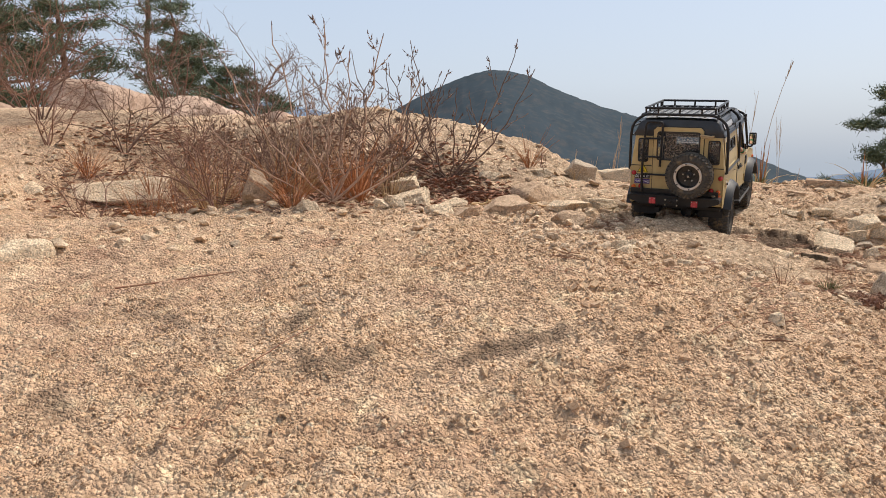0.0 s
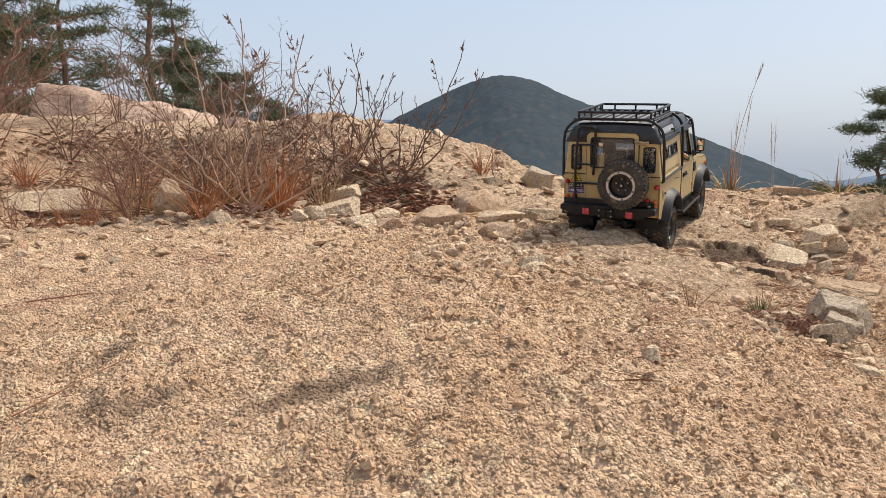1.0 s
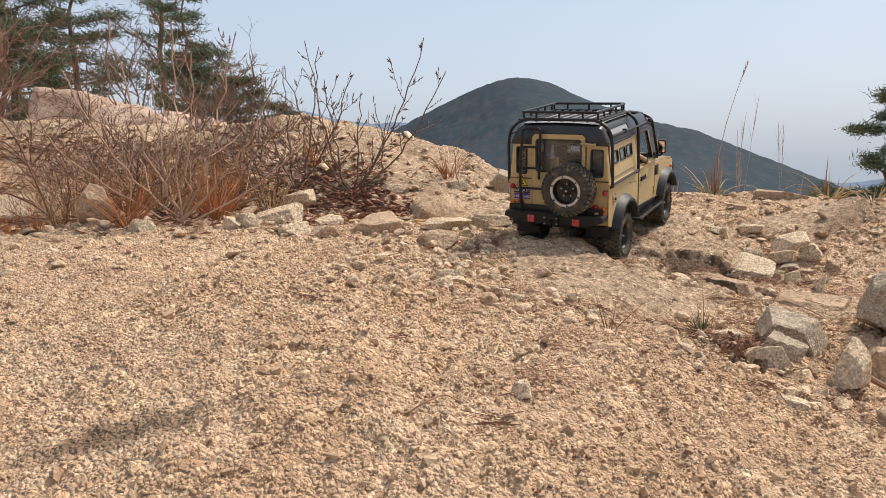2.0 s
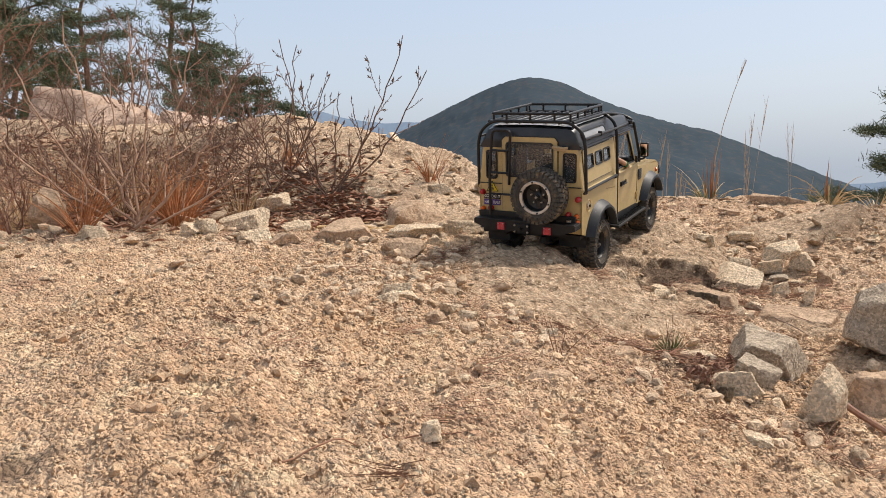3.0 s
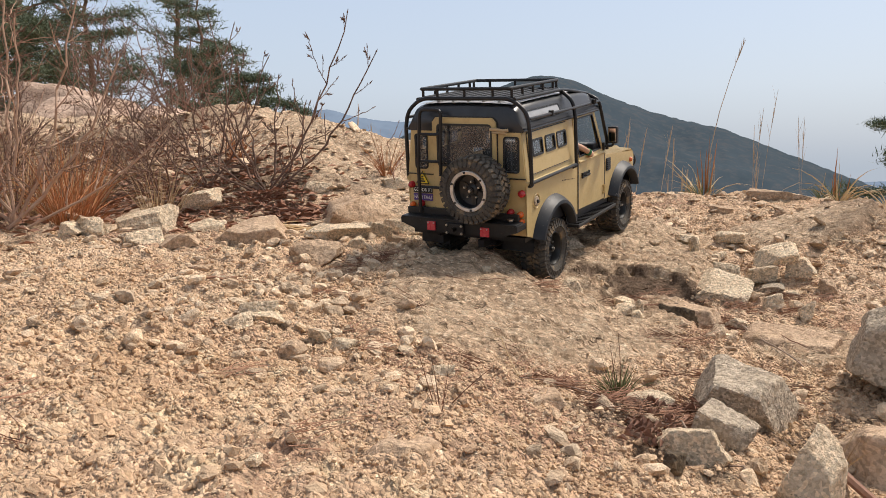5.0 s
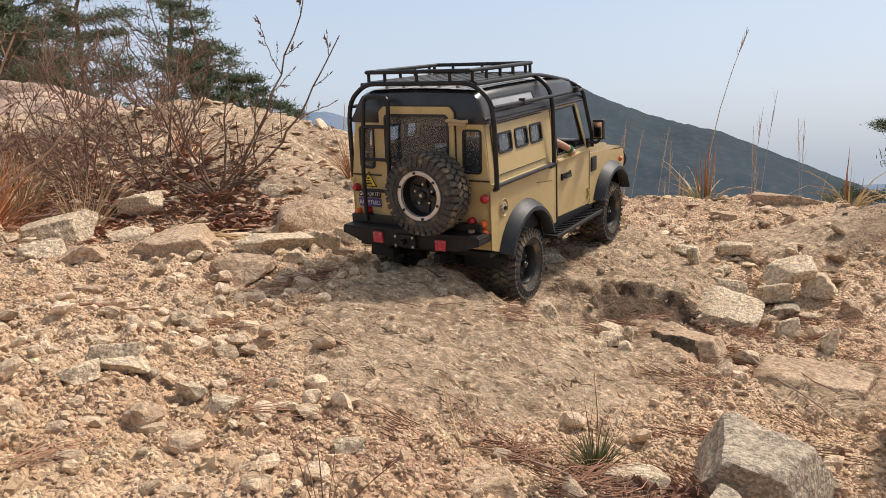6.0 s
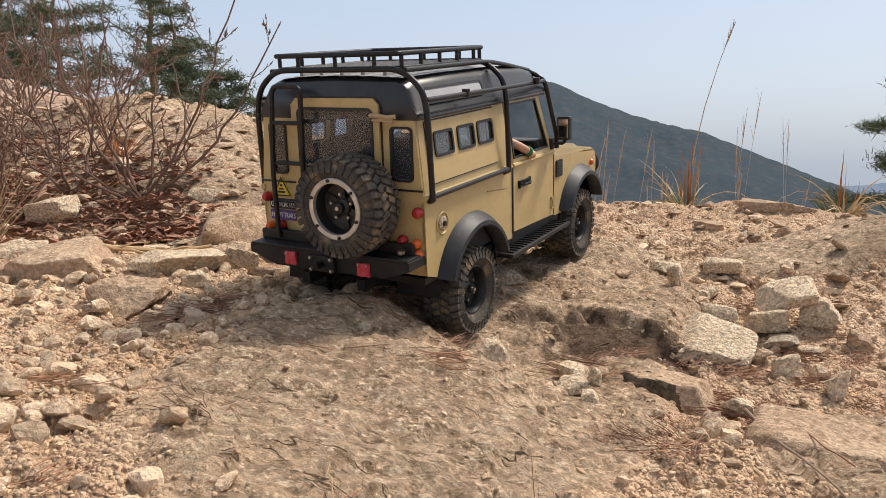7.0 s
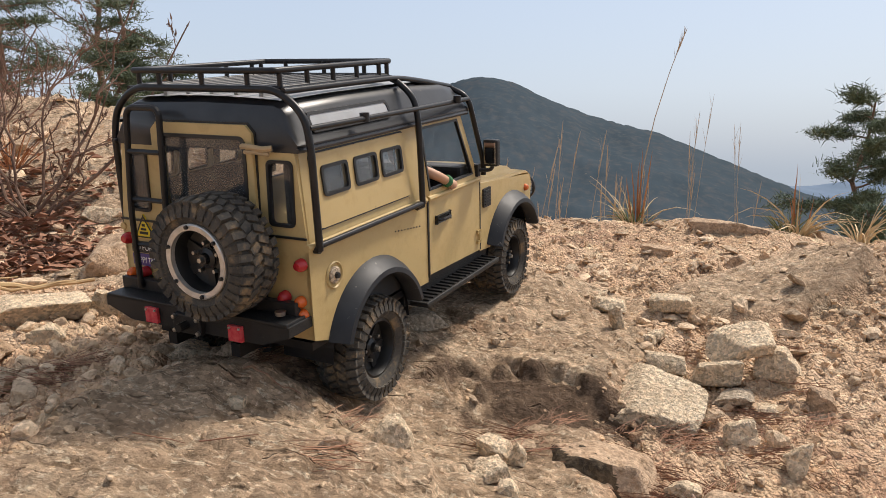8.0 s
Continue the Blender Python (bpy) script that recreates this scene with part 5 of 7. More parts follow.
rock(0.268, 2.128, 0.064, 0.051, 0.026, 15, "slab", "pale", 19)
rock(0.439, 1.940, 0.039, 0.031, 0.012, 9, "slab", "pale", 20)
for sunk in (rock(1.120, 2.240, 0.150, 0.100, 0.040, -12, "slab", "brown", 21), rock(1.420, 2.430, 0.140, 0.090, 0.036, 8, "slab", "brown", 97)):
    sunk.location.z -= 0.013
    sunk.rotation_euler.y += 0.10
rock(1.100, 1.900, 0.062, 0.050, 0.028, -28, "flush", "brown", 22)
rock(1.006, 1.917, 0.031, 0.023, 0.018, -22, "block", "brown", 23)
rock(0.471, 1.423, 0.015, 0.011, 0.008, 14, "block", "pale", 24)
rock(0.807, 1.782, 0.042, 0.034, 0.014, -13, "slab", "pale", 25)
rock(0.800, 1.708, 0.019, 0.012, 0.026, -14, "tilt", "pale", 26)
rock(0.873, 1.772, 0.048, 0.039, 0.019, -18, "slab", "pale", 27)
rock(0.838, 1.705, 0.024, 0.018, 0.013, -17, "block", "pale", 28)
rock(0.825, 1.694, 0.021, 0.016, 0.009, -16, "block", "pale", 29)
rock(0.941, 2.058, 0.056, 0.045, 0.016, -17, "slab", "brown", 30)
rock(0.408, 1.533, 0.048, 0.038, 0.011, 17, "slab", "pale", 31)
rock(0.860, 1.528, 0.028, 0.021, 0.018, -23, "block", "pale", 32)
rock(0.884, 1.477, 0.022, 0.016, 0.026, -27, "block", "pale", 33)
rock(0.952, 1.577, 0.028, 0.021, 0.024, -28, "block", "brown", 34)
rock(0.905, 1.580, 0.022, 0.018, 0.007, -24, "slab", "pale", 35)
rock(0.295, 1.468, 0.017, 0.012, 0.014, 28, "block", "pale", 36)
rock(0.303, 2.081, 0.056, 0.045, 0.014, 14, "slab", "pale", 37)
rock(0.124, 2.060, 0.058, 0.046, 0.021, 22, "slab", "pale", 38)
rock(0.327, 2.117, 0.044, 0.036, 0.013, 13, "slab", "brown", 39)
rock(0.694, 1.134, 0.098, 0.070, 0.050, -24, "block", "grey", 140, 0.0, (9, 6))
rock(0.652, 1.052, 0.050, 0.040, 0.036, -32, "block", "grey", 41, 0.0, (6, 14))
rock(0.620, 1.010, 0.056, 0.040, 0.028, -15, "block", "pale", 42)
rock(0.514, 1.068, 0.041, 0.033, 0.012, -3, "slab", "brown", 43)
rock(0.612, 1.118, 0.039, 0.031, 0.013, -12, "slab", "pale", 44)
rock(-0.072, 1.671, 0.112, 0.060, 0.036, 26, "tilt", "pale", 45)
rock(-0.009, 1.531, 0.055, 0.044, 0.025, 27, "slab", "pale", 46)
rock(-0.097, 2.001, 0.086, 0.069, 0.039, 22, "slab", "pale", 47)
rock(0.133, 1.581, 0.130, 0.090, 0.026, 19, "slab", "brown", 48)
rock(0.246, 1.484, 0.076, 0.050, 0.030, 16, "wedge", "brown", 49)
rock(0.267, 1.134, 0.039, 0.031, 0.016, 21, "slab", "pale", 50)
rock(-0.106, 1.570, 0.043, 0.032, 0.027, 30, "block", "pale", 51)
rock(-0.555, 2.324, 0.071, 0.057, 0.033, 30, "slab", "pale", 52)
rock(0.030, 1.682, 0.060, 0.034, 0.020, 22, "tilt", "pale", 53)
rock(0.045, 1.522, 0.059, 0.047, 0.017, 24, "slab", "brown", 54)
rock(-0.178, 1.642, 0.046, 0.035, 0.023, 31, "block", "brown", 55)
rock(0.830, 1.385, 0.118, 0.105, 0.034, -22, "flush", "brown", 56)
rock(0.352, 1.102, 0.025, 0.020, 0.009, 14, "slab", "pale", 57)
rock(0.122, 1.384, 0.033, 0.026, 0.010, 24, "slab", "brown", 58)
rock(0.437, 1.063, 0.020, 0.015, 0.009, 6, "block", "pale", 59)
rock(0.872, 1.180, 0.170, 0.125, 0.125, 150, "wedge", "grey", 60, 0.0, (6, -8))
rock(0.683, 0.955, 0.044, 0.036, 0.056, -60, "wedge", "pale", 61, 0.0, (-14, 10))
rock(0.785, 1.040, 0.120, 0.070, 0.050, -20, "block", "brown", 62)
rock(0.594, 0.875, 0.028, 0.023, 0.010, -19, "slab", "pale", 63)
rock(0.450, 1.515, 0.044, 0.033, 0.019, -3, "block", "brown", 66)
rock(0.331, 0.739, 0.016, 0.012, 0.011, 8, "block", "pale", 67)
rock(0.350, 0.845, 0.013, 0.009, 0.006, 4, "block", "pale", 68)
rock(0.425, 0.896, 0.045, 0.036, 0.011, -3, "flush", "brown", 69)
rock(-0.263, 1.487, 0.046, 0.035, 0.025, 29, "block", "pale", 70)
rock(-0.129, 1.551, 0.039, 0.029, 0.023, 22, "block", "pale", 71)
rock(-0.094, 1.557, 0.039, 0.031, 0.025, 21, "slab", "pale", 72)
rock(-0.377, 1.558, 0.064, 0.048, 0.072, 31, "block", "brown", 73)
rock(-0.972, 2.344, 0.367, 0.293, 0.084, 26, "slab", "pale", 74)
rock(-0.869, 2.348, 0.151, 0.113, 0.059, 24, "block", "pale", 75)
rock(-0.729, 2.361, 0.105, 0.079, 0.050, 21, "block", "brown", 77)
rock(-0.620, 1.123, 0.085, 0.068, 0.063, 28, "flush", "pale", 79)
rock(-1.128, 2.130, 0.078, 0.059, 0.041, 27, "block", "pale", 80)
rock(0.591, 1.672, 0.056, 0.036, 0.018, 5, "slab", "grey", 1)
rock(0.578, 1.427, 0.033, 0.024, 0.024, 25, "block", "pale", 90)
rock(0.652, 1.480, 0.026, 0.020, 0.016, -20, "block", "pale", 91)
rock(0.668, 1.462, 0.017, 0.014, 0.014, 10, "block", "pale", 92)
rock(0.276, 1.128, 0.036, 0.026, 0.013, 15, "block", "pale", 93)
rock(0.262, 1.098, 0.026, 0.020, 0.012, 40, "block", "pale", 94)
rock(0.316, 1.062, 0.026, 0.022, 0.016, 5, "block", "brown", 95)
rock(0.330, 1.108, 0.020, 0.016, 0.014, 65, "block", "pale", 96)
rock(0.400, 2.255, 0.092, 0.070, 0.072, 8, "block", "grey", 13)
rock(0.535, 2.370, 0.205, 0.110, 0.050, -4, "slab", "pale", 64)
rock(0.905, 1.640, 0.076, 0.046, 0.013, -12, "tilt", "pale", 4, 0.037, (26, -20))


def boulder(x, y, z, w, d, h, turn, mat, label, seed):
    v, f = stone_verts((w, d, h), seed, 4, "block")
    ob = mesh_object("boulder", v.tolist(), f.tolist(), mat, True)
    ob.matrix_world = pose(x, y, z, 0, 0, turn)
    return tagged(ob, label, "boulder", "boulders behind the shrubs")


boulder(-2.85, 6.6, 0.50, 1.25, 1.0, 0.80, 10, M_PINK, "broad pale granite boulder behind bare shrubs", 501)
boulder(-4.15, 6.9, 0.45, 1.1, 0.9, 0.75, -20, M_PINK, "pale rounded granite boulder behind bare shrubs", 502)
boulder(-1.72, 6.2, 0.42, 0.62, 0.6, 0.50, 35, M_PINK, "pinkish pale granite boulder behind bare shrubs", 503)
boulder(-1.05, 3.35, 0.36, 0.42, 0.36, 0.26, 15, M_PINK, "low pale granite boulder behind bare shrubs", 504)
boulder(-0.62, 3.05, 0.32, 0.30, 0.24, 0.16, 50, M_PINK, "low pale granite boulder at the bank's foot", 505)
boulder(-2.25, 5.0, 0.30, 0.75, 0.6, 0.40, 25, M_BROWN, "weathered brown boulder behind bare shrubs", 507)
boulder(-3.30, 5.3, 0.28, 0.85, 0.6, 0.42, -15, M_PINK, "pale granite boulder behind bare shrubs", 508)
boulder(-1.75, 3.7, 0.26, 0.45, 0.4, 0.30, 5, M_PINK, "pale granite boulder behind bare shrubs", 509)
boulder(-1.55, 3.1, 0.22, 0.36, 0.3, 0.24, 40, M_BROWN, "weathered brown boulder behind bare shrubs", 510)
boulder(-0.28, 3.10, 0.33, 0.20, 0.16, 0.12, 50, M_BROWN, "squat brown boulder on the bank's crest", 506)


# ---- gravel ----
def gravel(name, label, count, lo, hi, level, area, seed, mat, soil_only=0.85, sharp=2.2, patchy=0.5, thick=1.0):
    """Loose stones strewn over a stretch of ground, in one mesh."""
    rng = np.random.default_rng(seed)
    x0, y0, x1, y1 = area
    x, y = rng.uniform(x0, x1, count * 2), rng.uniform(y0, y1, count * 2)
    keep = rng.random(count * 2) > soil_only * rock_share(x, y)
    keep &= rng.random(count * 2) < 1 - patchy + 2 * patchy * np.clip(smooth_noise(x * 5, y * 5, seed) + smooth_noise(x * 14, y * 14, seed + 1) + 0.5, 0, 1)
    # the scraped streaks stay bare
    for sx, sy, turn, long, wide, dark in STREAKS:
        c, s = math.cos(radians(turn)), math.sin(radians(turn))
        u, v = (x - sx) * c + (y - sy) * s, -(x - sx) * s + (y - sy) * c
        keep &= ((u / long) ** 2 + (v / wide) ** 2 + 0.5 * smooth_noise(x * 60, y * 60, 24) > 0.9) | (rng.random(count * 2) < 0.06)
    x, y = x[keep][:count], y[keep][:count]
    n = len(x)
    size = lo + (hi - lo) * rng.random(n) ** sharp
    variants = []
    for k in range(10):
        if level < 0:
            # a grain: six uneven corners
            v = np.array([[0.5, 0, 0], [-0.5, 0, 0], [0, 0.45, 0], [0, -0.45, 0], [0, 0, 0.38], [0, 0, -0.38]]) * rng.uniform(0.75, 1.25, (6, 1)) + rng.normal(0, 0.09, (6, 3))
            f = np.array([(0, 2, 4), (2, 1, 4), (1, 3, 4), (3, 0, 4), (2, 0, 5), (1, 2, 5), (3, 1, 5), (0, 3, 5)])
            variants.append(v)
            continue
        if level == 0:
            # a broken crumb: a lump with eight uneven corners
            v = np.array([[a, b, c] for a in (-0.5, 0.5) for b in (-0.5, 0.5) for c in (-0.5, 0.5)]) * (1.0, rng.uniform(0.6, 1.0), rng.uniform(0.5, 0.85))
            v = v * rng.uniform(0.30, 1.2, (8, 1)) * rng.uniform(0.75, 1.2, v.shape)
            q, _ = np.linalg.qr(rng.normal(size=(3, 3)))
            v = v @ q
            f = np.array([(0, 1, 3), (0, 3, 2), (4, 6, 7), (4, 7, 5), (0, 4, 5), (0, 5, 1), (2, 3, 7), (2, 7, 6), (0, 2, 6), (0, 6, 4), (1, 5, 7), (1, 7, 3)])
            variants.append(v)
            continue
        v, f = stone_verts((1.0, rng.uniform(0.65, 1.0), rng.uniform(0.42, 0.8)), seed * 50 + k, level, "chip")
        variants.append(v)
    variants = np.array(variants)
    which = rng.integers(0, 10, n)
    V = variants[which] * size[:, None, None] * np.array([1.0, 1.0, thick])
    a, b = rng.uniform(0, 2 * np.pi, n), rng.normal(0, 0.35, n)
    ca, sa, cb, sb = np.cos(a)[:, None], np.sin(a)[:, None], np.cos(b)[:, None], np.sin(b)[:, None]
    px, pz = V[:, :, 0] * cb - V[:, :, 2] * sb, V[:, :, 0] * sb + V[:, :, 2] * cb
    py = V[:, :, 1]
    X, Y = px * ca - py * sa + x[:, None], px * sa + py * ca + y[:, None]
    Z = pz + (height(x, y) + size * (0.16 if level > 1 else -0.08))[:, None]
    m = variants.shape[1]
    F = (f[None] + (np.arange(n) * m)[:, None, None]).reshape(-1, 3)
    me = bpy.data.meshes.new(name)
    me.vertices.add(n * m)
    me.vertices.foreach_set("co", np.stack([X, Y, Z], -1).ravel().astype(np.float32))
    me.loops.add(F.size)
    me.loops.foreach_set("vertex_index", F.ravel().astype(np.int32))
    me.polygons.add(len(F))
    me.polygons.foreach_set("loop_start", np.arange(0, F.size, 3, dtype=np.int32))
    me.polygons.foreach_set("use_smooth", np.full(len(F), level < 0))
    me.update(calc_edges=True)
    me.materials.append(mat)
    return tagged(new(name, me), label, "gravel", kind="stuff")


gravel("gravel", "fine tan granite grit on the slope", 50000, 0.0018, 0.0048, -1, (-0.40, 0.40, 0.62, 0.95), 61, M_GRAVEL, soil_only=0.97, sharp=2.2, patchy=0.6)
gravel("gravel", "fine tan granite grit beside the bare rock", 38000, 0.0022, 0.0062, -1, (0.0, 0.90, 1.0, 1.42), 70, M_GRAVEL, soil_only=0.97, sharp=2.2, patchy=0.6)
gravel("gravel", "lumpy tan granite crumbs on the slope", 13000, 0.0035, 0.0085, 0, (-0.20, 0.42, 1.25, 1.95), 60, M_GRAVEL, soil_only=0.97, sharp=2.6, patchy=1.0)
gravel("gravel", "coarse tan granite crumbs on the slope", 1500, 0.006, 0.015, 1, (0.15, 0.60, 1.35, 2.20), 62, M_GRAVEL, 0.95, sharp=3.0, patchy=1.0)
gravel("gravel", "coarse tan granite crumbs near the brink", 9000, 0.003, 0.011, 0, (-1.5, 1.6, 1.5, 2.6), 63, M_GRAVEL, sharp=2.5)
gravel("gravel", "broken pale chips scattered in the hollow", 900, 0.007, 0.024, 2, (0.50, 0.85, 1.25, 1.90), 64, M_CHIP, 0.97, sharp=3.0, patchy=1.0)
gravel("gravel", "broken pale chips scattered on the bank", 700, 0.008, 0.030, 2, (-0.60, 1.15, 0.42, 2.50), 65, M_CHIP, 0.97, sharp=2.8, patchy=1.0)
gravel("gravel", "coarse broken chips beside the rock mound", 520, 0.006, 0.022, 2, (0.10, 0.98, 0.44, 1.62), 71, M_CHIP, 0.97, sharp=2.8, patchy=0.9)
gravel("gravel", "brown stone shards on the hilltop", 260, 0.008, 0.026, 2, (-1.30, 1.20, 1.30, 3.20), 66, M_BROWN, 0.9, sharp=2.6, patchy=0.9)
gravel("gravel", "flat broken shards over the bank", 700, 0.014, 0.052, 2, (-1.20, 1.70, 0.55, 3.10), 67, M_CHIP, 0.2, sharp=2.8, patchy=0.9, thick=0.42)
gravel("gravel", "flat broken shards towards the brink", 260, 0.010, 0.034, 2, (0.55, 1.65, 1.50, 2.40), 68, M_CHIP, 0.4, sharp=2.8, patchy=0.9, thick=0.5)
gravel("gravel", "fine pale crumbs strewn over the bare rock", 900, 0.0016, 0.0060, 1, (0.36, 1.10, 0.80, 1.78), 69, M_GRAVEL, soil_only=0.0, sharp=4.0, patchy=0.95)

# ---- plants ----
def joined(name, verts, faces, mat, parent=None, label="", category="", kind="", group=""):
    ob = mesh_object(name, verts, faces, mat)
    if parent:
        ob.parent = parent
    return tagged(ob, label, category, group, kind)


def add_tube(V, F, pts, r0, r1, sides=5):
    """Appends a tapered bar along points to lists of corners and faces."""
    base, side = len(V), None
    n = len(pts)
    for i, p in enumerate(pts):
        way = (pts[min(i + 1, n - 1)] - pts[max(i - 1, 0)]).normalized()
        if side is None:
            side = way.cross(Vector((0.3, 0.2, 1)) if abs(way.z) < 0.9 else Vector((1, 0.1, 0))).normalized()
        side = (side - way * side.dot(way)).normalized()
        other = way.cross(side)
        rr = r0 + (r1 - r0) * i / max(1, n - 1)
        for k in range(sides):
            a = 2 * math.pi * k / sides
            V.append(tuple(p + rr * (math.cos(a) * side + math.sin(a) * other)))
    for i in range(n - 1):
        for k in range(sides):
            a, b = base + i * sides + k, base + i * sides + (k + 1) % sides
            F.append((a, b, b + sides, a + sides))
    F.append(tuple(base + (n - 1) * sides + k for k in range(sides)))


def add_blade(V, F, foot, way, length, width, droop, rng, parts=4, fold=True):
    """Appends a thin, tapering, drooping blade with a folded middle."""
    b = len(V)
    side = way.cross(Vector((rng.uniform(-1, 1), rng.uniform(-1, 1), 0.2))).normalized()
    p = foot.copy()
    d = way.normalized()
    for i in range(parts + 1):
        t = i / parts
        w = width * (1 - t) ** 0.8 * 0.5 + 0.00008
        V.append(tuple(p + side * w))
        V.append(tuple(p + d.cross(side) * w * 0.5))
        V.append(tuple(p - side * w))
        d = (d + Vector((0, 0, -droop / parts)) + Vector((rng.uniform(-1, 1), rng.uniform(-1, 1), 0)) * 0.06).normalized()
        p = p + d * (length / parts)
    for i in range(parts):
        for k in (0, 1):
            a = b + 3 * i + k
            F.append((a, a + 1, a + 4, a + 3))


def grow(V, F, buds, start, way, length, r, depth, rng, wander=0.40, split=(2, 4), spread=0.95, up=0.12, shrink=0.64, sides=5):
    """A twig that wanders and forks."""
    n = 5 if depth > 0 else 4
    pts, p, d = [start], start.copy(), way.normalized()
    for i in range(n):
        d = (d + Vector((rng.gauss(0, wander), rng.gauss(0, wander), rng.gauss(0, wander * 0.7) + up)) * 0.6).normalized()
        p = p + d * (length / n)
        pts.append(p.copy())
    add_tube(V, F, pts, r, r * 0.55 if depth > 0 else r * 0.45, sides if depth > 0 else 4)
    if depth > 0:
        for k in range(rng.randint(*split)):
            i = rng.randint(1, n)
            q = pts[i]
            ax = Vector((rng.gauss(0, 1), rng.gauss(0, 1), rng.gauss(0, 0.5)))
            nd = (d * 1.0 + ax.normalized() * spread + Vector((0, 0, 0.12))).normalized()
            grow(V, F, buds, q, nd, length * shrink * rng.uniform(0.7, 1.15), r * 0.6, depth - 1, rng, wander, split, spread, up, shrink, sides)
    else:
        buds.append((pts[-1], d))
        if rng.random() < 0.6:
            buds.append((pts[-2], d))


def shrub(x, y, height_m, spread, stems, seed, mat, label, depth=3, r=0.0030, buds_on=True, split=(2, 4), up=0.12, lean=(0, 0)):
    """A bare shrub: a clump of forking stems, each a part, with buds at the tips."""
    rng = random.Random(seed)
    plant = new("shrub")
    plant.location = (x, y, lie(x, y, True) - 0.004)
    tagged(plant, label, "shrub", "bare shrubs on the bank")
    buds = []
    for k in range(stems):
        V, F = [], []
        a = 2 * math.pi * (k + rng.random() * 0.7) / stems
        way = Vector((math.cos(a) * spread * rng.uniform(0.3, 1.0) + lean[0], math.sin(a) * spread * rng.uniform(0.3, 1.0) + lean[1], 1.0))
        foot = Vector((math.cos(a), math.sin(a), 0)) * rng.uniform(0.0, 0.012)
        grow(V, F, buds, foot, way, height_m * rng.uniform(0.42, 0.62), r * rng.uniform(0.55, 0.95), depth, rng, split=split, up=up * 0.6)
        joined("stem", V, F, mat, plant)
    if buds_on and buds:
        V, F = [], []
        for p, d in buds:
            add_tube(V, F, [p - d * 0.001, p + d * 0.0018, p + d * 0.0050], 0.0011, 0.0003, 4)
        joined("bud", V, F, M_BARK, plant, kind="stuff")
    return plant


def budded_shrub(x, y, reach, seed, mat, label, r=0.0029):
    """A leafless shrub of slim, upward-curving stems with alternate side shoots and buds; reach: each stem's tip from the foot."""
    rng = random.Random(seed)
    plant = new("shrub")
    plant.location = (x, y, lie(x, y, True) - 0.006)
    tagged(plant, label, "shrub", "bare shrubs on the bank")
    BV, BF = [], []

    def bud(p, d, k=1.0):
        add_tube(BV, BF, [p, p + d * 0.0026 * k, p + d * 0.0070 * k], 0.0014 * k, 0.0004, 5)

    def shoot(V, F, a, c, b, r0, r1, depth):
        n = 12
        pts = []
        for i in range(n + 1):
            t = i / n
            p = a * (1 - t) ** 2 + c * 2 * t * (1 - t) + b * t * t
            if 0 < i < n:
                p = p + Vector((rng.gauss(0, 1), rng.gauss(0, 1), rng.gauss(0, 0.6))) * (b - a).length * 0.010
            pts.append(p)
        add_tube(V, F, pts, r0, r1, 6 if depth > 1 else 5)
        bud(pts[-1], (pts[-1] - pts[-2]).normalized(), 1.2)
        turn = rng.uniform(0, 6.28)
        for i in range(3 if depth > 1 else 2, n):
            d = (pts[i + 1] - pts[i - 1]).normalized()
            turn += 2.4
            side = (d.cross(Vector((math.cos(turn), math.sin(turn), 0.2)))).normalized()
            if depth > 0 and rng.random() < ((0.85 if i % 2 else 0.25) if depth > 1 else 0.20):
                long = (b - a).length * (1 - i / n * 0.75) * rng.uniform(0.20, 0.55)
                e = pts[i] + (d * 0.75 + side * 0.85 + Vector((0, 0, 0.25))).normalized() * long
                rr = r0 + (r1 - r0) * i / n
                shoot(V, F, pts[i], pts[i].lerp(e, 0.5) + side * long * 0.08, e, rr * 0.62, rr * 0.36, depth - 1)
            elif rng.random() < 0.42:
                bud(pts[i], (d + side * 0.8).normalized(), 0.8)

    for tip in reach:
        V, F = [], []
        b = Vector(tip)
        foot = Vector((rng.uniform(-0.012, 0.012), rng.uniform(-0.012, 0.012), 0))
        shoot(V, F, foot, Vector((b.x * 0.66, b.y * 0.66, b.z * 0.38)), b, r * rng.uniform(0.75, 1.05), r * 0.34, 2)
        joined("stem", V, F, mat, plant)
    joined("bud", BV, BF, M_BARK, plant, kind="stuff")
    return plant


# the leafless shrub at the foot of the bank and its neighbours
budded_shrub(0.016, 2.075, [(0.225, 0.02, 0.30), (0.175, -0.03, 0.37), (0.02, 0.02, 0.25), (-0.07, 0.03, 0.28), (-0.16, 0.0, 0.31), (-0.25, -0.04, 0.26), (0.10, 0.05, 0.22), (-0.30, 0.05, 0.20), (-0.10, -0.05, 0.36)], 11, M_STEM, "leafless brown shrub with long upright budded stems")
budded_shrub(-0.13, 2.13, [(-0.12, 0.03, 0.34), (0.05, 0.04, 0.36), (-0.24, 0.0, 0.30), (0.14, -0.02, 0.28), (-0.02, -0.05, 0.30)], 12, M_STEM, "thin grey-brown budded shrub on leaf litter", 0.0028)
budded_shrub(-0.225, 1.575, [(0.10, 0.02, 0.34), (-0.02, 0.03, 0.37), (-0.12, 0.0, 0.36), (-0.22, 0.02, 0.28), (0.18, -0.02, 0.25), (0.04, -0.04, 0.30), (-0.30, 0.04, 0.20), (0.22, 0.05, 0.16), (-0.07, 0.06, 0.26)], 13, M_TANSTEM, "tan bare shrub fanning out among pale stones", 0.0030)
shrub(-0.33, 1.72, 0.30, 1.0, 6, 14, M_BARK, "twiggy brown bare shrub among stones", 3, 0.0026, up=0.05)
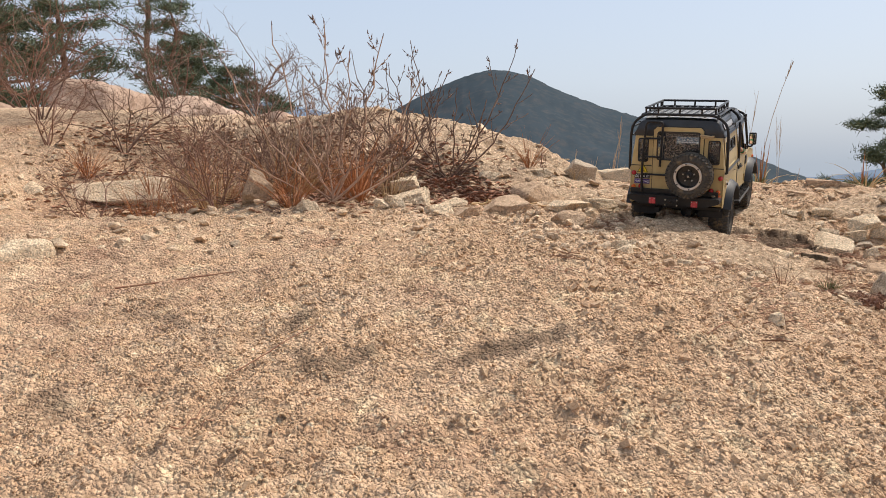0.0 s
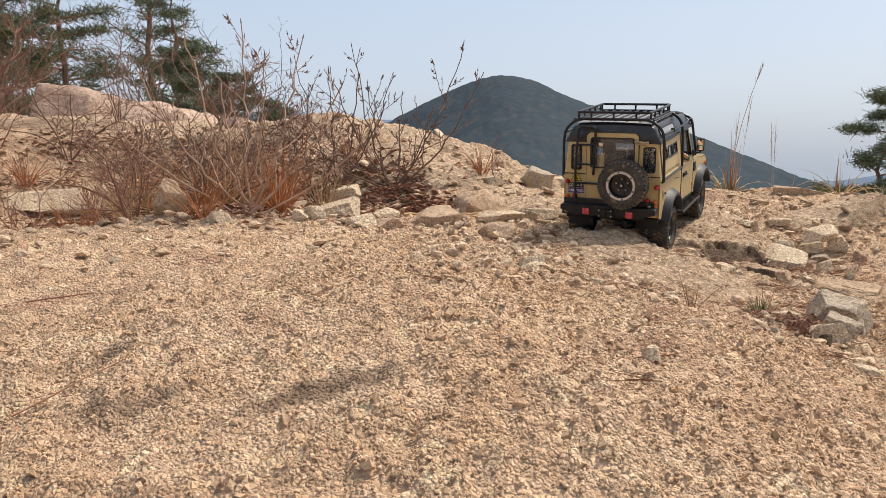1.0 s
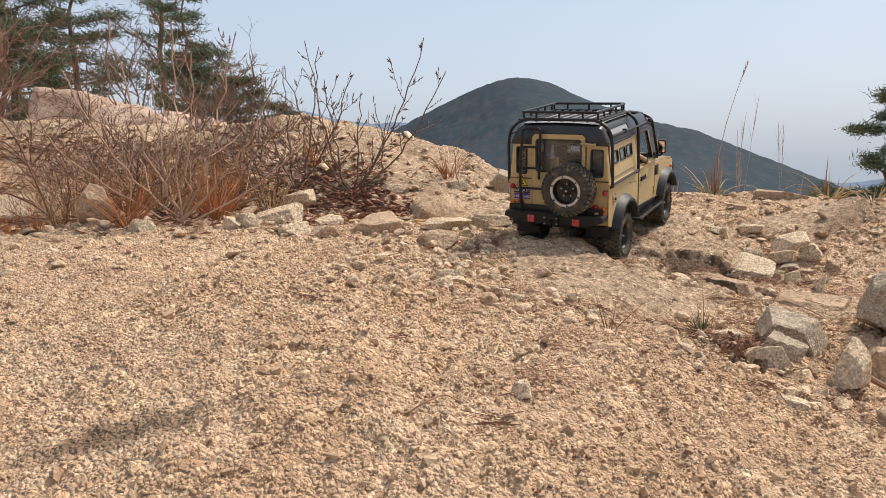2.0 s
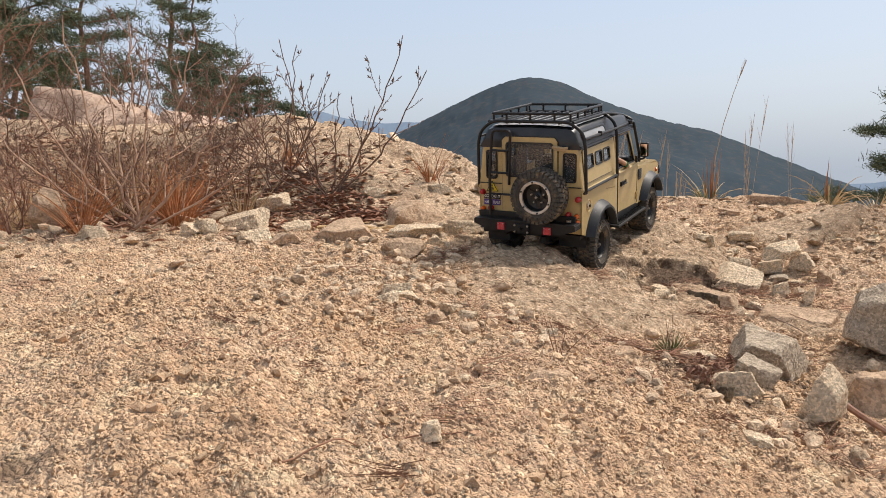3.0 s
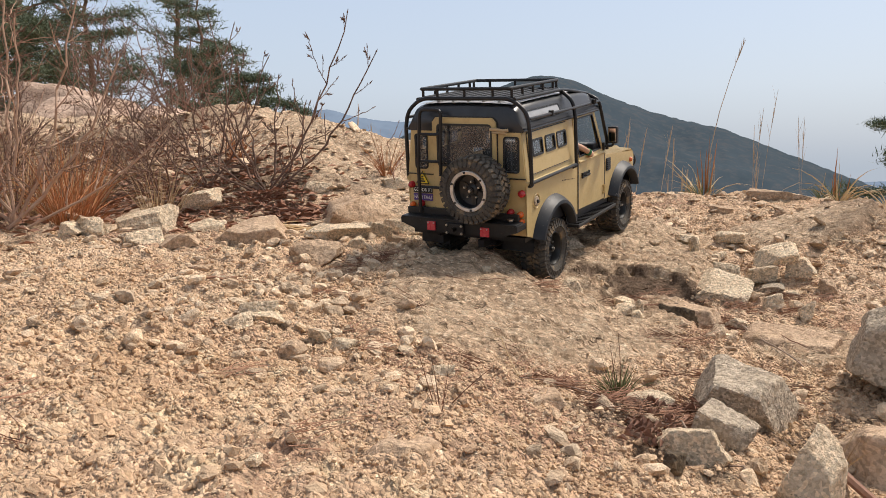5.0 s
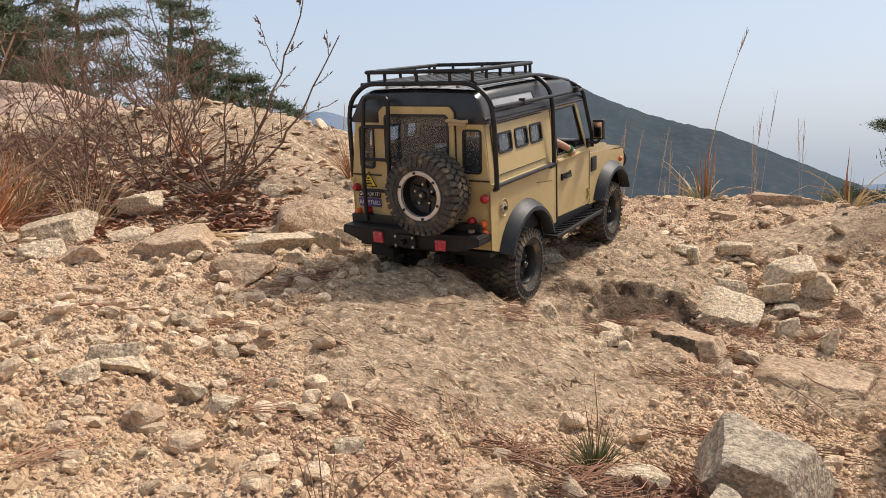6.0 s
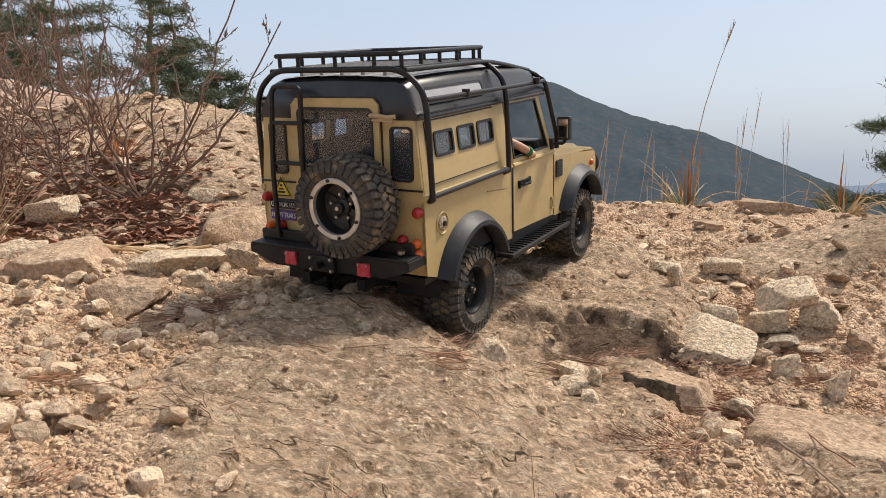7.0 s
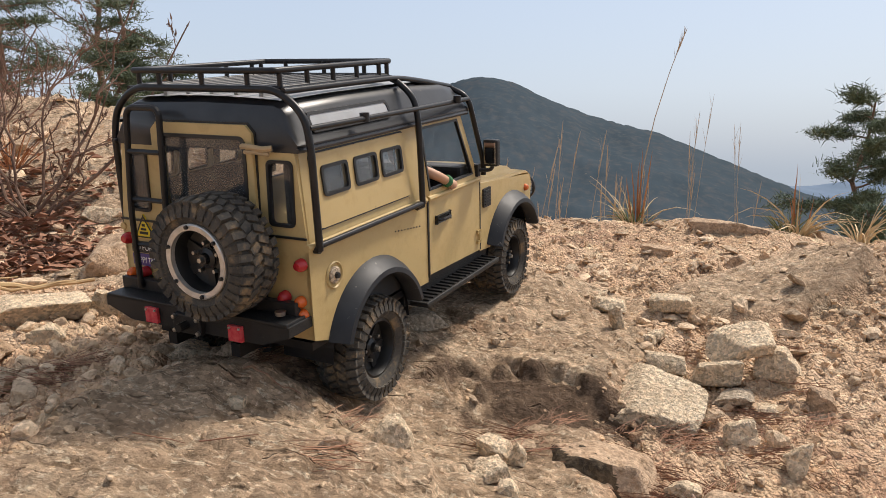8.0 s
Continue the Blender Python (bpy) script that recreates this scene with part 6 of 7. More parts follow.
shrub(-0.46, 1.88, 0.32, 1.1, 6, 29, M_REDBARK, "dense reddish bare shrub among stones", 3, 0.0024, up=0.04)
shrub(-0.30, 2.18, 0.34, 1.1, 6, 15, M_BARK, "twiggy brown bare shrub on leaf litter", 3, 0.0028, up=0.05)
shrub(-0.50, 2.25, 0.36, 1.0, 6, 16, M_BARK, "twiggy brown bare shrub on leaf litter", 3, 0.0028, up=0.06)
shrub(-0.66, 2.05, 0.32, 1.1, 7, 17, M_REDBARK, "dense reddish bare shrub on leaf litter", 3, 0.0025, up=0.04)
shrub(-0.80, 2.45, 0.38, 1.0, 6, 18, M_BARK, "grey bare shrub in front of boulders", 3, 0.0028, up=0.06)
shrub(-1.02, 2.50, 0.40, 0.9, 6, 19, M_BARK, "grey bare shrub in front of boulders", 3, 0.0030, up=0.07)
shrub(-1.22, 2.42, 0.34, 1.0, 6, 20, M_REDBARK, "reddish bare shrub in front of boulders", 3, 0.0026, up=0.05)
shrub(-1.40, 2.75, 0.56, 0.6, 4, 21, M_BARK, "tall grey bare shrub in front of boulders", 2, 0.0036, up=0.10, split=(2, 3))
shrub(-1.05, 2.95, 0.52, 0.6, 4, 22, M_BARK, "tall grey bare shrub in front of boulders", 2, 0.0034, up=0.10, split=(2, 3))
shrub(-0.62, 2.85, 0.42, 0.8, 5, 23, M_BARK, "thin grey bare shrub below the crest", 3, 0.0026, up=0.06)
shrub(-0.28, 2.55, 0.26, 1.0, 5, 24, M_REDBARK, "low reddish bare shrub on the bank", 2, 0.0022, up=0.05)
shrub(-0.95, 2.10, 0.30, 1.1, 6, 25, M_REDBARK, "dense reddish bare shrub on leaf litter", 3, 0.0024, up=0.04)
shrub(-0.48, 1.62, 0.28, 1.1, 6, 26, M_REDBARK, "dense reddish bare shrub among stones", 3, 0.0024, up=0.04)
for k, (x, y, h) in enumerate(((-2.2, 4.3, 0.95), (-2.9, 4.9, 1.1), (-1.5, 4.4, 0.8), (-3.7, 5.6, 1.2), (-1.0, 4.2, 0.62), (-1.9, 3.6, 0.8), (-4.6, 6.2, 1.3), (-2.5, 7.6, 1.4), (-3.6, 8.2, 1.5))):
    shrub(x, y, h, 0.8, 6, 200 + k, M_BARK if k % 3 else M_REDBARK, "tall bare brushwood behind the bank", 3, 0.006, up=0.08, buds_on=False)
shrub(-0.40, 1.78, 0.36, 0.8, 6, 30, M_BARK, "grey twiggy bare shrub among stones", 3, 0.0026, up=0.07)
shrub(-0.58, 1.96, 0.38, 0.8, 6, 31, M_REDBARK, "reddish bare shrub among dry grass", 3, 0.0025, up=0.07)
shrub(-0.16, 1.98, 0.30, 1.0, 6, 32, M_BARK, "twiggy brown bare shrub on leaf litter", 3, 0.0024, up=0.05)
shrub(0.275, 2.12, 0.24, 0.30, 2, 27, M_REDBARK, "thin bent reddish shoot above the stones", 1, 0.0020, up=0.2, split=(1, 2))


def tuft(x, y, name, label, blades, length, width, droop, flare, mat, seed, z=None, group=""):
    """A tuft of blades."""
    rng = random.Random(seed)
    V, F = [], []
    for k in range(blades):
        a = rng.uniform(0, 2 * math.pi)
        foot = Vector((math.cos(a), math.sin(a), 0)) * rng.random() * length * 0.10
        way = Vector((math.cos(a) * flare * rng.random(), math.sin(a) * flare * rng.random(), 1))
        add_blade(V, F, foot, way, length * rng.uniform(0.45, 1.0), width, droop * rng.uniform(0.3, 1.2), rng, 5)
    ob = joined(name, V, F, mat, None, label, "grass", group=group)
    ob.location = (x, y, (lie(x, y, True) if z is None else z) - 0.003)
    return ob


tuft(0.590, 1.150, "grass_tuft", "small green grass tuft beside fallen needles", 110, 0.040, 0.0011, 0.7, 0.9, M_GREEN, 31)
tuft(0.590, 1.150, "dry_grass", "dry straw stalks in the green tuft", 7, 0.080, 0.0008, 0.12, 0.35, M_LITTER, 32)
for k, (x, y, h, n) in enumerate(((-0.72, 2.34, 0.20, 70), (-0.58, 2.16, 0.18, 60), (-0.12, 2.28, 0.14, 40), (-0.30, 1.52, 0.15, 45), (-0.22, 1.75, 0.17, 50), (-0.45, 1.95, 0.18, 60), (-0.18, 1.62, 0.15, 60), (-0.36, 1.66, 0.16, 60), (-0.27, 1.85, 0.15, 50), (-0.62, 1.85, 0.16, 60), (-0.85, 2.28, 0.18, 60), (-1.05, 2.30, 0.18, 60))):
    tuft(x, y, "dry_grass", "rust-coloured dry grass under bare shrubs", n, h, 0.0022, 0.9, 0.9, M_RUST, 40 + k, group="dry grass on the bank")
for k, (x, y, h, n) in enumerate(((-0.33, 1.78, 0.24, 80), (-0.20, 1.70, 0.20, 70), (-0.52, 1.76, 0.22, 80), (-0.60, 2.02, 0.24, 80), (-0.40, 2.12, 0.22, 70), (-0.78, 2.04, 0.22, 80), (-0.13, 1.86, 0.16, 50))):
    tuft(x, y, "dry_grass", "tall rust-coloured dry grass between bare shrubs", n, h, 0.0022, 0.55, 0.75, M_RUST if k % 2 else M_STRAW, 240 + k, group="dry grass on the bank")
tuft(0.245, 2.205, "dry_grass", "rust-coloured dry tuft against the brown outcrop", 34, 0.13, 0.0020, 0.8, 0.8, M_RUST, 50, group="dry grass on the bank")
tuft(0.375, 2.20, "grass_tuft", "small dry tuft beside the grey boulder", 18, 0.06, 0.0012, 0.6, 0.8, M_STRAW, 51)
tuft(0.72, 1.02, "dry_grass", "thin dry stalks among broken stones", 14, 0.07, 0.0010, 0.4, 0.8, M_STRAW, 52)
tuft(0.44, 0.98, "dry_grass", "thin reddish stalks in the grit", 9, 0.05, 0.0008, 0.6, 0.9, M_LITTER, 53)

# curled straw grasses on the brink
for k, (x, y, h, n, mat, droop, flare, words) in enumerate((
        (1.030, 2.52, 0.165, 30, M_PALESTRAW, 2.6, 0.75, "curling straw grass clump on the brink"),
        (1.040, 2.53, 0.190, 5, M_RUST, 0.4, 0.14, "orange dry leaves in the straw clump"),
        (1.025, 2.52, 0.085, 60, M_GREEN, 0.9, 0.80, "greenish grass at the clump's foot"),
        (1.335, 2.44, 0.190, 34, M_PALESTRAW, 2.8, 0.90, "curling straw grass clump beside a slab"),
        (1.340, 2.45, 0.170, 6, M_RUST, 0.7, 0.20, "orange dry leaves in the straw clump"),
        (1.320, 2.46, 0.090, 50, M_GREEN, 0.9, 0.80, "greenish grass at the clump's foot"),
        (1.460, 2.44, 0.150, 26, M_PALESTRAW, 2.6, 0.80, "curling straw grass clump on the brink"))):
    tuft(x, y, "straw_grass", words, n, h, 0.0036 if mat is M_GREEN else 0.0062, droop, flare, mat, 60 + k, group="straw grass on the brink")


def plumes(x, y, count, top, spread, seed, label, r=0.0016, lean=None):
    """Tall dead grass stems with slim seed heads; top: the tips' height."""
    rng = random.Random(seed)
    plant = new("plume_grass")
    z0 = lie(x, y) - 0.02
    plant.location = (x, y, z0)
    tagged(plant, label, "grass", "plume grass beyond the brink")
    for k in range(count):
        V, F = [], []
        h = (top - z0) * (rng.uniform(0.72, 1.0) if lean is None else 1.0)
        foot = Vector((rng.uniform(-1, 1) * spread, rng.uniform(-1, 1) * spread * 0.6, 0))
        bend = Vector((rng.uniform(-0.06, 0.12) if lean is None else lean, rng.uniform(-0.05, 0.05), 0)) * h
        pts = [foot + Vector((0, 0, h * t)) + bend * t * t for t in (0, 0.2, 0.4, 0.6, 0.8, 0.9)]
        add_tube(V, F, pts, r, r * 0.5, 4)
        joined("stalk", V, F, M_PLUME, plant)
        V, F = [], []
        tip = [foot + Vector((0, 0, h * t)) + bend * t * t for t in (0.88, 0.92, 0.96, 1.0)]
        add_tube(V, F, [tip[0], tip[1]], r * 0.6, r * 1.5, 5)
        add_tube(V, F, [tip[1], tip[2], tip[3]], r * 1.5, r * 0.4, 5)
        for j in range(6):
            t = rng.uniform(0.86, 0.97)
            add_blade(V, F, foot + Vector((0, 0, h * t)) + bend * t * t, Vector((rng.uniform(-0.22, 0.22), rng.uniform(-0.22, 0.22), 1)), h * 0.05, r * 1.4, 0.25, rng, 2)
        joined("seed_head", V, F, M_PLUME, plant)
    return plant


plumes(1.040, 2.54, 1, 0.535, 0.01, 71, "single tall plume grass stalk on the brink", 0.0014, 0.19)
plumes(1.060, 2.54, 2, 0.27, 0.04, 72, "plume grass stalks in the straw clump", 0.0011)
plumes(2.62, 7.0, 5, 0.95, 0.10, 73, "tall plume grass stalks beyond the brink", 0.0024)
plumes(3.08, 7.1, 4, 0.74, 0.10, 74, "tall plume grass stalks beyond the brink", 0.0024)
plumes(1.50, 7.6, 10, 0.80, 0.42, 75, "faded plume grass beyond the brink", 0.0036)
plumes(1.85, 7.2, 7, 0.74, 0.28, 76, "faded plume grass beyond the brink", 0.0036)
plumes(1.15, 7.4, 6, 0.48, 0.40, 77, "faded plume grass beyond the brink", 0.0036)
plumes(-0.60, 5.4, 16, 0.66, 0.32, 78, "straw plume grass on the bank's crest", 0.0026)
plumes(-0.25, 5.2, 8, 0.48, 0.25, 79, "straw plume grass on the bank's crest", 0.0026)


# pines
def pine(x, y, top, label, seed, girth=0.10, crown=1.6, bare=0.35, z=None, tufts=26, leaf=0.16, limbs=16, lean=(0, 0), needle=0.010):
    """A pine: a tapered, crooked trunk, limbs in tiers, and tufts of needles on their twigs."""
    rng = random.Random(seed)
    z0 = (lie(x, y) if z is None else z) - 0.05
    h = top - z0
    tree = new("pine_tree")
    tree.location = (x, y, z0)
    tagged(tree, label, "tree", "pines round the hilltop")
    V, F = [], []
    pts = []
    for i in range(9):
        t = i / 8
        pts.append(Vector((lean[0] * t * h + rng.gauss(0, 0.02) * h * (t > 0), lean[1] * t * h + rng.gauss(0, 0.02) * h * (t > 0), h * t)))
    add_tube(V, F, pts, girth, girth * 0.15, 8)
    LV, LF = [], []
    ends = []
    for k in range(limbs):
        t = bare + (1 - bare) * (k + rng.random()) / limbs
        i = min(7, int(t * 8))
        p = pts[i].lerp(pts[i + 1], t * 8 - i)
        a = k * 2.4 + rng.uniform(-0.5, 0.5)
        long = crown * (1.08 - t) ** 0.6 * rng.uniform(0.55, 1.0)
        d = Vector((math.cos(a), math.sin(a), rng.uniform(-0.05, 0.35)))
        q, line = p.copy(), [p.copy()]
        for j in range(5):
            d = (d + Vector((rng.gauss(0, 0.12), rng.gauss(0, 0.12), rng.gauss(0.03, 0.10)))).normalized()
            q = q + d * long / 5
            line.append(q.copy())
            if j >= 1:
                for s in range(2):
                    e = (d + Vector((rng.gauss(0, 0.7), rng.gauss(0, 0.7), rng.gauss(0.15, 0.35)))).normalized()
                    tip = q + e * long * rng.uniform(0.10, 0.30)
                    add_tube(LV, LF, [q, q.lerp(tip, 0.5) + Vector((0, 0, 0.01)), tip], girth * 0.10, girth * 0.04, 4)
                    ends += [tip, q.lerp(tip, 0.55)]
        add_tube(LV, LF, line, girth * 0.30 * (1.1 - t * 0.6), girth * 0.07, 5)
        ends.append(q)
    n = len(V)
    V += LV
    F += [tuple(i + n for i in f) for f in LF]
    joined("trunk", V, F, M_TRUNK, tree)
    V, F = [], []
    for e in ends:
        for b in range(int(tufts * 1.4)):
            way = Vector((rng.gauss(0, 1), rng.gauss(0, 1), rng.gauss(0.45, 0.7))).normalized()
            f0 = e + Vector((rng.gauss(0, 1), rng.gauss(0, 1), rng.gauss(0, 0.35))) * leaf * 0.6
            side = way.cross(Vector((rng.gauss(0, 1), rng.gauss(0, 1), rng.gauss(0, 1)))).normalized() * needle * 0.7
            L = leaf * 0.8 * rng.uniform(0.6, 1.1)
            i = len(V)
            V += [tuple(f0 - side), tuple(f0 + side), tuple(f0 + way * L)]
            F.append((i, i + 1, i + 2))
    joined("crown", V, F, M_NEEDLE, tree)
    return tree


pine(-11.3, 20.5, 8.2, "tall dark pine behind the boulders", 81, 0.16, 2.6, 0.22, 0.3, 26, 0.26, 32, needle=0.020)
pine(-13.6, 22.0, 9.0, "tall dark pine behind the boulders", 82, 0.18, 3.0, 0.20, 0.3, 26, 0.28, 34, needle=0.022)
pine(-8.3, 22.5, 6.9, "open-crowned pine with visible trunk behind the shrubs", 83, 0.13, 2.0, 0.34, 0.2, 9, 0.24, 18, needle=0.018)
pine(-6.6, 20.0, 4.6, "slender pine behind the shrubs", 84, 0.10, 1.7, 0.25, 0.0, 15, 0.22, 20, needle=0.018)
pine(-5.0, 15.5, 2.45, "low bushy pine behind the crest", 85, 0.08, 1.25, 0.10, -0.2, 26, 0.18, 22, needle=0.014)
pine(-4.0, 15.0, 1.9, "low bushy pine behind the crest", 86, 0.07, 1.15, 0.08, -0.4, 26, 0.17, 20, needle=0.014)
pine(-3.0, 14.6, 1.35, "low bushy pine behind the crest", 87, 0.06, 1.0, 0.05, -0.7, 24, 0.16, 18, needle=0.013)
pine(-2.0, 13.2, 0.45, "small pine sapling below the crest", 88, 0.04, 0.7, 0.05, -1.0, 20, 0.14, 12, needle=0.012)
pine(-9.6, 17.0, 3.6, "bushy dark pine behind the boulders", 89, 0.10, 1.9, 0.10, 0.2, 24, 0.22, 24, needle=0.018)
pine(-12.5, 19.5, 8.6, "tall dense dark pine behind the boulders", 95, 0.17, 2.6, 0.15, 0.3, 34, 0.26, 40, needle=0.022)
pine(-16.5, 22.5, 8.0, "tall dark pine behind the boulders", 90, 0.16, 2.8, 0.2, 0.3, 24, 0.28, 26, needle=0.022)
pine(-9.0, 19.0, 5.2, "dark pine between its taller neighbours", 93, 0.12, 2.0, 0.12, 0.1, 22, 0.24, 24, needle=0.018)
pine(-12.2, 18.0, 4.6, "bushy dark pine behind the boulders", 94, 0.12, 2.2, 0.10, 0.2, 22, 0.24, 24, needle=0.018)
pine(3.12, 5.35, 0.66, "small green pine below the brink", 91, 0.035, 0.66, 0.25, -1.1, 50, 0.060, 26, needle=0.0040)
pine(2.70, 4.60, 0.08, "pine sapling below the brink", 92, 0.02, 0.30, 0.3, -0.6, 24, 0.06, 12, needle=0.0036)


# ---- litter ----
def strew(name, label, mat, count, patches, seed, long, wide, category, leaf=False):
    """Fallen needles or leaves, in patches (x, y, radius)."""
    rng = random.Random(seed)
    V, F = [], []
    spots = []
    slant = []
    for k in range(count):
        if k % 16 == 0 or leaf:
            cx, cy, r = patches[(k if leaf else k // 16) % len(patches)]
            bx, by, turn = rng.gauss(cx, r * 0.55), rng.gauss(cy, r * 0.45), rng.uniform(0, math.pi)
        spots.append((bx, by) if leaf else (rng.gauss(bx, 0.007), rng.gauss(by, 0.006)))
        slant.append(rng.uniform(0, math.pi) if leaf else rng.gauss(turn, 0.32))
    ground_at = height(np.array([p[0] for p in spots]), np.array([p[1] for p in spots]))
    for k in range(count):
        x, y = spots[k]
        z = float(ground_at[k]) + rng.uniform(0.001, 0.007)
        a = slant[k]
        d = Vector((math.cos(a), math.sin(a), rng.uniform(-0.15, 0.2)))
        L = long * rng.uniform(0.5, 1.0)
        if leaf:
            s = Vector((-d.y, d.x, rng.uniform(-0.5, 0.5))).normalized() * wide * rng.uniform(0.6, 1.0)
            p, m = Vector((x, y, z)), Vector((0, 0, rng.uniform(0.001, 0.006)))
            i = len(V)
            V += [tuple(p), tuple(p + d * L * 0.5 + s + m), tuple(p + d * L), tuple(p + d * L * 0.5 - s + m), tuple(p + d * L * 0.5)]
            F += [(i, i + 1, i + 4), (i + 1, i + 2, i + 4), (i + 2, i + 3, i + 4), (i + 3, i, i + 4)]
        else:
            p = Vector((x, y, z))
            bow = Vector((-d.y, d.x, 0.3)) * L * rng.uniform(-0.12, 0.12)
            add_tube(V, F, [p, p + d * L * 0.5 + bow, p + d * L], wide, wide * 0.6, 3)
    return joined(name, V, F, mat, None, label, category, "stuff")


strew("needle_litter", "fallen rust-brown pine needles on the grit", M_LITTER, 2100, [(0.60, 1.085, 0.05), (0.625, 1.06, 0.03), (0.77, 1.46, 0.04), (0.80, 1.52, 0.05), (0.74, 1.20, 0.06), (0.57, 1.10, 0.05), (0.53, 1.12, 0.05), (0.33, 1.45, 0.03), (0.95, 1.42, 0.08), (0.90, 1.55, 0.07), (0.66, 0.90, 0.05), (0.665, 1.50, 0.03), (0.80, 1.44, 0.04), (0.70, 1.35, 0.05), (0.68, 1.16, 0.05)], 101, 0.038, 0.00034, "litter")
strew("needle_litter", "single fallen pine needles over the hilltop", M_LITTER, 420, [(0.55, 1.30, 0.30), (0.30, 1.20, 0.25), (0.85, 1.50, 0.30), (0.25, 0.85, 0.25)], 105, 0.036, 0.00036, "litter")
strew("leaf_litter", "dead brown leaves under the bare shrubs", M_LEAF, 6200, [(-0.70, 2.55, 0.2), (-1.02, 2.62, 0.22), (-0.42, 2.48, 0.15), (-0.05, 2.16, 0.16), (-0.30, 2.25, 0.2), (-0.50, 2.32, 0.2), (-0.22, 2.10, 0.16), (-0.15, 2.00, 0.14), (-0.35, 2.05, 0.18), (-0.55, 2.10, 0.2), (-0.30, 1.62, 0.14), (-0.75, 2.15, 0.2), (0.02, 2.02, 0.10), (-0.95, 2.25, 0.2), (0.10, 1.92, 0.07), (-0.05, 1.75, 0.10)], 102, 0.030, 0.006, "litter", leaf=True)
strew("twig_litter", "dry twigs under the bare shrubs", M_BARK, 1000, [(-0.05, 2.12, 0.16), (-0.28, 2.22, 0.2), (-0.48, 2.25, 0.2), (-0.15, 2.00, 0.16), (-0.40, 2.02, 0.2), (-0.30, 1.65, 0.16), (0.02, 1.98, 0.14), (-0.65, 2.1, 0.2)], 103, 0.085, 0.0009, "litter")
strew("leaf_litter", "dark dead leaves caught between broken stones", M_REDBARK, 170, [(0.600, 1.050, 0.022), (0.615, 1.085, 0.02), (0.590, 1.020, 0.018), (0.64, 1.10, 0.015)], 106, 0.012, 0.0026, "litter", leaf=True)
strew("twig_litter", "thin dry twigs among the broken stones", M_BARK, 20, [(0.58, 1.09, 0.08)], 104, 0.045, 0.0008, "litter")


def stick(a, b, r, label, mat=M_WOOD, seed=1, lift=0.005, straight=False):
    """A fallen stick between two places on the ground."""
    rng = random.Random(seed)
    V, F, pts = [], [], []
    far = math.hypot(b[0] - a[0], b[1] - a[1])
    for i in range(8):
        t = i / 7
        x, y = a[0] + (b[0] - a[0]) * t + rng.gauss(0, 0.012) * far, a[1] + (b[1] - a[1]) * t + rng.gauss(0, 0.012) * far
        at = lie(x, y, True) if not straight else lie(*a, True) * (1 - t) + lie(*b, True) * t
        pts.append(Vector((x, y, at + lift + r + (0 if straight else rng.gauss(0, 0.001)))))
    add_tube(V, F, pts, r, r * 0.55, 7)
    mid = pts[4]
    if r > 0.002:
        add_tube(V, F, [mid, mid + Vector((0.02, 0.012, 0.006)), mid + Vector((0.034, 0.026, 0.006))], r * 0.5, r * 0.25, 5)
    return joined("stick", V, F, mat, None, label, "stick", group="fallen sticks")


stick((0.785, 1.430), (0.800, 1.265), 0.0013, "weathered stick lying across broken stones", seed=1, lift=0.010, straight=True)
stick((0.815, 1.425), (0.812, 1.300), 0.0009, "thin rust-red dry twig on the grit", M_LITTER, seed=14, lift=0.010, straight=True)
stick((0.64, 1.075), (0.50, 1.13), 0.0010, "dark dead stick among needles", seed=2)
stick((0.60, 1.07), (0.66, 0.98), 0.0011, "dark dead stick among needles", seed=3)
stick((-0.42, 1.98), (-0.05, 2.02), 0.0034, "pale fallen branch under the shrubs", seed=4, lift=0.010)
stick((0.10, 1.72), (0.22, 1.80), 0.0040, "yellow broken stick beside the outcrop", M_STRAW, seed=5)
stick((0.06, 1.70), (0.17, 1.75), 0.0028, "thin broken stick beside the outcrop", M_STRAW, seed=6)
stick((0.20, 1.62), (0.28, 1.66), 0.0016, "thin straw-coloured twig on the grit", M_STRAW, seed=7, lift=0.003)
stick((-0.20, 0.66), (-0.13, 0.74), 0.0008, "thin dry twig on the grit", M_LITTER, seed=8, lift=0.003, straight=True)
stick((-0.42, 0.96), (-0.27, 1.03), 0.0013, "thin dry twig on the grit", M_LITTER, seed=9, lift=0.003, straight=True)
stick((0.425, 1.360), (0.455, 1.362), 0.0005, "red pine needle on the bare rock", M_LITTER, seed=10, lift=0.003, straight=True)
stick((0.465, 1.358), (0.498, 1.366), 0.0005, "red pine needle on the bare rock", M_LITTER, seed=11, lift=0.003, straight=True)
stick((0.17, 1.27), (0.25, 1.30), 0.0012, "thin dry twig on the grit", M_LITTER, seed=12, lift=0.002)
stick((0.50, 1.13), (0.475, 1.22), 0.0005, "curled straw stem on the bare rock", M_STRAW, seed=13, lift=0.006)
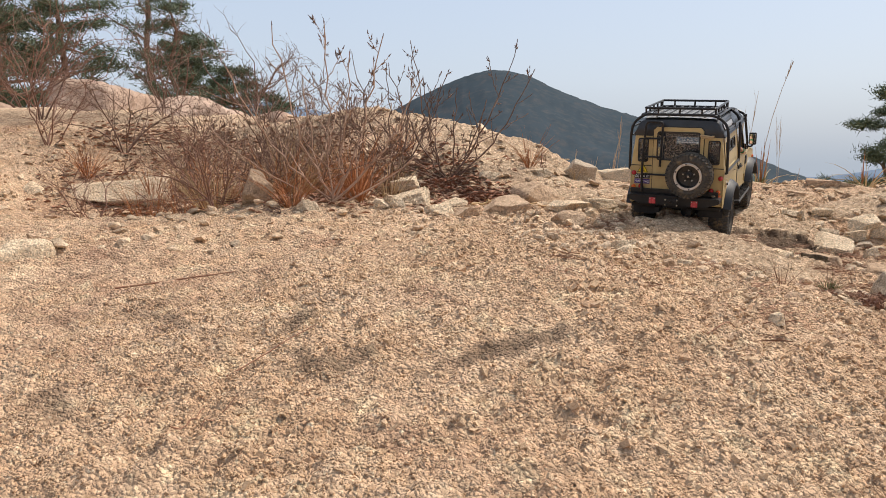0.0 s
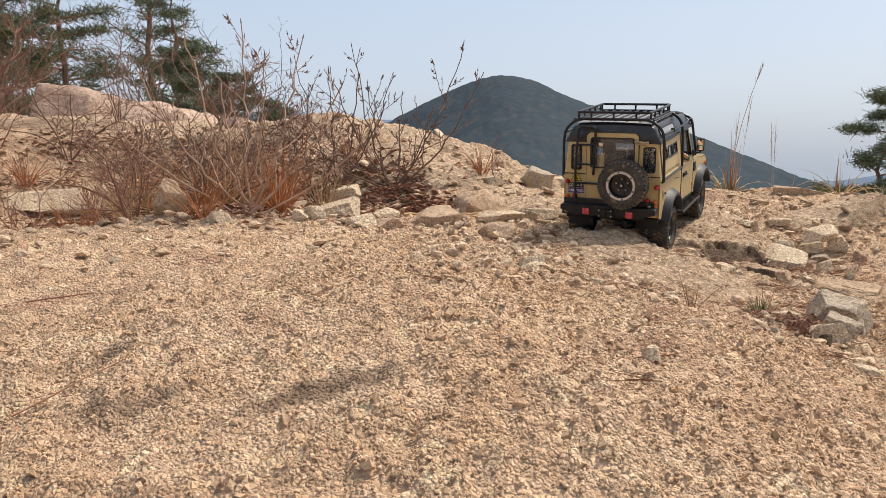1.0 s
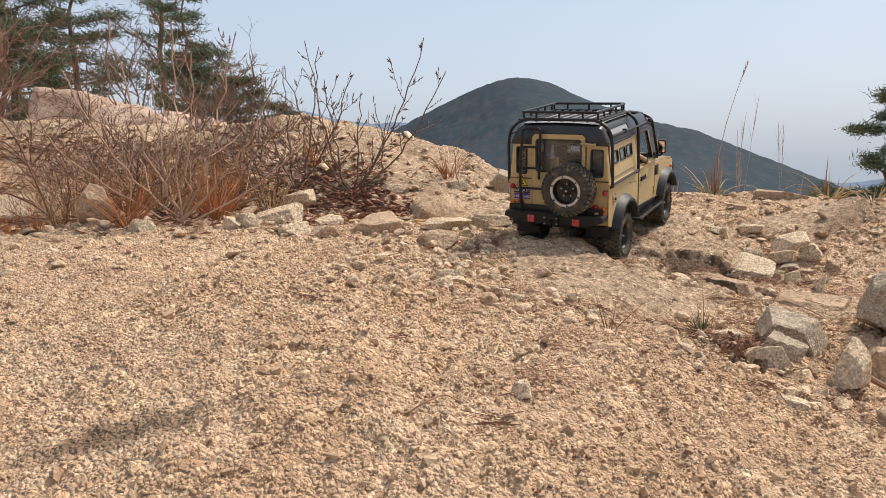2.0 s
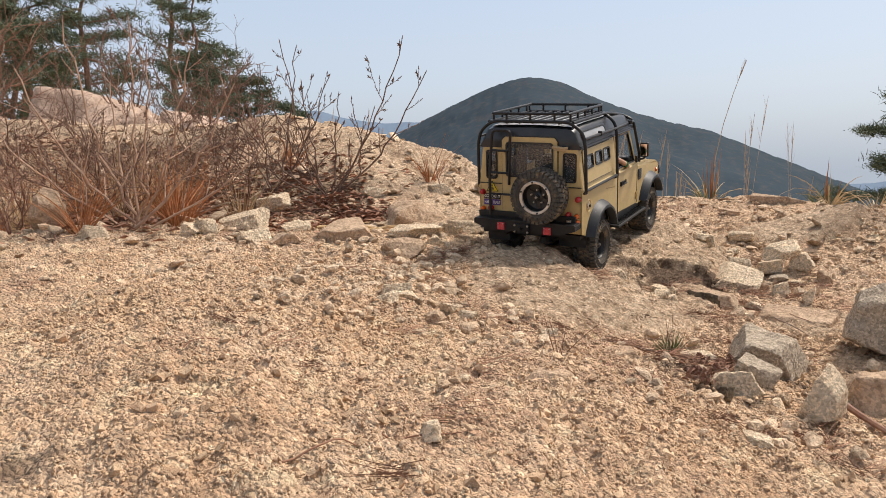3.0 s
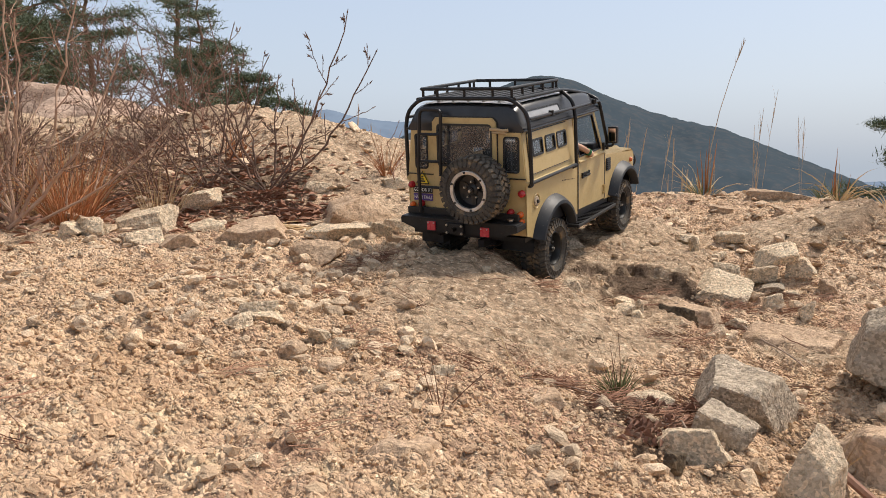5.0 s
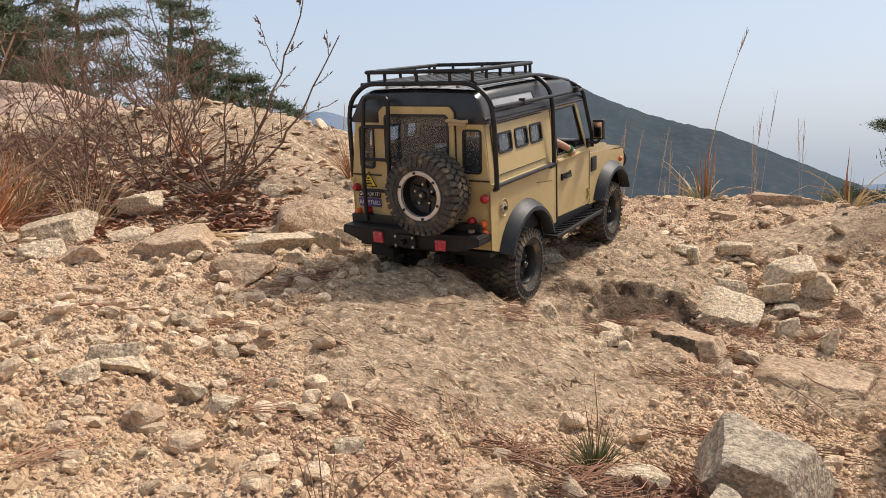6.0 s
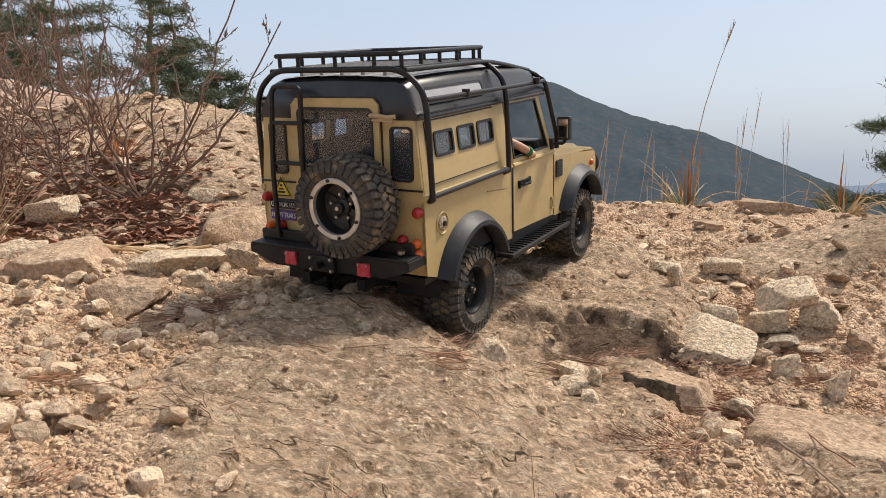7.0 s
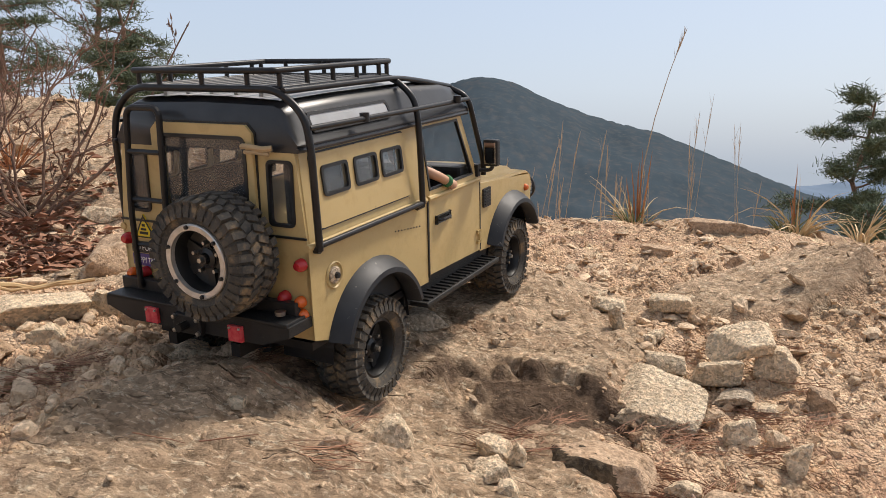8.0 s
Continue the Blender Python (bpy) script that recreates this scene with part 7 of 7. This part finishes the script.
for n, (a, b, r) in enumerate((((-0.212, 0.552), (-0.205, 0.615), 0.0007), ((-0.200, 0.560), (-0.175, 0.610), 0.0006), ((0.118, 0.818), (0.175, 0.880), 0.0007), ((0.300, 0.735), (0.352, 0.742), 0.0007), ((0.245, 0.690), (0.290, 0.728), 0.0008), ((0.470, 1.452), (0.510, 1.448), 0.0006))):
    stick(a, b, r, "thin rust-red dry twig on the grit", M_LITTER, seed=30 + n, lift=0.002)


def bark_strip(x, y, long, wide, turn, seed):
    """A curled strip of fallen bark."""
    rng = random.Random(seed)
    V, F = [], []
    for layer in (0.0, 0.0012):
        for i in range(9):
            t = i / 8 - 0.5
            w = wide * (1 - (2 * t) ** 4 * 0.6) * rng.uniform(0.85, 1.1)
            for j in range(5):
                u = j / 4 - 0.5
                V.append((t * long, u * w, 0.35 * wide * (1 - (2 * u) ** 2) - layer + 0.12 * long * (t * t)))
    for i in range(8):
        for j in range(4):
            a = i * 5 + j
            F += [(a, a + 1, a + 6, a + 5), (a + 45, a + 50, a + 51, a + 46)]
    rim = [j for j in range(5)] + [i * 5 + 4 for i in range(1, 9)] + [40 + j for j in range(3, -1, -1)] + [i * 5 for i in range(7, 0, -1)]
    for a, b in zip(rim, rim[1:] + rim[:1]):
        F.append((a, a + 45, b + 45, b))
    ob = joined("bark_strip", V, F, M_BARK, None, "curled dark brown strip of fallen bark", "bark", group="fallen bark strips")
    ob.matrix_world = pose(x, y, lie(x, y, True) + 0.003, rng.uniform(-10, 10), rng.uniform(-8, 8), turn)
    return ob


bark_strip(0.590, 1.046, 0.034, 0.008, -62, 2)
bark_strip(0.580, 1.030, 0.024, 0.007, -40, 3)
stick((0.728, 1.022), (0.735, 0.885), 0.0036, "broken red-brown branch wedged under a stone", M_REDBARK, seed=15, lift=0.006, straight=True)

# a charred lump of wood against the pale stone
v, f = stone_verts((0.021, 0.016, 0.017), 771, 3, "block")
lump = mesh_object("charred_wood", v.tolist(), f.tolist(), M_DARK)
lump.matrix_world = pose(0.598, 0.978, lie(0.598, 0.978, True) + 0.005, 4, 6, 20)
tagged(lump, "small black charred lump of cracked wood", "charcoal")
